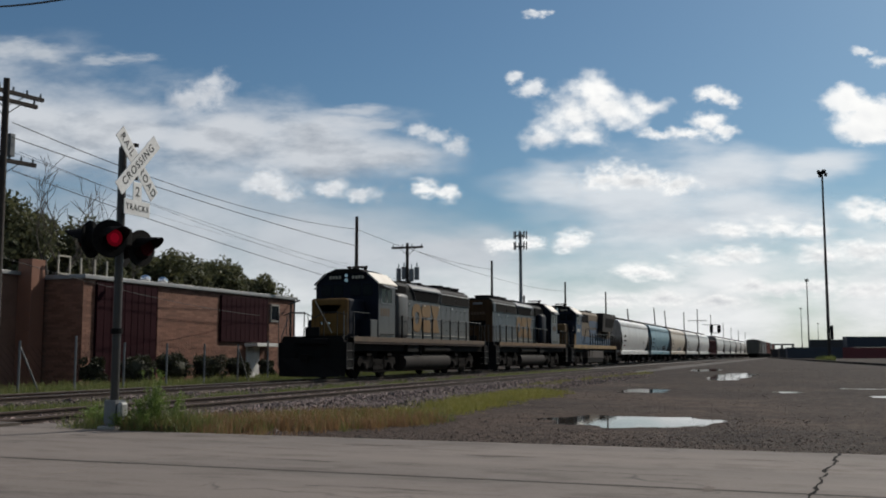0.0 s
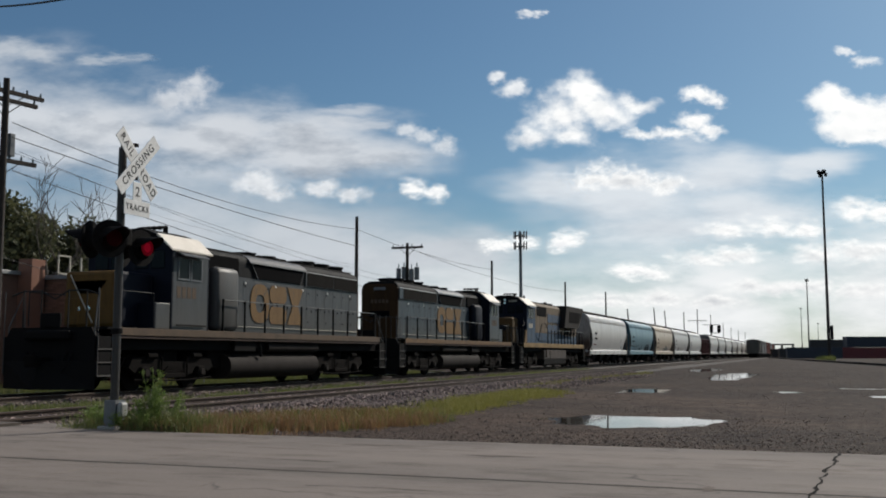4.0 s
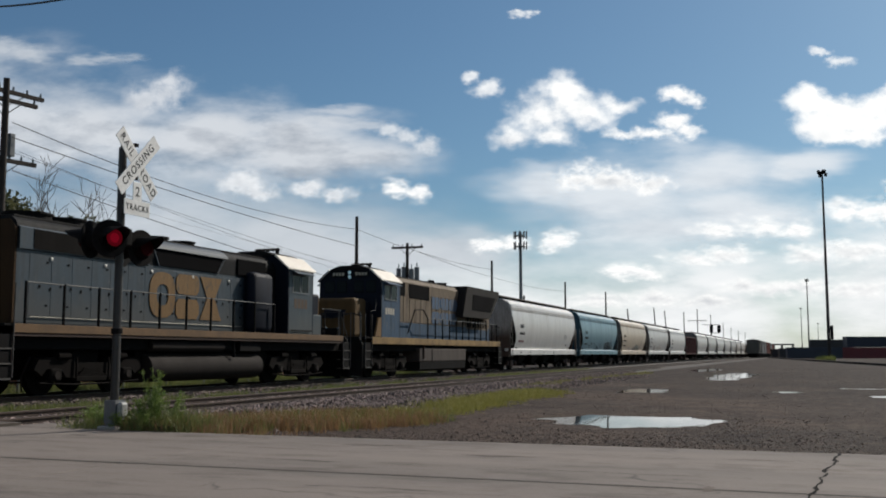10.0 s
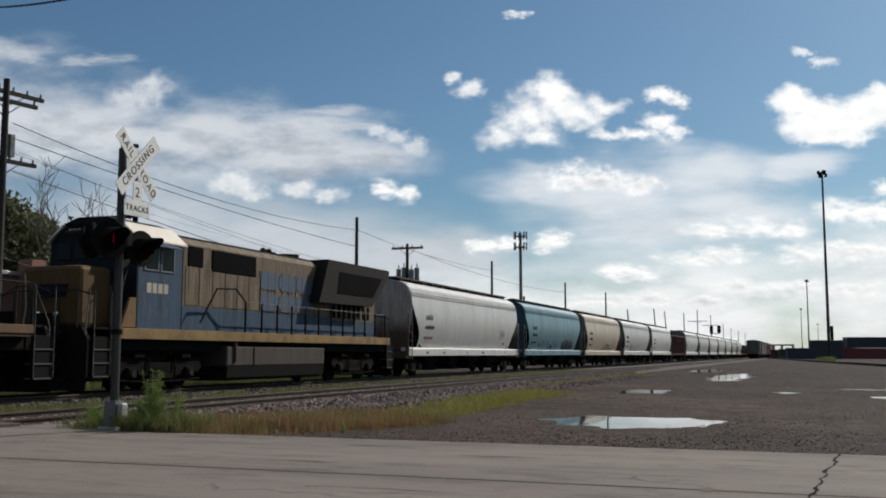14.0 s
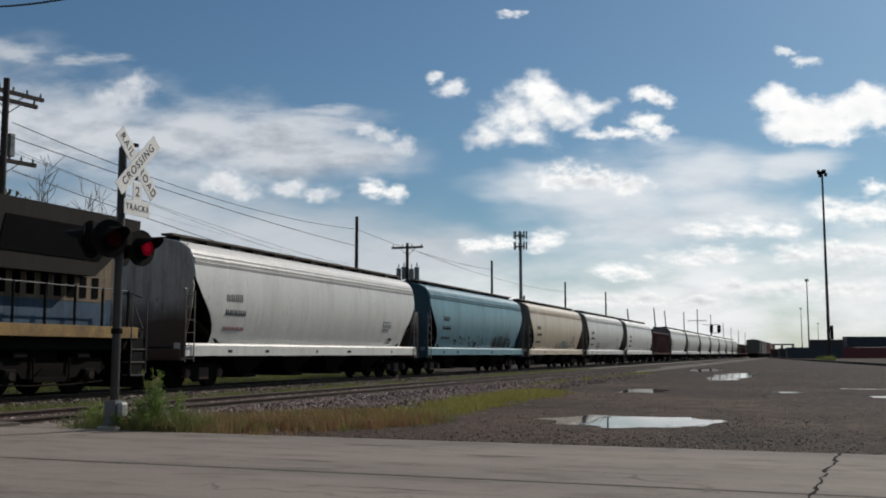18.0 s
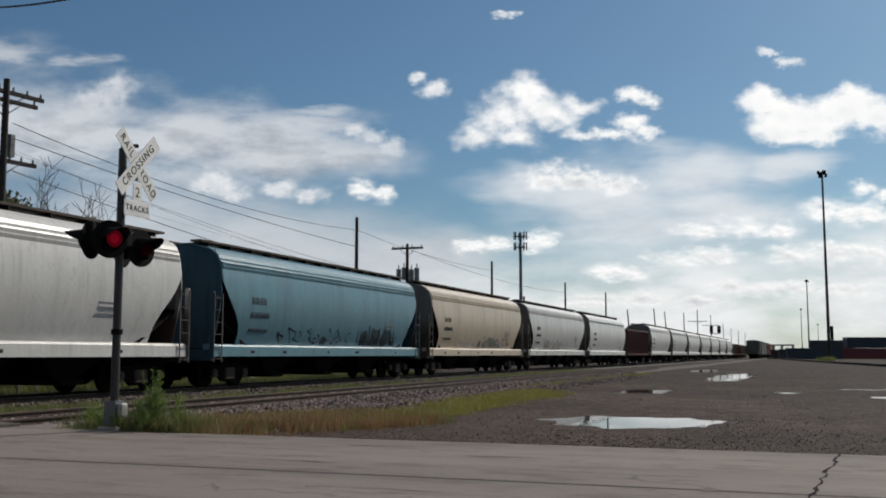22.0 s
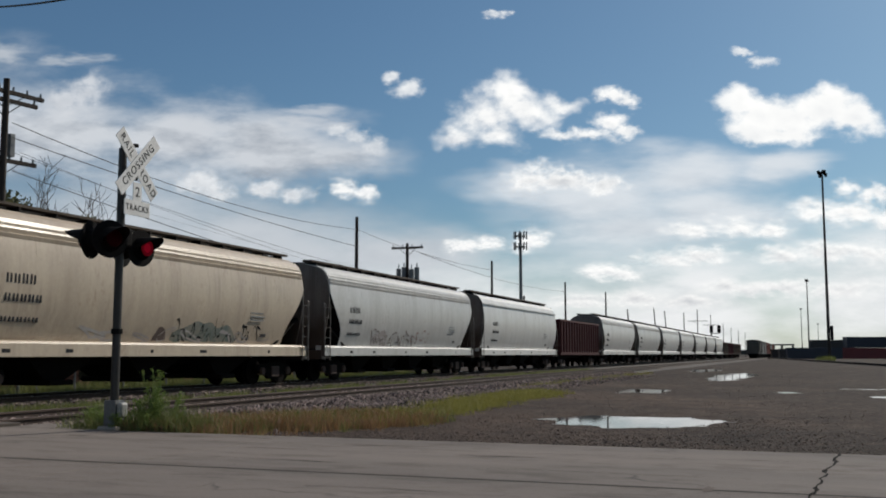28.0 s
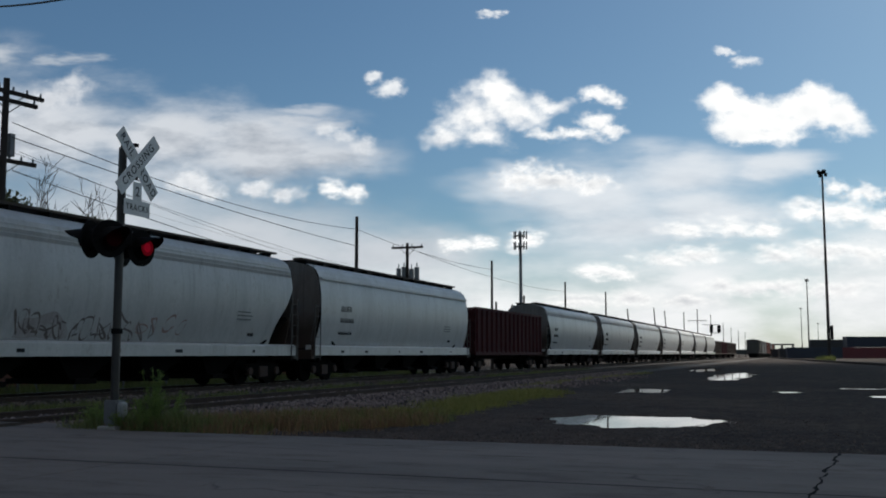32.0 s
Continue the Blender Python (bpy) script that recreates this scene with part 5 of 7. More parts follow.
SCRAWL_SOFT = mat("scrawl_soft", (.30, .27, .26), .7, dirt=(.42, .41, .40), big=2.2, fine=14, amount=.8, bump=0)
SCRAWL_TEAL = mat("scrawl_teal", (.10, .13, .12), .7, dirt=(.30, .26, .20), big=2.2, fine=14, amount=.8, bump=0)
SCRAWL_BROWN = mat("scrawl_brown", (.09, .06, .05), .7, bump=0)
SCRAWL_DULL = mat("scrawl_dull", (.15, .12, .11), .7, bump=0)
SCRAWL_RED = mat("scrawl_red", (.30, .20, .18), .7, bump=0)
hopper("silver white covered hopper car with bright side sill", 107.3, 20.0, SILVER, ENDSILVER, third=MARKRED)
_b = hopper("faded blue covered hopper car with scrawled lower side", 126.65, 18.7, BLUECAR, ENDBLUE, 3)
graffiti(_b, -4.5, 1.5, 1.45, 2.1, 9, 3, SCRAWL)
graffiti(_b, 2.0, 6.2, 1.4, 2.3, 18, 4, SCRAWL)
for _y0, _y1, _z1 in ((2.3, 3.1, 2.15), (3.3, 4.3, 2.4), (4.4, 5.2, 2.2), (5.5, 6.0, 1.9), (-1.2, -.7, 1.8)):
    tag_patch(_b, _y0, _y1, 1.42, _z1, SCRAWL_SMOKE, int(_y0 * 10))
graffiti(_b, 2.4, 5.6, 1.4, 2.0, 16, 14, SCRAWL)
_b = hopper("dusty tan covered hopper car with graffiti", 145.15, 18.3, TANCAR, ENDGREY, 3)
tag_patch(_b, .3, 3.8, 1.42, 2.1, SCRAWL_TEAL, 3)
tag_patch(_b, -.5, .1, 1.42, 1.85, SCRAWL_BROWN, 4)
graffiti(_b, .3, 3.9, 1.42, 2.15, 12, 5, SCRAWL)
graffiti(_b, 4.1, 5.3, 1.5, 2.15, 4, 25, SCRAWL)
graffiti(_b, -4, 6.0, 1.4, 1.9, 8, 6, SCRAWL_SOFT)
_b = hopper("light grey covered hopper car with faint graffiti", 164.0, 19.4, LIGHTGREY, ENDGREY)
tag_patch(_b, -4.4, -2.6, 1.42, 2.15, SCRAWL_SOFT, 9)
graffiti(_b, -4.6, 1.0, 1.4, 2.25, 12, 7, SCRAWL_DULL)
graffiti(_b, -4.4, -.5, 1.4, 2.1, 8, 17, SCRAWL_DULL)
graffiti(_b, 0, 2.5, 1.6, 2.2, 4, 8, SCRAWL_RED)
hopper("white covered hopper car with straight glossy side", 183.45, 19.5, WHITECAR, ENDGREY, 4, square=True)
gondola("dark red ribbed gondola car", 201.1, 15.8, CARRED)
_y = 209.0
for _k, _p in enumerate((SILVER, LIGHTGREY, WHITECAR, SILVER, WHITECAR, SILVER, WHITECAR)):
    hopper("light grey covered hopper car far back in the train", _y + 9.9, 19.8, _p, ENDGREY)
    _y += 19.8
for _k in range(4):
    gondola("dark rusty gondola car at the tail of the train", _y + 7.9, 15.8, CARRED if _k == 1 else RUSTBROWN)
    _y += 15.8


# ---- the crossing signal ----
def lettering(text, size, parent, m, name="lettering"):
    c = bpy.data.curves.new("letters", "FONT")
    c.body, c.size, c.align_x, c.align_y, c.extrude = text, size, "CENTER", "CENTER", .002
    c.offset, c.space_character = .0015, 1.22
    tmp = new("letters", c)
    me = bpy.data.meshes.new_from_object(tmp.evaluated_get(bpy.context.evaluated_depsgraph_get()))
    bpy.data.objects.remove(tmp)
    me.materials.append(SIGNBLACK)
    ob = new(name, me)
    ob.parent = parent
    ob.matrix_basis = m
    return ob


FLASH = []                                # (disc, its place, phase)


def flasher(sig, y, z, face, phase, x, turn):
    """One lamp head: round dark background, hood, lens; its lit reflector turns behind the rim."""
    head = part("lamp_head", cyl(bm_new(), (0, 0, 0), (.02, 0, 0), .28, seg=28), BLACK, sig, at=pose(x, y, z, 0, 0, turn))
    part("housing", cyl(bm_new(), (-.24, 0, 0), (0, 0, 0), .10, .165, 16), BLACK, head)
    ring = bm_new()
    n = 24
    for i in range(n):                       # hood: a half tube that leans forward
        a = 2 * math.pi * i / n
        L = .10 + .30 * max(0, math.cos(a)) ** .8
        if math.cos(a) < -.35:
            L = .03
        b = 2 * math.pi * (i + 1) / n
        M = .10 + .30 * max(0, math.cos(b)) ** .8
        if math.cos(b) < -.35:
            M = .03
        for r in (.175, .165):
            v = [ring.verts.new(p) for p in ((.02, r * math.sin(a), r * math.cos(a)), (.02, r * math.sin(b), r * math.cos(b)), (.02 + M, r * math.sin(b), r * math.cos(b) - .08 * M), (.02 + L, r * math.sin(a), r * math.cos(a) - .08 * L))]
            ring.faces.new(v)
    part("hood", ring, BLACK, head)
    lens = part("lens", bm_new(), LENSRED, head)
    me = lens.data
    bm = cyl(bm_new(), (-.008, 0, 0), (.008, 0, 0), .125, seg=24)
    cyl(bm, (.006, 0, 0), (.016, 0, 0), .075, .06, seg=24)
    for f in bm.faces:
        f.material_index = (1 if f.calc_center_median().x > .01 else 2) if f.normal.x > .5 else 0
    bm.to_mesh(me)
    bm.free()
    me.materials.append(LENSLIT)
    me.materials.append(LENSEDGE)
    lens.matrix_basis = pose(.135, 0, 0)
    if face > 0:
        FLASH.append((lens, phase))
    return head


BRIGHTBOX = mat("junction_box_metal", (.30, .30, .29), .45, .2, big=4, fine=30)
SIG = (-9.6, 12.14)
sig = thing("crossing_signal", "railroad crossing signal mast with crossbuck and red flashing lights", "crossing signal", pose(SIG[0], SIG[1], -.08))
part("mast", cyl(bm_new(), (0, 0, .3), (0, 0, 4.22), .062, seg=16), ALU, sig, "grey metal mast")
part("mast_base", prism(bm_new(), [(-.10, -.10), (.10, -.10), (.10, .10), (-.10, .10)], .08, .45, "z"), STEELGREY, sig)
part("foundation", box(bm_new(), -.17, .17, -.17, .17, -.3, .08, .03), CONCRETE, sig)
part("junction_box", box(bm_new(), .10, .19, -.08, .08, .2, .42, .03), BRIGHTBOX, sig, "bright metal junction box")
for z in (3.92, 3.42, 2.92):
    part("bracket", box(bm_new(), -.02, .262, -.03, .03, z + .3, z + .35), BLACK, sig)
xb = part("crossbuck", box(bm_new(), 0, .012, -.61, .61, -.115, .115, .003), SIGNWHITE, sig, "white crossing blade", at=pose(.265, .0, 3.95, -45))
ya = part("crossbuck", box(bm_new(), 0, .012, -.61, .61, -.115, .115, .003), SIGNWHITE, sig, "white crossing blade", at=pose(.28, .0, 3.95, 45))
FACE = pose(.0135, 0, 0) @ Matrix(((0, 0, 1, 0), (1, 0, 0, 0), (0, 1, 0, 0), (0, 0, 0, 1)))
lettering("RAIL", .165, xb, Matrix.Translation((0, -.36, 0)) @ FACE)
lettering("ROAD", .165, xb, Matrix.Translation((0, .34, 0)) @ FACE)
lettering("CROSSING", .17, ya, FACE)
tp = part("tracks_plate", box(bm_new(), 0, .012, -.30, .30, -.115, .115, .003), SIGNWHITE, sig, "white plate under the crossbuck", at=pose(.265, .02, 3.29))
lettering("TRACKS", .125, tp, FACE)
tq = part("count_plate", box(bm_new(), 0, .012, -.10, .10, -.13, .15, .003), SIGNWHITE, sig, at=pose(.262, .02, 3.53))
lettering("2", .21, tq, FACE)
part("light_arm", cyl(bm_new(), (.0, -.5, 2.83), (.0, .5, 2.83), .035, seg=10), BLACK, sig)
part("light_arm_box", box(bm_new(), -.13, .13, -.13, .13, 2.72, 3.0, .03), BLACK, sig)
for _y0, ph in ((-.36, .205), (.36, .745)):
    for _f in (1, -1):
        flasher(sig, _y0, 2.80 if _y0 < 0 else 2.73, _f, ph, .10 if _f > 0 else -.22, (-22 if _y0 < 0 else -8) if _f > 0 else 190)
        part("lamp_bracket", pipe(bm_new(), [(0, _y0, 2.83), (.06 if _f > 0 else -.2, _y0, 2.83)], .04), BLACK, sig)
part("clamp", cyl(bm_new(), (0, 0, 1.42), (0, 0, 1.50), .085, seg=12), BLACK, sig)


# ---- poles, wires and towers ----
def power_pole(x, y, h, arms=(), tilt=0.0, tall_r=.15, label="dark creosoted timber utility pole", group="pole line along the tracks"):
    p = thing("utility_pole", label, "utility pole", pose(x, y, -.3, 0, tilt, 0), group)
    part("shaft", cyl(bm_new(), (0, 0, -.5), (0, 0, h + .3), tall_r, tall_r * .62, 12), WOODPOLE, p)
    for z, w, n in arms:
        arm = part("crossarm", box(bm_new(), -w, w, -.06, .06, z - .07, z + .07, .01), WOODPOLE, p)
        for k in range(n):
            ax = -w + .12 + (2 * w - .24) * k / (n - 1)
            part("insulator", cyl(bm_new(), (ax, 0, z + .07), (ax, 0, z + .22), .045, .03, 8), INSUL, arm)
        for sg in (-1, 1):
            part("brace", pipe(bm_new(), [(sg * w * .5, .07, z - .05), (0, .1, z - .55)], .02), STEELGREY, p)
    return p


near_pole = power_pole(-25.6, 26.1, 10.5, ((10.35, 1.5, 6), (10.05, 1.25, 2), (7.95, 1.3, 6)), 0, .17, "tall dark timber pole with two crossarms behind the fence")
near_pole.matrix_basis = near_pole.matrix_basis @ Matrix.Rotation(radians(80), 4, "Z")
part("riser_box", box(bm_new(), .16, .36, -.12, .12, 8.1, 8.9, .02), STEELGREY, near_pole)
POLES = [(-25.3, 53.9, 9.0, ()), (-25.2, 81, 8.7, ()), (-25.1, 108.2, 8.7, ()), (-25.1, 132, 9.0, ()), (-25.1, 152.4, 7.6, ()), (-25, 180.5, 9.0, ()),
         (-25, 195, 9.0, ()), (-25, 221.4, 9.7, ()), (-25, 250, 11.6, ((9.4, 2.3, 2),)), (-25, 286.5, 11.6, ((9.4, 2.3, 2),)), (-25, 330, 10.5, ()), (-25, 365, 10, ()), (-25, 405, 10, ()), (-25, 450, 10, ())]
for _i, (_x, _y, _h, _arms) in enumerate(POLES):
    power_pole(_x, _y, _h + .3, _arms, -4 if _i in (4, 5, 6) else 0)
power_pole(-25.6, 83.5, 5.6, ())
tpole = power_pole(-25.2, 61.75, 8.5, ((8.5, 1.15, 4),), 0, .16, "timber pole with a crossarm and grey transformers")
for _x, _z in ((-.66, 6.75), (-.27, 6.85), (.27, 6.7), (.66, 6.8)):
    tr_ = part("transformer", cyl(bm_new(), (_x, .1, _z - .5), (_x, .1, _z + .35), .17, seg=14), STEELGREY, tpole, "grey transformer can")
    part("bushing", cyl(bm_new(), (_x, .1, _z + .4), (_x, .1, _z + .66), .05, .03, 8), INSUL, tr_)
power_pole(-25.4, 92, 6.6, ((5.9, 1.3, 6),), 0)


def wire(a, b, sag, r=.02, label="sagging black overhead cable"):
    pts = []
    for i in range(17):
        k = i / 16
        pts.append((a[0] + (b[0] - a[0]) * k, a[1] + (b[1] - a[1]) * k, a[2] + (b[2] - a[2]) * k - sag * 4 * k * (1 - k)))
    tagged(tube_object("overhead_wire", pts, r * .7, WIRE), label, "cable", "overhead wires")


wire((-25.35, 26.18, 8.95), (-25.28, 53.89, 8.53), .62, .022)
wire((-25.33, 26.19, 8.43), (-25.27, 53.9, 7.5), .2, .024)
wire((-25.28, 26.2, 7.27), (-25.2, 61.7, 4.76), 0.25, 0.022)
wire((-25.28, 26.2, 7.31), (-25.26, 53.9, 6.33), .3, .006)
wire((-25.28, 26.2, 7.9), (-25.2, 61.7, 5.9), .35, .012)
wire((-25.0, 26.2, 7.9), (-25.2, 61.7, 5.55), .45, .011)
wire((-25.28, 53.89, 8.53), (-25.21, 61.69, 8.14), 0.03, 0.018)
wire((-25.14, 61.72, 8.14), (-25.16, 80.99, 8.21), 0.15, 0.02)
wire((-24.42, 61.98, 7.87), (-25.06, 107.97, 7.94), 0.5, 0.02)
wire((-15.58, 15.59, 8.26), (-11.93, 13.74, 7.37), 0.03, 0.028)
wire((-25.5, 26.1, 4.3), (-27.8, 47, 3.1), .25, .015)

tower = thing("cell_tower", "slim grey monopole tower with antenna panels on top", "cell tower", pose(-63.7, 228, -.3))
part("mast", cyl(bm_new(), (0, 0, 0), (0, 0, 30.5), .5, .32, 16), STEELGREY, tower)
for z in (27.0, 29.6):
    pl = part("antenna_platform", cyl(bm_new(), (0, 0, z - .15), (0, 0, z), 1.2, seg=12), STEELGREY, tower)
    for k in range(9):
        a = 2 * math.pi * k / 9
        part("antenna_panel", box(bm_new(), -.12, .12, -.08, .08, -.9, .9, .02), STEELGREY, tower, at=pose(1.55 * math.cos(a), 1.55 * math.sin(a), z + .1, 0, 0, math.degrees(a)))


gantry = thing("railway_signal", "tall dark railway signal with two black heads", "railway signal", pose(-21.9, 252, -.2))
part("mast", cyl(bm_new(), (0, 0, 0), (0, 0, 8.0), .14, .1, 10), BLACK, gantry)
part("arm", box(bm_new(), -.2, 2.0, -.08, .08, 6.2, 6.35), BLACK, gantry)
for _x in (0.0, 1.8):
    part("signal_head", box(bm_new(), _x - .42, _x + .42, -.15, .15, 6.4, 8.2, .1), BLACK, gantry, "black signal backboard")


MASTDARK = mat("mast_weathered", (.035, .03, .028), .75, big=1.0, fine=8, spec=.15)


def light_mast(x, y, h, r=.32):
    m = thing("light_mast", "tall slender steel light mast with a ring of floodlights", "light mast", pose(x, y, -.15), "yard light masts")
    part("shaft", cyl(bm_new(), (0, 0, 0), (0, 0, h), r, r * .5, 14), MASTDARK, m)
    part("crown_ring", cyl(bm_new(), (0, 0, h - .25), (0, 0, h - .1), .42, seg=12), BLACK, m)
    for k in range(6):
        a = k * math.pi / 3
        part("floodlight", box(bm_new(), -.2, .24, -.24, .24, -.4, .14, .06), BLACK, m, at=pose(.55 * math.cos(a), .55 * math.sin(a), h - .5 + .5 * (k % 2), 0, 15, math.degrees(a)))
    part("service_box", box(bm_new(), r, r + .45, -.3, .3, 3.4, 5.6, .05), BLACK, m)


light_mast(3.3, 167, 30.2, .27)
light_mast(.9, 410, 30)
light_mast(-2.7, 680, 30.5)
light_mast(9.1, 855, 25.5)


# ---- the brick building ----
BX, BY0, BY1, BZ = -28.0, 33.2, 51.2, 4.2


def build_building():
    b = thing("brick_building", "low tan-red brick building with dark maroon panels and a flat roof", "building", pose(0, 0, -.3))
    Z = BZ + .3
    part("wall", box(bm_new(), -44, BX - .02, BY0 + .02, BY1, 0, Z - .05), MORTAR, b)
    part("wall", box(bm_new(), -44, BX - 2.6, 12, BY0 + .02, 0, Z + .1), MORTAR, b, "shaded brick wing")
    part("roof_edge", box(bm_new(), -44.2, BX + .16, BY0 - .1, BY1 + .15, Z - .06, Z + .12, .02), ROOFTRIM, b, "pale metal roof edge")
    part("roof_edge", box(bm_new(), -44.2, BX - 2.45, 11.9, BY0 - .12, Z + .08, Z + .24, .02), ROOFTRIM, b)
    part("pier", box(bm_new(), BX - 2.6, BX - 1.9, BY0 - .9, BY0 - .12, 0, Z + .75, .02), BRICK, b, "brick pier above the roof")
    part("door", box(bm_new(), BX - 2.62, BX - 2.55, 28.0, 29.3, 0, 3.0), MAROON, b, "dark doorway")
    # maroon panels with standing seams
    for y0, y1, z0, z1 in ((BY0 + .75, 38.1, .05, Z - .12), (43.4, 48.0, 1.95, Z - .18)):
        pn = part("panel", box(bm_new(), BX - .02, BX + .10, y0, y1, z0, z1, .01), MAROON, b, "dark maroon metal panel")
        n = int((y1 - y0) / .42)
        for k in range(n + 1):
            y = y0 + .03 + (y1 - y0 - .06) * k / n
            part("seam", box(bm_new(), BX + .1, BX + .115, y - .015, y + .015, z0, z1), MAROON, pn)
    d = part("door", box(bm_new(), BX - .02, BX + .04, 46.0, 47.3, .0, 1.72), WHITEDOOR, b, "white steel door")
    part("canopy", box(bm_new(), BX, BX + .8, 45.8, 48.1, 1.72, 1.9, .02), WHITEDOOR, b, "small white canopy")
    w = part("window", box(bm_new(), BX - .01, BX + .03, 48.5, 49.3, 3.2, 4.0), DARKGLASS, b)
    fr = bm_new()
    for p in ((48.42, 49.38, 3.1, 3.2), (48.42, 49.38, 4.0, 4.1), (48.42, 48.5, 3.1, 4.1), (49.3, 49.38, 3.1, 4.1)):
        box(fr, BX - .01, BX + .06, *p)
    part("window_frame", fr, CONCRETE, w)
    part("downpipe", pipe(bm_new(), [(BX + .12, 51.0, Z), (BX + .12, 51.0, .1)], .05), STEELGREY, b)
    part("wall_lamp", pipe(bm_new(), [(BX, 50.6, Z - .3), (BX + .7, 50.6, Z - .1)], .05), STEELGREY, b)
    # roof plant: two shiny turbine vents and a rail frame
    for y in (40.6, 42.0):
        t = part("roof_vent", cyl(bm_new(), (BX - 2.5, y, Z), (BX - 2.5, y, Z + .35), .14, seg=12), STEELGREY, b)
        part("turbine", ball(bm_new(), (BX - 2.5, y, Z + .5), .27, 2, (1, 1, .8)), SHINY, t, "shiny turbine head")
    part("floodlight", ball(bm_new(), (BX + .45, BY0 + 1.7, Z - .1), .13), SHINY, b)
    for y in (BY0 + .3, BY0 + 1.0, BY0 + 1.7, BY0 + 2.6, BY0 + 3.4):
        part("roof_rail_post", box(bm_new(), BX - 1.63, BX - 1.57, y - .03, y + .03, Z + .1, Z + 1.0), BARMARK, b)
    fr = bm_new()
    for p in ((BY0 + .3, BY0 + 1.0, .95, 1.02), (BY0 + .3, BY0 + 1.0, .2, .26)):
        box(fr, BX - 1.63, BX - 1.57, p[0], p[1], Z + p[2], Z + p[3])
    part("roof_frame", fr, BARMARK, b)
    # brick courses on the faces that the train side shows
    L, Hh = .42, .105
    brick = None
    near, V, Fc = 0, [], []
    def add(x0, x1, y0, y1, z0, z1):
        i = len(V)
        V.extend([(x, y, z) for z in (z0, z1) for y in (y0, y1) for x in (x0, x1)])
        Fc.extend([(i, i + 1, i + 5, i + 4), (i + 1, i + 3, i + 7, i + 5), (i + 3, i + 2, i + 6, i + 7), (i + 4, i + 5, i + 7, i + 6)])
    holes = ((BY0 + .7, 38.15, 0, Z), (43.35, 48.05, 1.72, Z), (45.95, 47.35, 0, 1.75), (48.4, 49.4, 3.1, 4.1))
    rows = int((Z - .1) / Hh)
    for r in range(rows):
        z0 = .04 + r * Hh
        y = BY0 + .02 - (L / 2 if r % 2 else 0)
        while y < BY1:
            spans = [(max(y, BY0 + .01), min(y + L - .015, BY1))]
            for h in holes:
                if z0 + Hh > h[2] and z0 < h[3]:
                    spans = [q for a, c in spans for q in ((a, min(c, h[0])), (max(a, h[1]), c))]
            for a, c in spans:
                if c - a > L - .016 and 38.3 < a and c < 43.2 and near < 300:
                    if brick is None:
                        brick = part("brick", box(bm_new(), BX - .02, BX + .004, 0, L - .015, 0, Hh - .014), BRICK, b, at=pose(0, a, z0))
                    else:
                        share(brick, "brick", b, pose(0, a, z0))
                    near += 1
                elif c - a > .03:
                    add(BX - .02, BX + .004, a, c, z0, z0 + Hh - .014)
            y += L
        x = BX - 2.0 + (L / 2 if r % 2 else 0)
        while x < BX:
            c = min(x + L - .015, BX)
            if c - x > .05:
                add(x, c, BY0 - .004, BY0 + .02, z0, z0 + Hh - .014)
            x += L
    tagged(raw("brick", V, Fc, BRICKS, b), kind="stuff")


BRICKS = stone_mat("brick_single", (.13, .058, .037), (.22, .106, .07), .9)
build_building()


# ---- fence and shrubs ----
def build_fence():
    f = thing("chain_fence", "low chain-link fence of thin grey posts along the tracks", "fence", pose(-23.2, 0, -.3))
    for k in range(16):
        y = 14.5 + k * 2.55
        part("post", cyl(bm_new(), (0, y, 0), (0, y, 1.75 if k % 5 else 1.95), .04, seg=8), STEELGREY, f)
        if k % 5 == 4:
            part("brace", pipe(bm_new(), [(0, y, 1.6), (0, y + .9, .1)], .03), STEELGREY, f)
    V, Fc = [], []
    n = 150
    def strand(a, b, w=.0025):
        i = len(V)
        V.extend([(0, a[0] - w, a[1] - w), (0, a[0] + w, a[1] + w), (0, b[0] + w, b[1] + w), (0, b[0] - w, b[1] - w)])
        Fc.append((i, i + 1, i + 2, i + 3))
    for k in range(n):
        y = 14.5 + 38 * k / n
        strand((y, .1), (y + 1.5, 1.6))
        strand((y + 1.5, .1), (y, 1.6))
    tagged(raw("wire_mesh", V, Fc, BLACK, f), kind="stuff")


build_fence()


def shrub(x, y, r, h):
    s = thing("shrub", "dark round clipped shrub by the brick wall", "shrub", pose(x, y, -.32), "clipped shrubs along the wall")
    rng = random.Random(int(x * 100 + y * 10))
    cs = []
    for _ in range(26):
        a, k = rng.uniform(0, 6.28), rng.uniform(.2, .85)
        zz = rng.uniform(.25, .85)
        cs.append((r * k * math.cos(a), r * k * math.sin(a), h * zz, r * .38))
    V, Fc = leaf_cloud(cs, 130, .05, 1.0, int(y * 7))
    raw("crown", V, Fc, SHRUB, s)
    part("stem", cyl(bm_new(), (0, 0, 0), (0, 0, h * .5), .08, .04, 8), BARK, s)
    part("core", ball(bm_new(), (0, 0, h * .52), min(r, h * .55) * .78, 2, (r / h * 1.1 if r > h else 1, 1, .85)), SHRUB, s)


for _y, _r, _h in ((32.3, .5, 1.3), (35.0, .72, 1.3), (37.55, .86, 1.35), (40.4, .86, 1.3), (42.9, .6, 1.2), (45.8, .42, 1.1)):
    shrub(-26.6, _y, _r, _h)


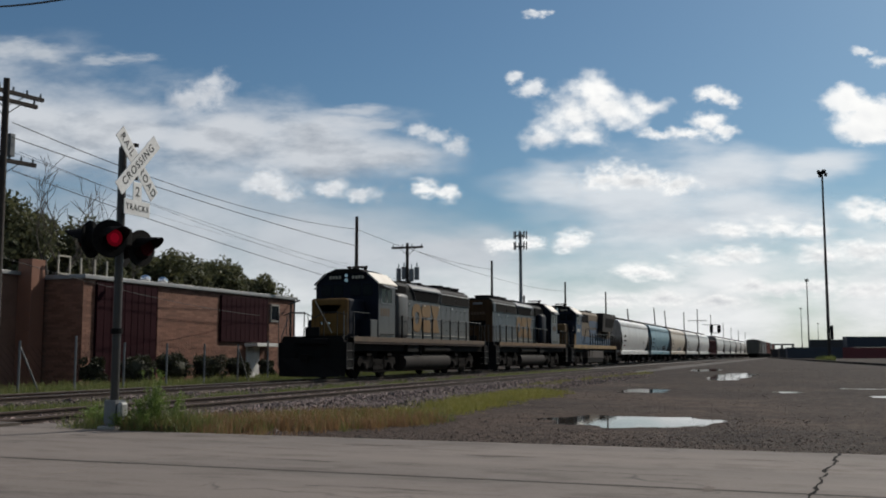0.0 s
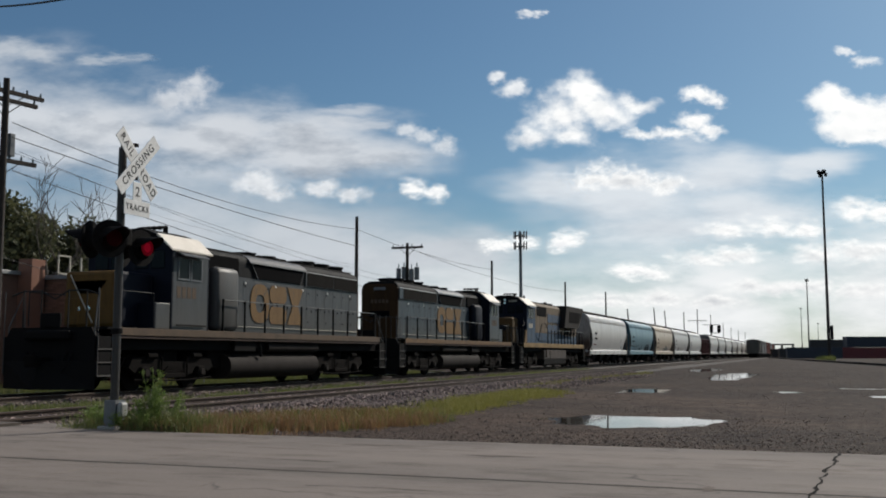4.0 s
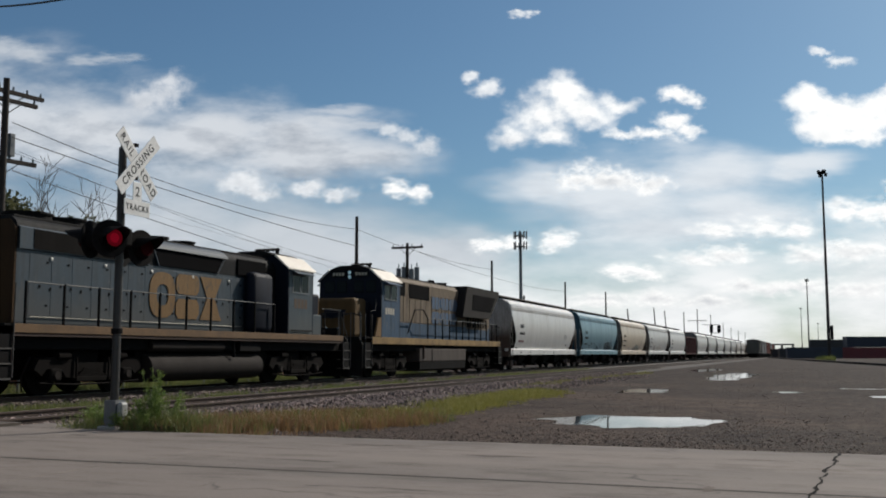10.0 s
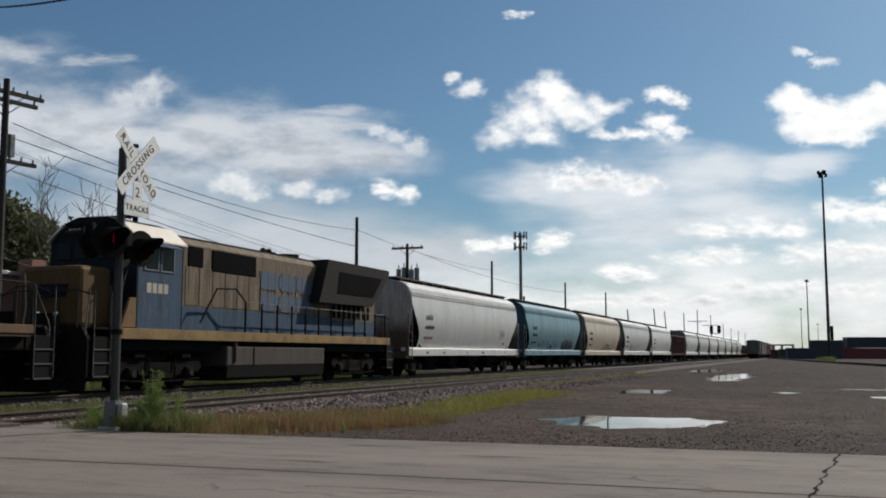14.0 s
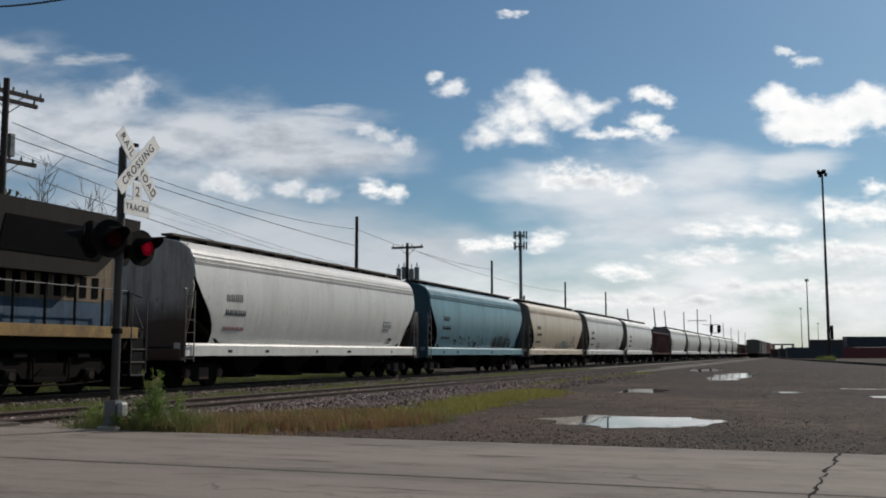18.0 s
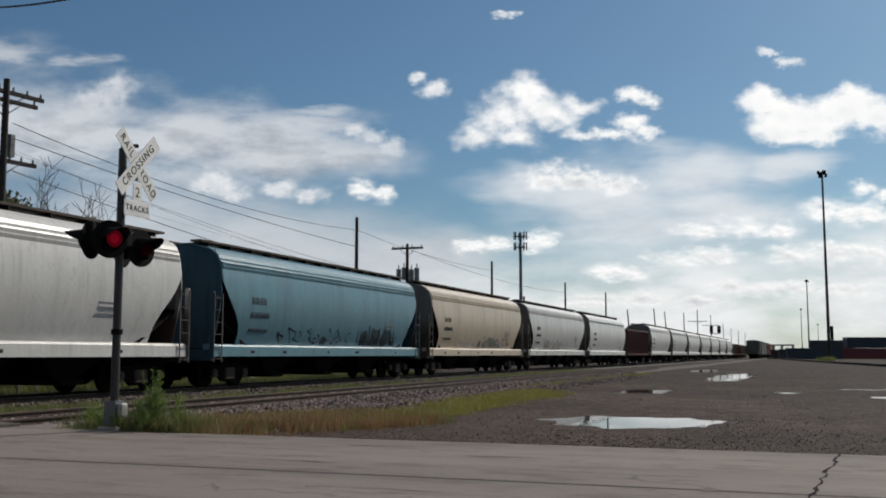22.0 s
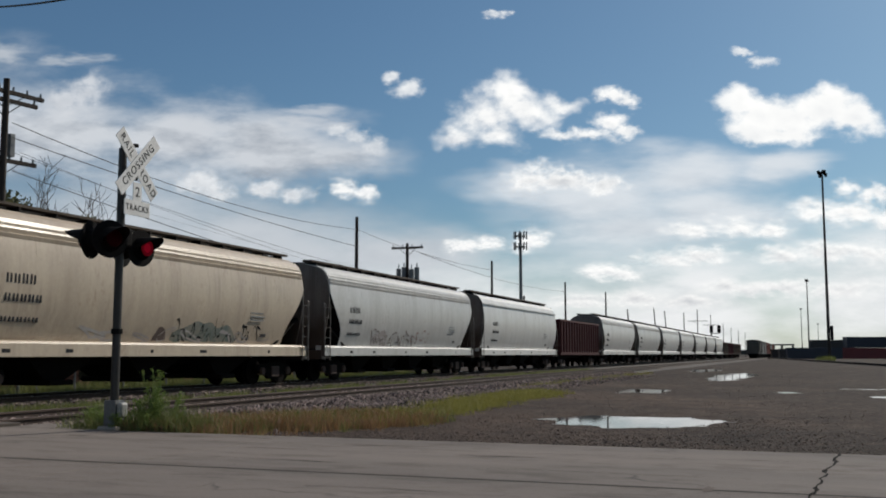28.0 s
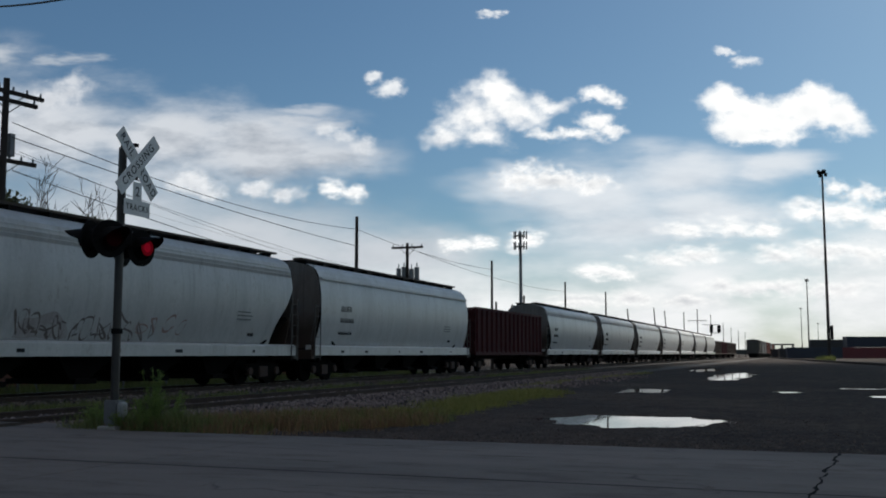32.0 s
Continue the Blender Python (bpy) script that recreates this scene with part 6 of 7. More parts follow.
# ---- trees ----
def limbs(bm, p, d, length, r, depth, rng, tips, split=3, spread=.55):
    q = p + d * length
    mid = p + d * length * .5 + Vector((rng.uniform(-1, 1), rng.uniform(-1, 1), rng.uniform(-.4, .4))) * length * .06
    cyl(bm, p, mid, r, r * .85, 7)
    cyl(bm, mid, q, r * .85, r * .68, 7)
    if depth == 0:
        tips.append(q)
        return
    for _ in range(split):
        e = (d + Vector((rng.uniform(-1, 1), rng.uniform(-1, 1), rng.uniform(-.35, .6))) * spread).normalized()
        limbs(bm, p + d * length * rng.uniform(.65, 1.0), e, length * rng.uniform(.6, .82), r * .6, depth - 1, rng, tips, split, spread)


def tree(x, y, h, crown, seed, label, leaf=None, per=150):
    t = thing("tree", label, "tree", pose(x, y, -.4), "trees behind the building")
    rng = random.Random(seed)
    bm, tips = bm_new(), []
    limbs(bm, Vector((0, 0, 0)), Vector((rng.uniform(-.05, .05), rng.uniform(-.05, .05), 1)).normalized(), h * .34, h * .022, 3, rng, tips, 4, .62)
    part("trunk", bm, BARK, t)
    top = max(p.z for p in tips)
    cs = []
    for p in tips:
        k = h * .95 / top
        cs.append((p.x * crown, p.y * crown, min(p.z * k, h), rng.uniform(.5, 1.1) * h * .105))
    for _ in range(14):
        a = rng.uniform(0, 6.28)
        cs.append((crown * h * .22 * math.cos(a), crown * h * .22 * math.sin(a), h * rng.uniform(.3, .55), h * .11))
    V, Fc = leaf_cloud(cs, per, .13, 1.3, seed)
    raw("crown", V, Fc, leaf or LEAF, t)
    return t


def bare_tree(x, y, h, lean, seed, label):
    """Leafless tree: a leaning trunk that forks into wandering, rising limbs and fine twigs."""
    t = thing("tree", label, "tree", pose(x, y, -.4), "trees behind the building")
    rng = random.Random(seed)

    def limb(p, d, length, r, depth):
        pts = [p]
        n = 5 if depth < 3 else 3
        for i in range(n):
            d = (d + Vector((rng.uniform(-1, 1), rng.uniform(-1, 1), 0)) * .26 + Vector((0, 0, .10))).normalized()
            pts.append(pts[-1] + d * length / n)
        meshes[depth].append((pts, r, n))
        if depth == 4:
            return
        for _ in range(3):
            i = rng.randint(n // 2, n)
            e = (d + Vector((rng.uniform(-1, 1), rng.uniform(-1, 1), rng.uniform(-.1, .5))) * .85).normalized()
            limb(pts[i], e, length * rng.uniform(.48, .72), r * (1 - .5 * i / n) * .62, depth + 1)

    meshes = [[] for _ in range(5)]
    limb(Vector((0, 0, 0)), Vector((*lean, 1)).normalized(), h * .46, h * .0125, 0)
    k = h / max(p.z for level in meshes for pts, _, _ in level for p in pts)
    for name, levels in (("trunk", (0, 1, 2)), ("twigs", (3, 4))):
        bm = bm_new()
        for lv in levels:
            for pts, r, n in meshes[lv]:
                for i in range(n):
                    cyl(bm, pts[i] * k, pts[i + 1] * k, max(r * (1 - .5 * i / n), .016), max(r * (1 - .5 * (i + 1) / n), .014), 6 if lv < 3 else 4)
        ob = part(name, bm, BARK, t)
        if name == "twigs":
            tagged(ob, kind="stuff")


bare_tree(-41.4, 48.6, 13.2, (-.03, .05), 4, "bare leafless tree with a leaning trunk and thin branches")
bare_tree(-40.2, 49.9, 12.3, (.04, .02), 9, "bare leafless tree with forked upright branches")
tree(-46.5, 46.5, 11.2, 1.2, 21, "tall dark green leafy tree behind the building")
tree(-48, 50, 10.2, 1.3, 22, "dark green leafy tree behind the building")
tree(-47, 55, 9.2, 1.5, 23, "dark green leafy tree behind the building")
tree(-47, 62, 8.8, 1.5, 24, "dark green leafy tree behind the building")
tree(-45, 67, 9.0, 1.4, 25, "dark green leafy tree behind the building")
tree(-45, 72, 8.8, 1.3, 26, "dark green leafy tree behind the building")
tree(-52, 66, 9.6, 1.5, 27, "dark green leafy tree behind the building")
tree(-52, 52, 10.0, 1.4, 28, "dark green leafy tree behind the building")


# ---- the yard's far things ----
def container(x, y, z, length, material, label, rz=0.0):
    c = thing("shipping_container", label, "container", pose(x, y, z, 0, 0, rz), "containers in the yard")
    L, W, H = length, 2.44, 2.6
    part("box_frame", box(bm_new(), -L / 2, L / 2, -W / 2, W / 2, .02, H, .03), material, c)
    n = int(L / .55)
    for sg in (-1, 1):
        bm = bm_new()
        for k in range(n):
            a = -L / 2 + .25 + k * (L - .5) / n
            box(bm, a, a + .27, sg * W / 2 - .03, sg * W / 2 + .05, .2, H - .15)
        tagged(part("corrugation", bm, material, c), kind="stuff")
    for e in (-1, 1):
        part("door", box(bm_new(), *sorted((e * L / 2, e * (L / 2 + .05))), -1.1, 1.1, .15, H - .12, .02), material, c)
    for sx in (-1, 1):
        for sy in (-1, 1):
            part("corner_post", box(bm_new(), sx * L / 2 - .09, sx * L / 2 + .09, sy * W / 2 - .09, sy * W / 2 + .09, .02, H + .02, .01), material, c)
    return c


C_RED = mat("container_red", (.115, .012, .016), .55, dirt=(.09, .02, .02), big=.8, fine=12, streak=True)
C_BLUE = mat("container_blue", (.012, .018, .034), .55, dirt=(.015, .02, .03), big=.8, fine=12, streak=True)
C_DARK = mat("container_dark", (.022, .022, .025), .6, dirt=(.02, .02, .02), big=.8, fine=12, streak=True)
for _i, (_x, _z, _m, _l) in enumerate(((13.3, -.1, C_RED, "red shipping container on the ground"), (25.8, -.1, C_RED, "red shipping container on the ground"), (38.3, -.1, C_RED, "red shipping container on the ground"),
                                       (14.5, 2.52, C_BLUE, "dark blue shipping container stacked on another"), (27.0, 2.52, C_DARK, "dark grey shipping container stacked on another"), (39.5, 2.52, C_BLUE, "dark blue shipping container stacked on another"))):
    container(_x, 255 + _x * .36, _z, 12.2, _m, _l, 20)
for _i, (_x, _y, _m) in enumerate(((1.5, 250, C_BLUE), (-1.5, 300, C_DARK), (6.3, 312, C_BLUE), (-4.5, 330, C_DARK), (-8, 380, C_DARK))):
    container(_x, _y, -.12, 12.2, _m, "dark weathered shipping container on the yard", 12)


container(6.8, 312, 2.5, 12.2, C_DARK, "dark grey shipping container stacked on another", 12)


def box_car(y_mid, material, label):
    v = thing("box_car", label, "boxcar", pose(TRACK_NEAR, y_mid, 0), "boxcars standing on the near track")
    H = 7.6
    part("body", box(bm_new(), -1.5, 1.5, -H, H, 1.1, 4.45, .03), material, v)
    part("roof", prism(bm_new(), [(-1.55, 4.4), (1.55, 4.4), (1.5, 4.5), (0, 4.68), (-1.5, 4.5)], -H - .1, H + .1), ROOFDARK, v)
    for sg in (-1, 1):
        part("sliding_door", box(bm_new(), sg * 1.55 - .05, sg * 1.55 + .02, -1.5, 1.5, 1.15, 4.2, .02), material, v)
        for k in range(12):
            y = -H + .5 + k * (2 * H - 1) / 11
            part("rib", box(bm_new(), sg * 1.52 - .03, sg * 1.52 + .03, y - .05, y + .05, 1.2, 4.35), material, v)
    for e in (-1, 1):
        for k in range(6):
            part("end_rib", box(bm_new(), -1.45, 1.45, *sorted((e * H, e * (H + .07))), 1.4 + k * .5, 1.55 + k * .5, .02), material, v)
        part("truck", box(bm_new(), -1.1, 1.1, e * 5.4 - 1.2, e * 5.4 + 1.2, .0, .95, .1), UNDER, v)
    part("underframe", box(bm_new(), -1.2, 1.2, -H - .6, H + .6, .8, 1.1), BLACK, v)


BC_OLIVE = mat("boxcar_olive", (.085, .080, .070), .8, dirt=(.045, .040, .034), big=.8, fine=12, streak=True)
BC_DARK = mat("boxcar_dark", (.05, .042, .04), .75, dirt=(.03, .025, .022), big=.8, fine=12, streak=True)
BC_WHITE = mat("boxcar_white", (.28, .27, .26), .6, dirt=(.25, .22, .2), big=.8, fine=12, streak=True)
BC_RED = mat("boxcar_red", (.20, .05, .035), .65, dirt=(.1, .04, .03), big=.8, fine=12, streak=True)
for _k, _m in enumerate((BC_OLIVE, BC_WHITE, BC_WHITE, BC_RED, BC_RED, BC_WHITE, BC_RED, BC_DARK)):
    box_car(272 + _k * 17, _m, "boxcar of a standing train, weathered paint")

kerb = thing("yard_kerb", "low dark concrete kerb along the container yard", "kerb", kind="structure")
for (xa, ya_), (xb_, yb_) in zip(((-10, 290), (1.7, 158), (7.0, 102.8)), ((1.7, 158), (7.0, 102.8), (13.5, 55))):
    a, b = Vector((xa, ya_)), Vector((xb_, yb_))
    d = b - a
    m = Matrix.Translation((*((a + b) / 2), 0)) @ Matrix.Rotation(math.atan2(d.y, d.x), 4, "Z")
    part("kerb_stone", box(bm_new(), -d.length / 2, d.length / 2, -.35, .35, -.4, .12, .03), KERBDARK, kerb, at=m)
bridge = thing("road_overpass", "distant pale concrete overpass across the yard", "bridge", pose(-10, 900, 0))
part("deck", box(bm_new(), -32, 0, -5, 5, 8.2, 9.4, .1), CONCRETE, bridge)
for x in (-31, -20, -10, -1):
    part("pier", box(bm_new(), x - 1, x + 1, -3, 3, -.3, 8.2, .1), CONCRETE, bridge)
pts = []
for i in range(121):
    x = -1600 + i * 25
    pts.append((x, -.5 + 0, 9 + 5 * noise.noise((x * .006, 3, 1)) + 3 * noise.noise((x * .04, 7, 1))))
V = [(x, 1900, -1) for x, _, _ in pts] + [(x, 1900, max(3, z)) for x, _, z in pts]
tagged(raw("backdrop_woods", V, [(i, i + 1, 122 + i, 121 + i) for i in range(120)], mat("far_woods", (.05, .06, .06), .95, big=.05, fine=.5, bump=0)), "far line of grey-green woods on the horizon", "backdrop", kind="structure")


# ---- grass and weeds ----
def strip(n, fx, seed, s0=.6, s1=1.2):
    rng = np.random.default_rng(seed)
    out = []
    while len(out) < n:
        x, y, ok = fx(rng)
        if ok:
            out.append((x, y, ground_z(x, y) - .01, rng.uniform(s0, s1)))
    return out


def dry(rng):
    y = rng.uniform(12.12, 16.5)
    c = -8.9 + (y - 12.5) * .55 if y < 16 else -7
    x = c + rng.normal() * .62
    return x, y, x > -10.9 and x < -4.9 and (y < 14.2 or x < -5.9) and noise.noise((x * 1.1, y * 1.1, 2)) > -.2


def green(rng):
    y = rng.uniform(14.6, 29) if rng.uniform() < .9 else rng.uniform(36, 62)
    x = -7.1 - (y - 15) * .03 + rng.normal() * .42 if y < 30 else -9.6 + rng.normal() * .5
    return x, y, noise.noise((x * .6, y * .5, 7)) > -.25


def mast_grass(rng):
    a = rng.uniform(0, 6.28)
    k = rng.uniform() ** .5
    return 2.6 + 1.3 * k * math.cos(a), 164 + 4 * k * math.sin(a), True


def verge(rng):
    y = rng.uniform(14, 75)
    x = rng.uniform(-16.6, -15.0)
    return x, y, noise.noise((x * .9, y * .5, 11)) > -.1


def back_verge(rng):
    y = rng.uniform(13, 60)
    x = rng.uniform(-26.5, -21.6)
    return x, y, noise.noise((x * .7, y * .5, 17)) > -.4


tagged(tufts("dry_grass", strip(1300, dry, 1), DRYGRASS, .24, 22, .2, .0045, 1, lean=.9), "dry reddish grass along the road edge", "grass", kind="stuff")
tagged(tufts("green_grass", strip(1100, green, 2), GREENGRASS, .18, 20, .22, .0045, 2, lean=.9), "yellow-green grass strip beside the ballast", "grass", kind="stuff")
tagged(tufts("verge_grass", strip(2600, verge, 3, .4, 1.0), VERGE, .30, 10, .16, .008, 3), "low green weeds between the two tracks", "grass", kind="stuff")
tagged(tufts("mast_grass", strip(110, mast_grass, 12, .5, 1.3), VERGE, .8, 12, .4, .025, 12), "tall yellow-green grass round the light mast", "grass", kind="stuff")
tagged(tufts("mixed_weeds", strip(420, dry, 31, .5, 1.2), VERGE, .26, 14, .2, .006, 31, lean=.8), "green weeds among the dry grass", "grass", kind="stuff")
tagged(tufts("back_grass", strip(3200, back_verge, 4, .5, 1.2), VERGE, .35, 10, .2, .010, 4), "pale green grass strip behind the tracks", "grass", kind="stuff")


def weed(x, y, h, w, seed, label, n=22):
    """Feathery weed: many thin arching stems with tiny leaves along them."""
    t = thing("weed_clump", label, "weed", pose(x, y, -.14), "weeds round the signal")
    rng = random.Random(seed)
    cs = []
    bm = bm_new()
    for k in range(n):
        a = rng.uniform(0, 6.28)
        reach = w * rng.uniform(.15, 1)
        top = Vector((reach * math.cos(a), reach * math.sin(a), h * rng.uniform(.45, 1)))
        pts = [Vector((top.x * .1, top.y * .1, 0)), Vector((top.x * .45, top.y * .45, top.z * .62)), top]
        pipe(bm, pts, .004, 4)
        for i in range(9):
            q = pts[0].lerp(pts[1], i / 5) if i < 5 else pts[1].lerp(pts[2], (i - 5) / 3)
            cs.append((q.x, q.y, q.z, .05))
    tagged(part("stalk", bm, WEED, t), kind="stuff")
    V, Fc = leaf_cloud(cs, 18, .009, 1.0, seed)
    raw("leaves", V, Fc, WEED, t)


weed(-9.05, 12.35, 1.0, .24, 4, "bright green feathery weed beside the signal mast", 24)
weed(-8.85, 12.5, .62, .26, 5, "bright green low weed beside the signal mast", 16)
weed(-10.35, 12.7, .4, .4, 6, "low green weed at the road corner")
weed(-9.95, 12.4, .45, .3, 8, "low green weed at the mast foot")
weed(-9.5, 12.12, .34, .3, 9, "low brownish weed at the mast foot")
weed(-9.1, 12.2, .62, .34, 14, "green weed in front of the signal foot", 26)


def foot_grass(rng):
    x, y = rng.uniform(-10.6, -8.3), rng.uniform(12.06, 12.75)
    return x, y, abs(x + 9.6) > .12 or y < 12.0 or y > 12.3


tagged(tufts("foot_grass", strip(260, foot_grass, 41, .6, 1.3), VERGE, .34, 14, .16, .006, 41, lean=.7), "green and brown grass round the signal foot", "grass", kind="stuff")

# crushed stone spilled from the ballast down to the grass
_r = np.random.default_rng(19)
_n = 16000
_y = 13.2 + 40 * _r.uniform(0, 1, _n) ** 1.5
_x = -11.2 + np.abs(_r.normal(size=_n)) * 1.5
_s = [(x, y, ground_z(x, y) + .012, r) for x, y, r in zip(_x, _y, _r.uniform(.02, .055, _n)) if x < -7.4]
tagged(stones("spilled_ballast", _s, BALLAST, 20), "crushed ballast stones spilled beside the track", "gravel", kind="stuff")

# loose stones on the yard: coarse along the road's edge and round the hollows, thin and sparse farther out
_r = np.random.default_rng(9)
_n = 110000
_y = 12.2 + 70 * _r.uniform(0, 1, _n) ** 2.9
_x = -10 + _r.uniform(0, 1, _n) * (14 + (_y - 12) * .25)
_s = []
for x, y, r, k in zip(_x, _y, _r.uniform(.005, .017, _n) * (.7 + 1.5 * _r.uniform(0, 1, _n) ** 5), _r.uniform(0, 1, _n)):
    near = max(0.0, 1 - (y - 12.2) / 7)
    if k < .25 + .75 * near + .9 * noise.noise((x * .5, y * .35, 21)) + .5 * noise.noise((x * 1.9, y * 1.3, 23)):
        _s.append((x, y, ground_z(x, y) - r * .2, r))
tagged(stones("loose_gravel", _s, PEBBLE, 10), "loose dark and pale stones on the yard", "gravel", kind="stuff")


# ---- clouds ----
DRIFT = []                                # (cloud, start, metres a second along the view's right)
FWD = Vector((-math.sin(radians(TURN)), math.cos(radians(TURN)), 0))
RGT = Vector((math.cos(radians(TURN)), math.sin(radians(TURN)), 0))


def vmath(t, op, a, b=(0, 0, 0), c=None):
    m = t.nodes.new("ShaderNodeVectorMath")
    m.operation = op
    for sock, v in zip(m.inputs, (a, b, c)):
        if isinstance(v, tuple):
            sock.default_value = v
        elif v is not None:
            t.links.new(v, sock)
    return m.outputs["Value" if op == "LENGTH" else "Vector"]


def cloud_mat(seed, puffs, aspect, soft, dense, grey, top, grain, wisp, rag, core, relief):
    """Vapour: a few puffs (x, y, half width, half height) with warped, ragged edges; lit from the upper right, thick hearts grey."""
    m, t, n, l, b = nodes_of("cloud_vapour")
    n.remove(b)
    sp = n.new("ShaderNodeSeparateXYZ")
    l.new(n.new("ShaderNodeTexCoord").outputs["Generated"], sp.inputs["Vector"])
    u = math_node(t, "MULTIPLY_ADD", sp.outputs["X"], 2.0)
    u.node.inputs[2].default_value = -1.0
    v = math_node(t, "MULTIPLY_ADD", sp.outputs["Y"], 2.0)
    v.node.inputs[2].default_value = -1.0
    cx = n.new("ShaderNodeCombineXYZ")
    l.new(math_node(t, "MULTIPLY", u, aspect), cx.inputs["X"])
    l.new(v, cx.inputs["Y"])
    p = cx.outputs["Vector"]
    q = vmath(t, "MULTIPLY_ADD", p, (1 / wisp, 1.0, 1.0), (seed * 2.3, seed * 1.7, seed * 3.7))
    for scale, amount in ((1.1, .75), (3.4, .30)):
        w = n.new("ShaderNodeTexNoise")
        w.inputs["Scale"].default_value, w.inputs["Detail"].default_value = scale, 3.0
        l.new(q, w.inputs["Vector"])
        p = vmath(t, "ADD", p, vmath(t, "MULTIPLY", vmath(t, "SUBTRACT", w.outputs["Color"], (.5, .5, .5)), (amount * wisp ** .5, amount, 0.0)))
    field = None
    for x, y, rx, ry in puffs:
        r = vmath(t, "LENGTH", vmath(t, "MULTIPLY", vmath(t, "SUBTRACT", p, (x, y, 0.0)), (1 / rx, 1 / ry, 0.0)))
        one = math_node(t, "SUBTRACT", 1.12, r)
        if field is None:
            field = one
        else:
            field = math_node(t, "SMOOTH_MAX", field, one)
            field.node.inputs[2].default_value = .25
    fine = noise_node(t, q, grain, 10, 0.58)
    shifted = noise_node(t, vmath(t, "ADD", q, (.09 / wisp, .15, 0.0)), grain, 6, 0.52)
    edge = math_node(t, "ADD", field, math_node(t, "MULTIPLY", math_node(t, "SUBTRACT", fine, .5), rag))
    a = ramp(t, edge, 0.0, soft)
    a.node.color_ramp.interpolation = "EASE"
    rim = math_node(t, "MULTIPLY", math_node(t, "SUBTRACT", 1.0, math_node(t, "POWER", math_node(t, "ABSOLUTE", u), 8.0), True), math_node(t, "SUBTRACT", 1.0, math_node(t, "POWER", math_node(t, "ABSOLUTE", v), 8.0), True))
    alpha = math_node(t, "MULTIPLY", math_node(t, "MULTIPLY", a, rim), dense, True)
    lit = math_node(t, "MULTIPLY", math_node(t, "SUBTRACT", fine, shifted), 2.6 * relief)
    heart = math_node(t, "MULTIPLY", math_node(t, "SUBTRACT", edge, .45, True), core)
    low = math_node(t, "MULTIPLY", v, .18)
    sh = math_node(t, "ADD", math_node(t, "ADD", lit, low), math_node(t, "SUBTRACT", .72, heart))
    em = n.new("ShaderNodeEmission")
    l.new(ramp(t, sh, 0.05, 0.75, grey, top), em.inputs["Color"])
    em.inputs["Strength"].default_value = CLOUD_GLOW
    tr = n.new("ShaderNodeBsdfTransparent")
    ms = n.new("ShaderNodeMixShader")
    l.new(alpha, ms.inputs["Fac"])
    l.new(tr.outputs["BSDF"], ms.inputs[1])
    l.new(em.outputs["Emission"], ms.inputs[2])
    l.new(ms.outputs["Shader"], n["Material Output"].inputs["Surface"])
    return m


CLOUD_GLOW = 1.08
CLOUD_COUNT = [0]


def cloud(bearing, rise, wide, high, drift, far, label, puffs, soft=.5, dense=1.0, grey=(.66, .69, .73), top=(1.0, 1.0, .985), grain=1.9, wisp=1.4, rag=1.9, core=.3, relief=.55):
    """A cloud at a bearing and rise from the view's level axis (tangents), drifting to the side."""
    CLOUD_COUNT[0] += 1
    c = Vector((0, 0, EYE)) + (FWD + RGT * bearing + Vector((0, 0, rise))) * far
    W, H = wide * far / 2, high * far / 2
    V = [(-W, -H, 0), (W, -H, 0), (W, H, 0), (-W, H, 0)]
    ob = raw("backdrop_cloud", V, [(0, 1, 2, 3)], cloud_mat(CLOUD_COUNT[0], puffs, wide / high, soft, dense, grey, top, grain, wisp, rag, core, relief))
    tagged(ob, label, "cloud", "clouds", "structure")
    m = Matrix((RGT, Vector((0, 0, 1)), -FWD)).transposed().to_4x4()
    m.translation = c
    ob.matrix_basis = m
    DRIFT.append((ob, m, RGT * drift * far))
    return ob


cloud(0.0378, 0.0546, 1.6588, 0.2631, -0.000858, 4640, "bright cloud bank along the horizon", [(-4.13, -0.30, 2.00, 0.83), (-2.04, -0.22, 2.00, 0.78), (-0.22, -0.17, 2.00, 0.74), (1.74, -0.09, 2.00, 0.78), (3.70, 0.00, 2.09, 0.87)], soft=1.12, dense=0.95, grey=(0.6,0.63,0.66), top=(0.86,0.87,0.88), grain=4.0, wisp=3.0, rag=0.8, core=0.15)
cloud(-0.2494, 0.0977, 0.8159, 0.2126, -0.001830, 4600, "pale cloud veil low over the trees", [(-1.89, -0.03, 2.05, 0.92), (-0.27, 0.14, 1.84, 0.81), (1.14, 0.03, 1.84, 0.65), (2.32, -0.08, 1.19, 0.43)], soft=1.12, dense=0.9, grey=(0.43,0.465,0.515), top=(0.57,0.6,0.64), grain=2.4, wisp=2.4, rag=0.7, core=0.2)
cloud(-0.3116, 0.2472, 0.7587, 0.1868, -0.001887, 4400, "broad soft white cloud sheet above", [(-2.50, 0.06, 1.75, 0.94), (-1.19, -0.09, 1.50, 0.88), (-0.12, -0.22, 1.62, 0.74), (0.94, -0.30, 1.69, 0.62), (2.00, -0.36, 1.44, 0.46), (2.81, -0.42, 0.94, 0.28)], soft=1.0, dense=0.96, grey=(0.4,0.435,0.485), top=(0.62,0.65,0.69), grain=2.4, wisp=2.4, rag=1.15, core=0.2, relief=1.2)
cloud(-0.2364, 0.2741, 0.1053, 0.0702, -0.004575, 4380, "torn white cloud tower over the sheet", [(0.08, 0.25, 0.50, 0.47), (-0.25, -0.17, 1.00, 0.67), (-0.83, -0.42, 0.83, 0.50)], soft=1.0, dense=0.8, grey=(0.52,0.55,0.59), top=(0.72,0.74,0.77))
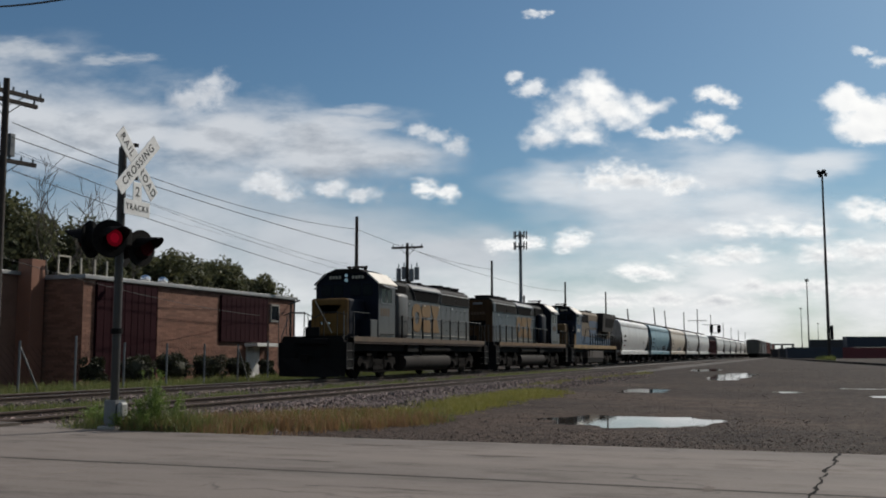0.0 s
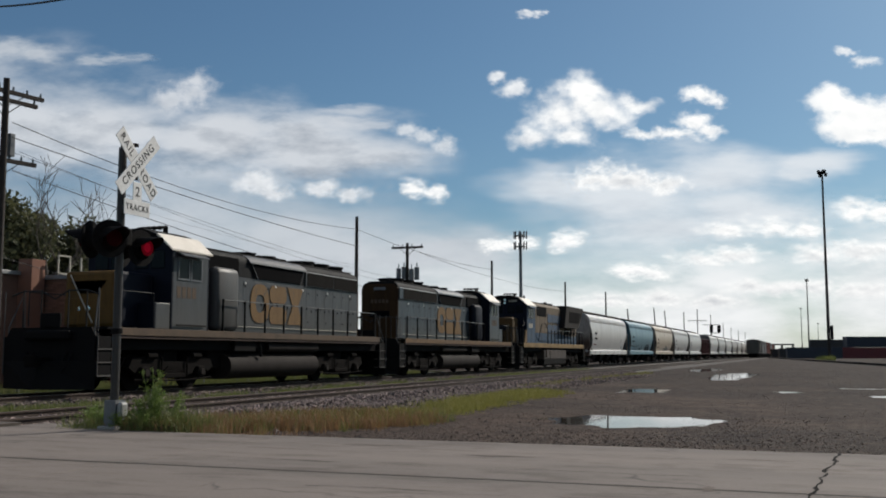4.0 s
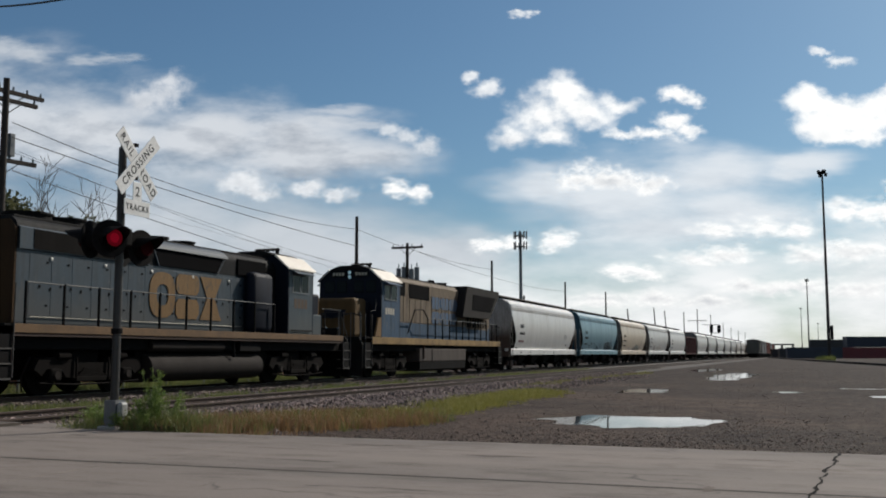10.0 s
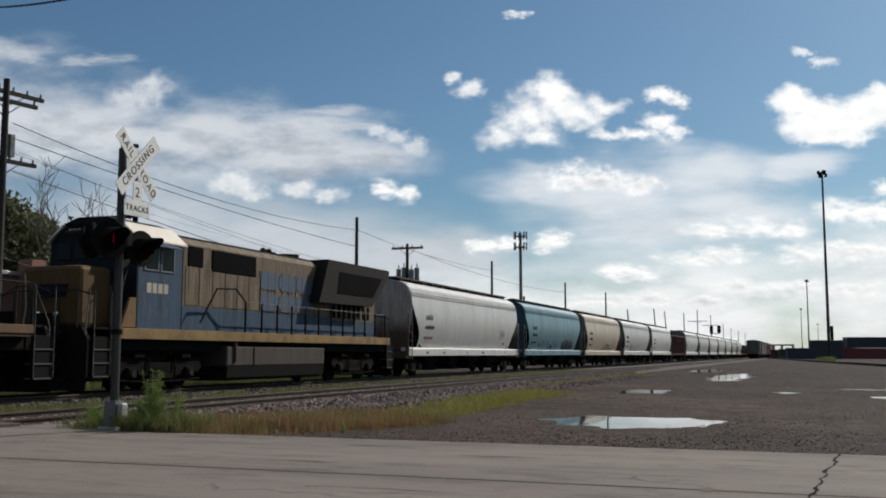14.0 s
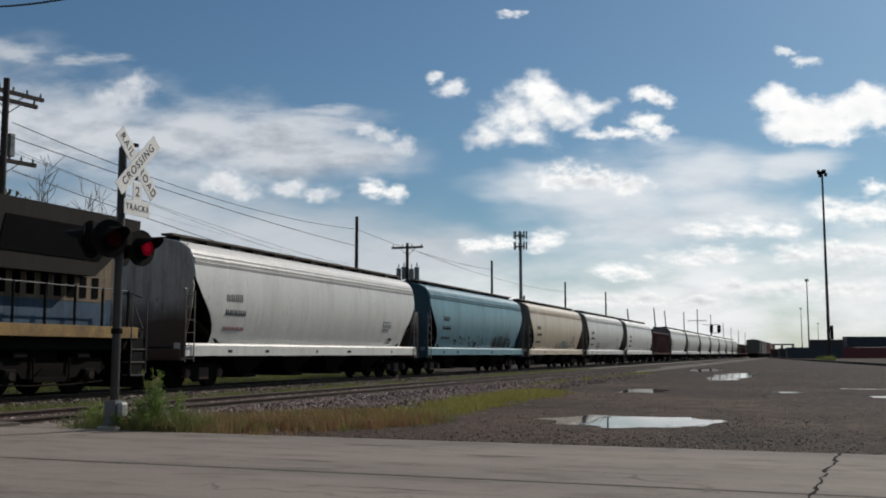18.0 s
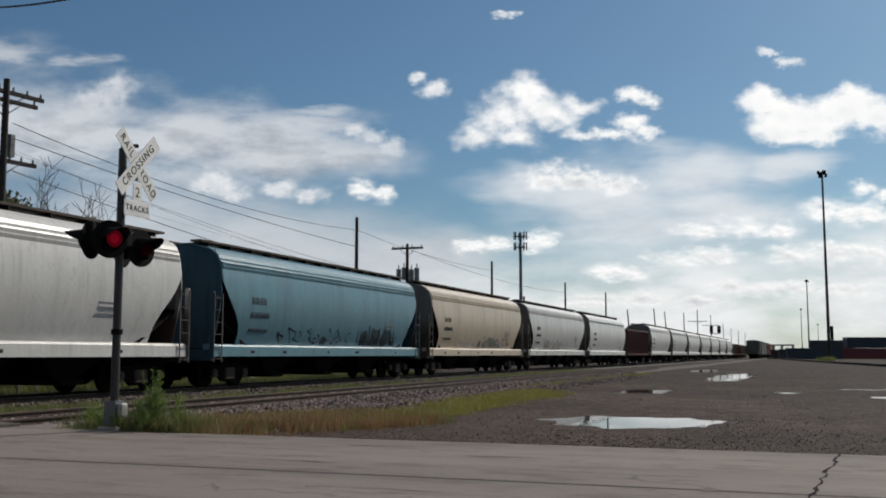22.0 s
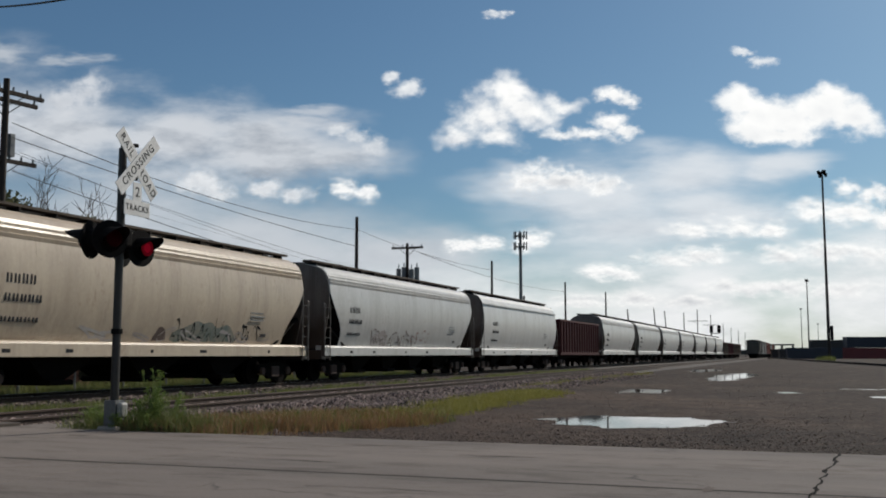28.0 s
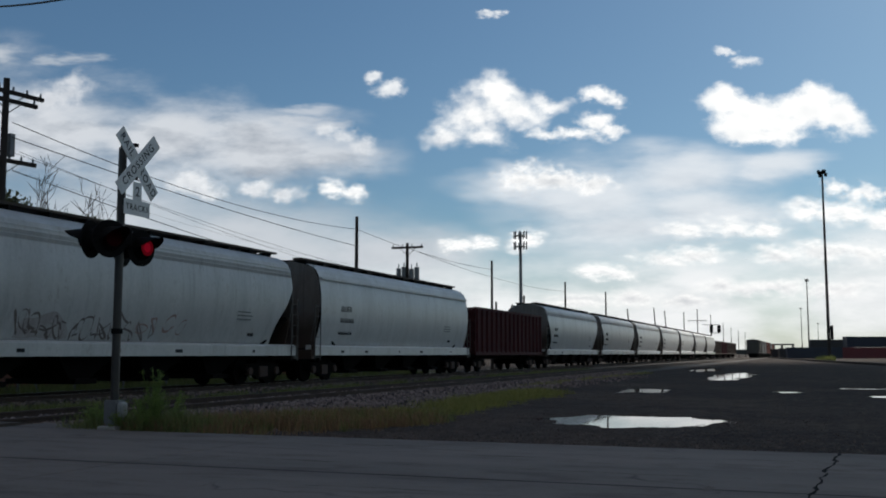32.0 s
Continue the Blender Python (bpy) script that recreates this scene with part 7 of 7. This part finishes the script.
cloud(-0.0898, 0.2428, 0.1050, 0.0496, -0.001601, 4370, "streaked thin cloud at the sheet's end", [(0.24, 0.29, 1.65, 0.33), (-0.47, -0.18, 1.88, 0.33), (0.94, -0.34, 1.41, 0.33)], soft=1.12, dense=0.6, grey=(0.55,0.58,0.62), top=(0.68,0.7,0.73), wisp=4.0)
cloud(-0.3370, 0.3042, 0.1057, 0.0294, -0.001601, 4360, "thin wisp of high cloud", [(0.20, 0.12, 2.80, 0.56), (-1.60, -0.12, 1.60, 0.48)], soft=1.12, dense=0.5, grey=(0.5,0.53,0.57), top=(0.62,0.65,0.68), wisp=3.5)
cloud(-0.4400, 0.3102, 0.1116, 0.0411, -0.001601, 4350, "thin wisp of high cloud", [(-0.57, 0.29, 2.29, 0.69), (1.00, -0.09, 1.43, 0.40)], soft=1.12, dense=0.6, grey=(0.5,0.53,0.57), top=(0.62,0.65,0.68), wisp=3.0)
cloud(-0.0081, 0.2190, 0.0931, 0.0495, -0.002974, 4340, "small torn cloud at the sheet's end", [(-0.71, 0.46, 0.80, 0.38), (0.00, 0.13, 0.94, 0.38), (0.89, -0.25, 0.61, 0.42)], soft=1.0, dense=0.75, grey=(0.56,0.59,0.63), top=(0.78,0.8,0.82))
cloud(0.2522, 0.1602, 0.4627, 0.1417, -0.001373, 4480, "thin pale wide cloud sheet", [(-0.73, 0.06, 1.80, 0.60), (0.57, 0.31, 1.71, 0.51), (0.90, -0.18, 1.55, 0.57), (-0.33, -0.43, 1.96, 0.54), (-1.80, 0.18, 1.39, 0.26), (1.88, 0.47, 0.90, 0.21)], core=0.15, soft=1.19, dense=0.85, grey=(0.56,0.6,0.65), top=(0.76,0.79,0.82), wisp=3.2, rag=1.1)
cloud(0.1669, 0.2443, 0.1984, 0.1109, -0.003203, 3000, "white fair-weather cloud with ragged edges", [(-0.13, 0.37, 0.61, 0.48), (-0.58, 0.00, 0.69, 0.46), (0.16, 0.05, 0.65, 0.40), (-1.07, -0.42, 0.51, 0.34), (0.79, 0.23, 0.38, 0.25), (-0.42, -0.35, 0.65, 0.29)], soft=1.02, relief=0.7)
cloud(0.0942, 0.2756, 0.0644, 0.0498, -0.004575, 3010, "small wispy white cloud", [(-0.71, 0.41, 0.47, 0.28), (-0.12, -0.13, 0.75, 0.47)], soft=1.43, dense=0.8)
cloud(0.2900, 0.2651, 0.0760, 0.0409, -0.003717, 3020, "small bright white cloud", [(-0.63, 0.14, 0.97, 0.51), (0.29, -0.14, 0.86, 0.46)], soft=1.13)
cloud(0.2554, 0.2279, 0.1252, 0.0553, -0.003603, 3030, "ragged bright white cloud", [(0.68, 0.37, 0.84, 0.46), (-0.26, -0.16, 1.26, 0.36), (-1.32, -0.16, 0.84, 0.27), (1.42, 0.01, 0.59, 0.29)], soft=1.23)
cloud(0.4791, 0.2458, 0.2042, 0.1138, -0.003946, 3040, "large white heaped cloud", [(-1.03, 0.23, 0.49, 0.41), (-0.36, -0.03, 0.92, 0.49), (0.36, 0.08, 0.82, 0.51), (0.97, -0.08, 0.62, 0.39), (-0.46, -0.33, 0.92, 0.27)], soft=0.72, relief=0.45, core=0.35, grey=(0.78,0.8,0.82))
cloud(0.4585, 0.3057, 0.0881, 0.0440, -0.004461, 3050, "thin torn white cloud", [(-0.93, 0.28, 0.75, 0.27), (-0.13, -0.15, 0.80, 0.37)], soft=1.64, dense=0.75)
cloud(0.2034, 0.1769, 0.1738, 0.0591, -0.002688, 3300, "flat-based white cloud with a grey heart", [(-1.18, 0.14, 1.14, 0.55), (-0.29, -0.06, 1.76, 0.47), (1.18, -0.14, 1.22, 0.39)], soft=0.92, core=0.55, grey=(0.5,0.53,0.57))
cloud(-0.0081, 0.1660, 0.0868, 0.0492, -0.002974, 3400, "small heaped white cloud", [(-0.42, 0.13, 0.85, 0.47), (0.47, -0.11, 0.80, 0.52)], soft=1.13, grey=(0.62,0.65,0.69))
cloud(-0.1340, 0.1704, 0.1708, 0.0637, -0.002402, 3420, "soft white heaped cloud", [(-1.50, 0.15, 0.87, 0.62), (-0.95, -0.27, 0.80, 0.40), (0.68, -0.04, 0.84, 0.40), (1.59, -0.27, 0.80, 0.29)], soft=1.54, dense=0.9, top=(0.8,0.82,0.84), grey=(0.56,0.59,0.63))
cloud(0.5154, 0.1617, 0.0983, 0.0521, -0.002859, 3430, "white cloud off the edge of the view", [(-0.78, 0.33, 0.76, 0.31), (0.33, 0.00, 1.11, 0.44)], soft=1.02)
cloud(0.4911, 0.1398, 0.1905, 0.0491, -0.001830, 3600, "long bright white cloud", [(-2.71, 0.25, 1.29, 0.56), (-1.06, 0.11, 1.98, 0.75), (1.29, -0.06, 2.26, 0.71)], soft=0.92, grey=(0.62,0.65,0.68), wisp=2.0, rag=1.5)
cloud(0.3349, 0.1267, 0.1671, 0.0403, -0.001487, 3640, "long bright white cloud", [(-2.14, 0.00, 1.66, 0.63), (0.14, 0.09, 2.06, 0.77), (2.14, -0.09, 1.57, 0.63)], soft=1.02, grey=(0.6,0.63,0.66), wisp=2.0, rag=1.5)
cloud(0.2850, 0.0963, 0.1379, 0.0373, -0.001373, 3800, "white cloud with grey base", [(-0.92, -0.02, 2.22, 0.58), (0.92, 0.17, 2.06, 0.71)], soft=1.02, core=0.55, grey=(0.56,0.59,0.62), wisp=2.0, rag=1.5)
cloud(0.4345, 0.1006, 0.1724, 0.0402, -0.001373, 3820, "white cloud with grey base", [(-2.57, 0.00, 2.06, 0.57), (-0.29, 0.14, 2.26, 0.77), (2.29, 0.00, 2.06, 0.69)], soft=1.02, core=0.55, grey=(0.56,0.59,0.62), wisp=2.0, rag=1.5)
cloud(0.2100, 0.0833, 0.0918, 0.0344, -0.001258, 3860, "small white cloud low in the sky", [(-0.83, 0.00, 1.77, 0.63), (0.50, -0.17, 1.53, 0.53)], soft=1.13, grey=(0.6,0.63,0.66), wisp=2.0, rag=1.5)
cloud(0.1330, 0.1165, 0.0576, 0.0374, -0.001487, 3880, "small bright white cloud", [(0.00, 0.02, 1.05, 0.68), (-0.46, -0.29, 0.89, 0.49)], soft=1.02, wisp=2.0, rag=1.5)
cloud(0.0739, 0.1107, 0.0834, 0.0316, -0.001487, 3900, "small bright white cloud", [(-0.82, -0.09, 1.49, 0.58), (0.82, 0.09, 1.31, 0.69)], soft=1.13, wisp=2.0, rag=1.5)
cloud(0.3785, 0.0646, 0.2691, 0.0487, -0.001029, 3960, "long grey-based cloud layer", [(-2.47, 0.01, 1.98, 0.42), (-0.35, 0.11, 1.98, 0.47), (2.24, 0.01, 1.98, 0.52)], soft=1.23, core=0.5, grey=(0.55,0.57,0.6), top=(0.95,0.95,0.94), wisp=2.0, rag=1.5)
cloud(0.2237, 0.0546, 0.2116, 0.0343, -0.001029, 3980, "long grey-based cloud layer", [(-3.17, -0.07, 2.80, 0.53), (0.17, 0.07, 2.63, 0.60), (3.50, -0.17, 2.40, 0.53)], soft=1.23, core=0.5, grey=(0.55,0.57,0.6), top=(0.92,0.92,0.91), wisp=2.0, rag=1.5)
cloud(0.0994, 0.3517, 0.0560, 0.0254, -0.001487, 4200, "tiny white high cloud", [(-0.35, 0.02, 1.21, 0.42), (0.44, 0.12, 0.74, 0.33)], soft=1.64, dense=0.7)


def wide_cloud(az, el, wide, high, seed):
    """Broken cloud over the rest of the sky, out of view: the same weather all round."""
    a, e = radians(az), radians(el)
    d = Vector((math.sin(a) * math.cos(e), math.cos(a) * math.cos(e), math.sin(e)))
    c = d * 5000
    V = [(-wide / 2, -high / 2, 0), (wide / 2, -high / 2, 0), (wide / 2, high / 2, 0), (-wide / 2, high / 2, 0)]
    ob = raw("backdrop_cloud", V, [(0, 1, 2, 3)], cloud_mat(seed, ((-.7, 0, .7, .6), (.2, .2, .9, .6), (.9, -.2, .6, .5)), wide / high, .7, .95, (.60, .63, .67), (.95, .95, .94), 2.0, 1.5, 1.6, .6, 1.0))
    tagged(ob, "broad broken white cloud", "cloud", "clouds", "structure")
    n = -d
    x = Vector((0, 0, 1)).cross(n).normalized()
    m = Matrix((x, n.cross(x), n)).transposed().to_4x4()
    m.translation = c
    ob.matrix_basis = m


for _k, (_az, _el) in enumerate(((70, 22), (115, 30), (160, 20), (200, 35), (245, 22), (285, 32), (120, 62), (230, 65))):
    wide_cloud(_az, _el, 3600, 2200, 60 + _k)


def shade_cloud():
    """The cloud whose shadow comes over the crossing at the end: high up towards the sun, out of view."""
    c = SUN_DIR * (900.0 / SUN_DIR.z)
    W, H = 420.0, 600.0
    n = 40
    V = [(-W + 2 * W * i / n, -H + 2 * H * j / n, 25 * noise.noise((i * .3, j * .3, 5))) for j in range(n + 1) for i in range(n + 1)]
    Fc = [(j * (n + 1) + i, j * (n + 1) + i + 1, (j + 1) * (n + 1) + i + 1, (j + 1) * (n + 1) + i) for j in range(n) for i in range(n)]
    ob = raw("backdrop_cloud", V, Fc, SHADE_VAPOUR, smooth=True)
    tagged(ob, "thick grey cloud drifting in front of the sun", "cloud", "clouds", "structure")
    DRIFT_SHADE.append((ob, c, Vector((-.75, .66, 0))))


def shade_mat():
    m, t, n, l, b = nodes_of("thick_cloud")
    co = n.new("ShaderNodeTexCoord").outputs["Generated"]
    sp = n.new("ShaderNodeSeparateXYZ")
    l.new(co, sp.inputs["Vector"])
    w = math_node(t, "ADD", sp.outputs["X"], math_node(t, "MULTIPLY", math_node(t, "SUBTRACT", noise_node(t, co, 9.0), .5), .015))
    b.inputs["Base Color"].default_value = (.9, .9, .9, 1)
    tr = n.new("ShaderNodeBsdfTransparent")
    ms = n.new("ShaderNodeMixShader")
    l.new(ramp(t, w, .0, .06), ms.inputs["Fac"])
    l.new(tr.outputs["BSDF"], ms.inputs[1])
    l.new(b.outputs["BSDF"], ms.inputs[2])
    l.new(ms.outputs["Shader"], n["Material Output"].inputs["Surface"])
    return m


DRIFT_SHADE = []
SHADE_VAPOUR = shade_mat()
shade_cloud()


# ---- what moves ----
def gone(t):
    for (a, p), (b, q) in zip(GONE, GONE[1:]):
        if t <= b:
            k = (t - a) / (b - a)
            i = GONE.index((a, p))
            m0 = (q - GONE[max(0, i - 1)][1]) / (b - GONE[max(0, i - 1)][0]) if i else (q - p) / (b - a)
            j = min(i + 2, len(GONE) - 1)
            m1 = (GONE[j][1] - p) / (GONE[j][0] - a)
            h = b - a
            return p * (2 * k ** 3 - 3 * k * k + 1) + m0 * h * (k ** 3 - 2 * k * k + k) + q * (3 * k * k - 2 * k ** 3) + m1 * h * (k ** 3 - k * k)
    return GONE[-1][1]


def motions():
    for v, y in ROLLING:
        walk(v, [(t, pose(TRACK_FAR, y - s, 0)) for t, s in GONE])
    ticks = [i * 4 / 30 for i in range(240)] + [32.0]
    for w, place, r in AXLES:
        walk(w, [(t, Matrix.Translation(place) @ Matrix.Rotation(gone(t) / r, 4, "X")) for t in ticks])
    for ob, m, d in DRIFT:
        walk(ob, [(0, m), (32, Matrix.Translation(d * 32) @ m)])
    for ob, c, d in DRIFT_SHADE:
        turn = Matrix.Rotation(math.atan2(-d.y, -d.x), 4, "Z")
        walk(ob, [(t, Matrix.Translation(c + d * (SHADE_EDGE + 24.0 * (t - 28.8) + 17 - 420.0)) @ turn) for t in (0, 32)])
    # the flashing lamps: the reflector flips its lit face out and in again
    for ob, phase in FLASH:
        at0 = Matrix.Translation((.135, 0, 0))
        rows, angle = [(0.0, 0 if phase < .5 else 180)], 0 if phase < .5 else 180
        k = 0
        t = phase - .27
        while t < 31.8:
            for ts, target in ((t, 360 * (k + 1)), (t + .54, 360 * (k + 1) + 180)):
                if ts > .05 and ts < 31.88:
                    a0 = rows[-1][1]
                    if target > a0:
                        rows.append((round(ts, 3), a0))
                        rows.append((round(ts + .034, 3), a0 + 60))
                        rows.append((round(ts + .067, 3), a0 + 120))
                        rows.append((round(ts + .1, 3), a0 + 180))
            t += 1.079
            k += 1
        rows.append((32.0, rows[-1][1]))
        walk(ob, [(ts, at0 @ Matrix.Rotation(radians(a), 4, "Z")) for ts, a in rows])


SHADE_EDGE = 20.0
motions()
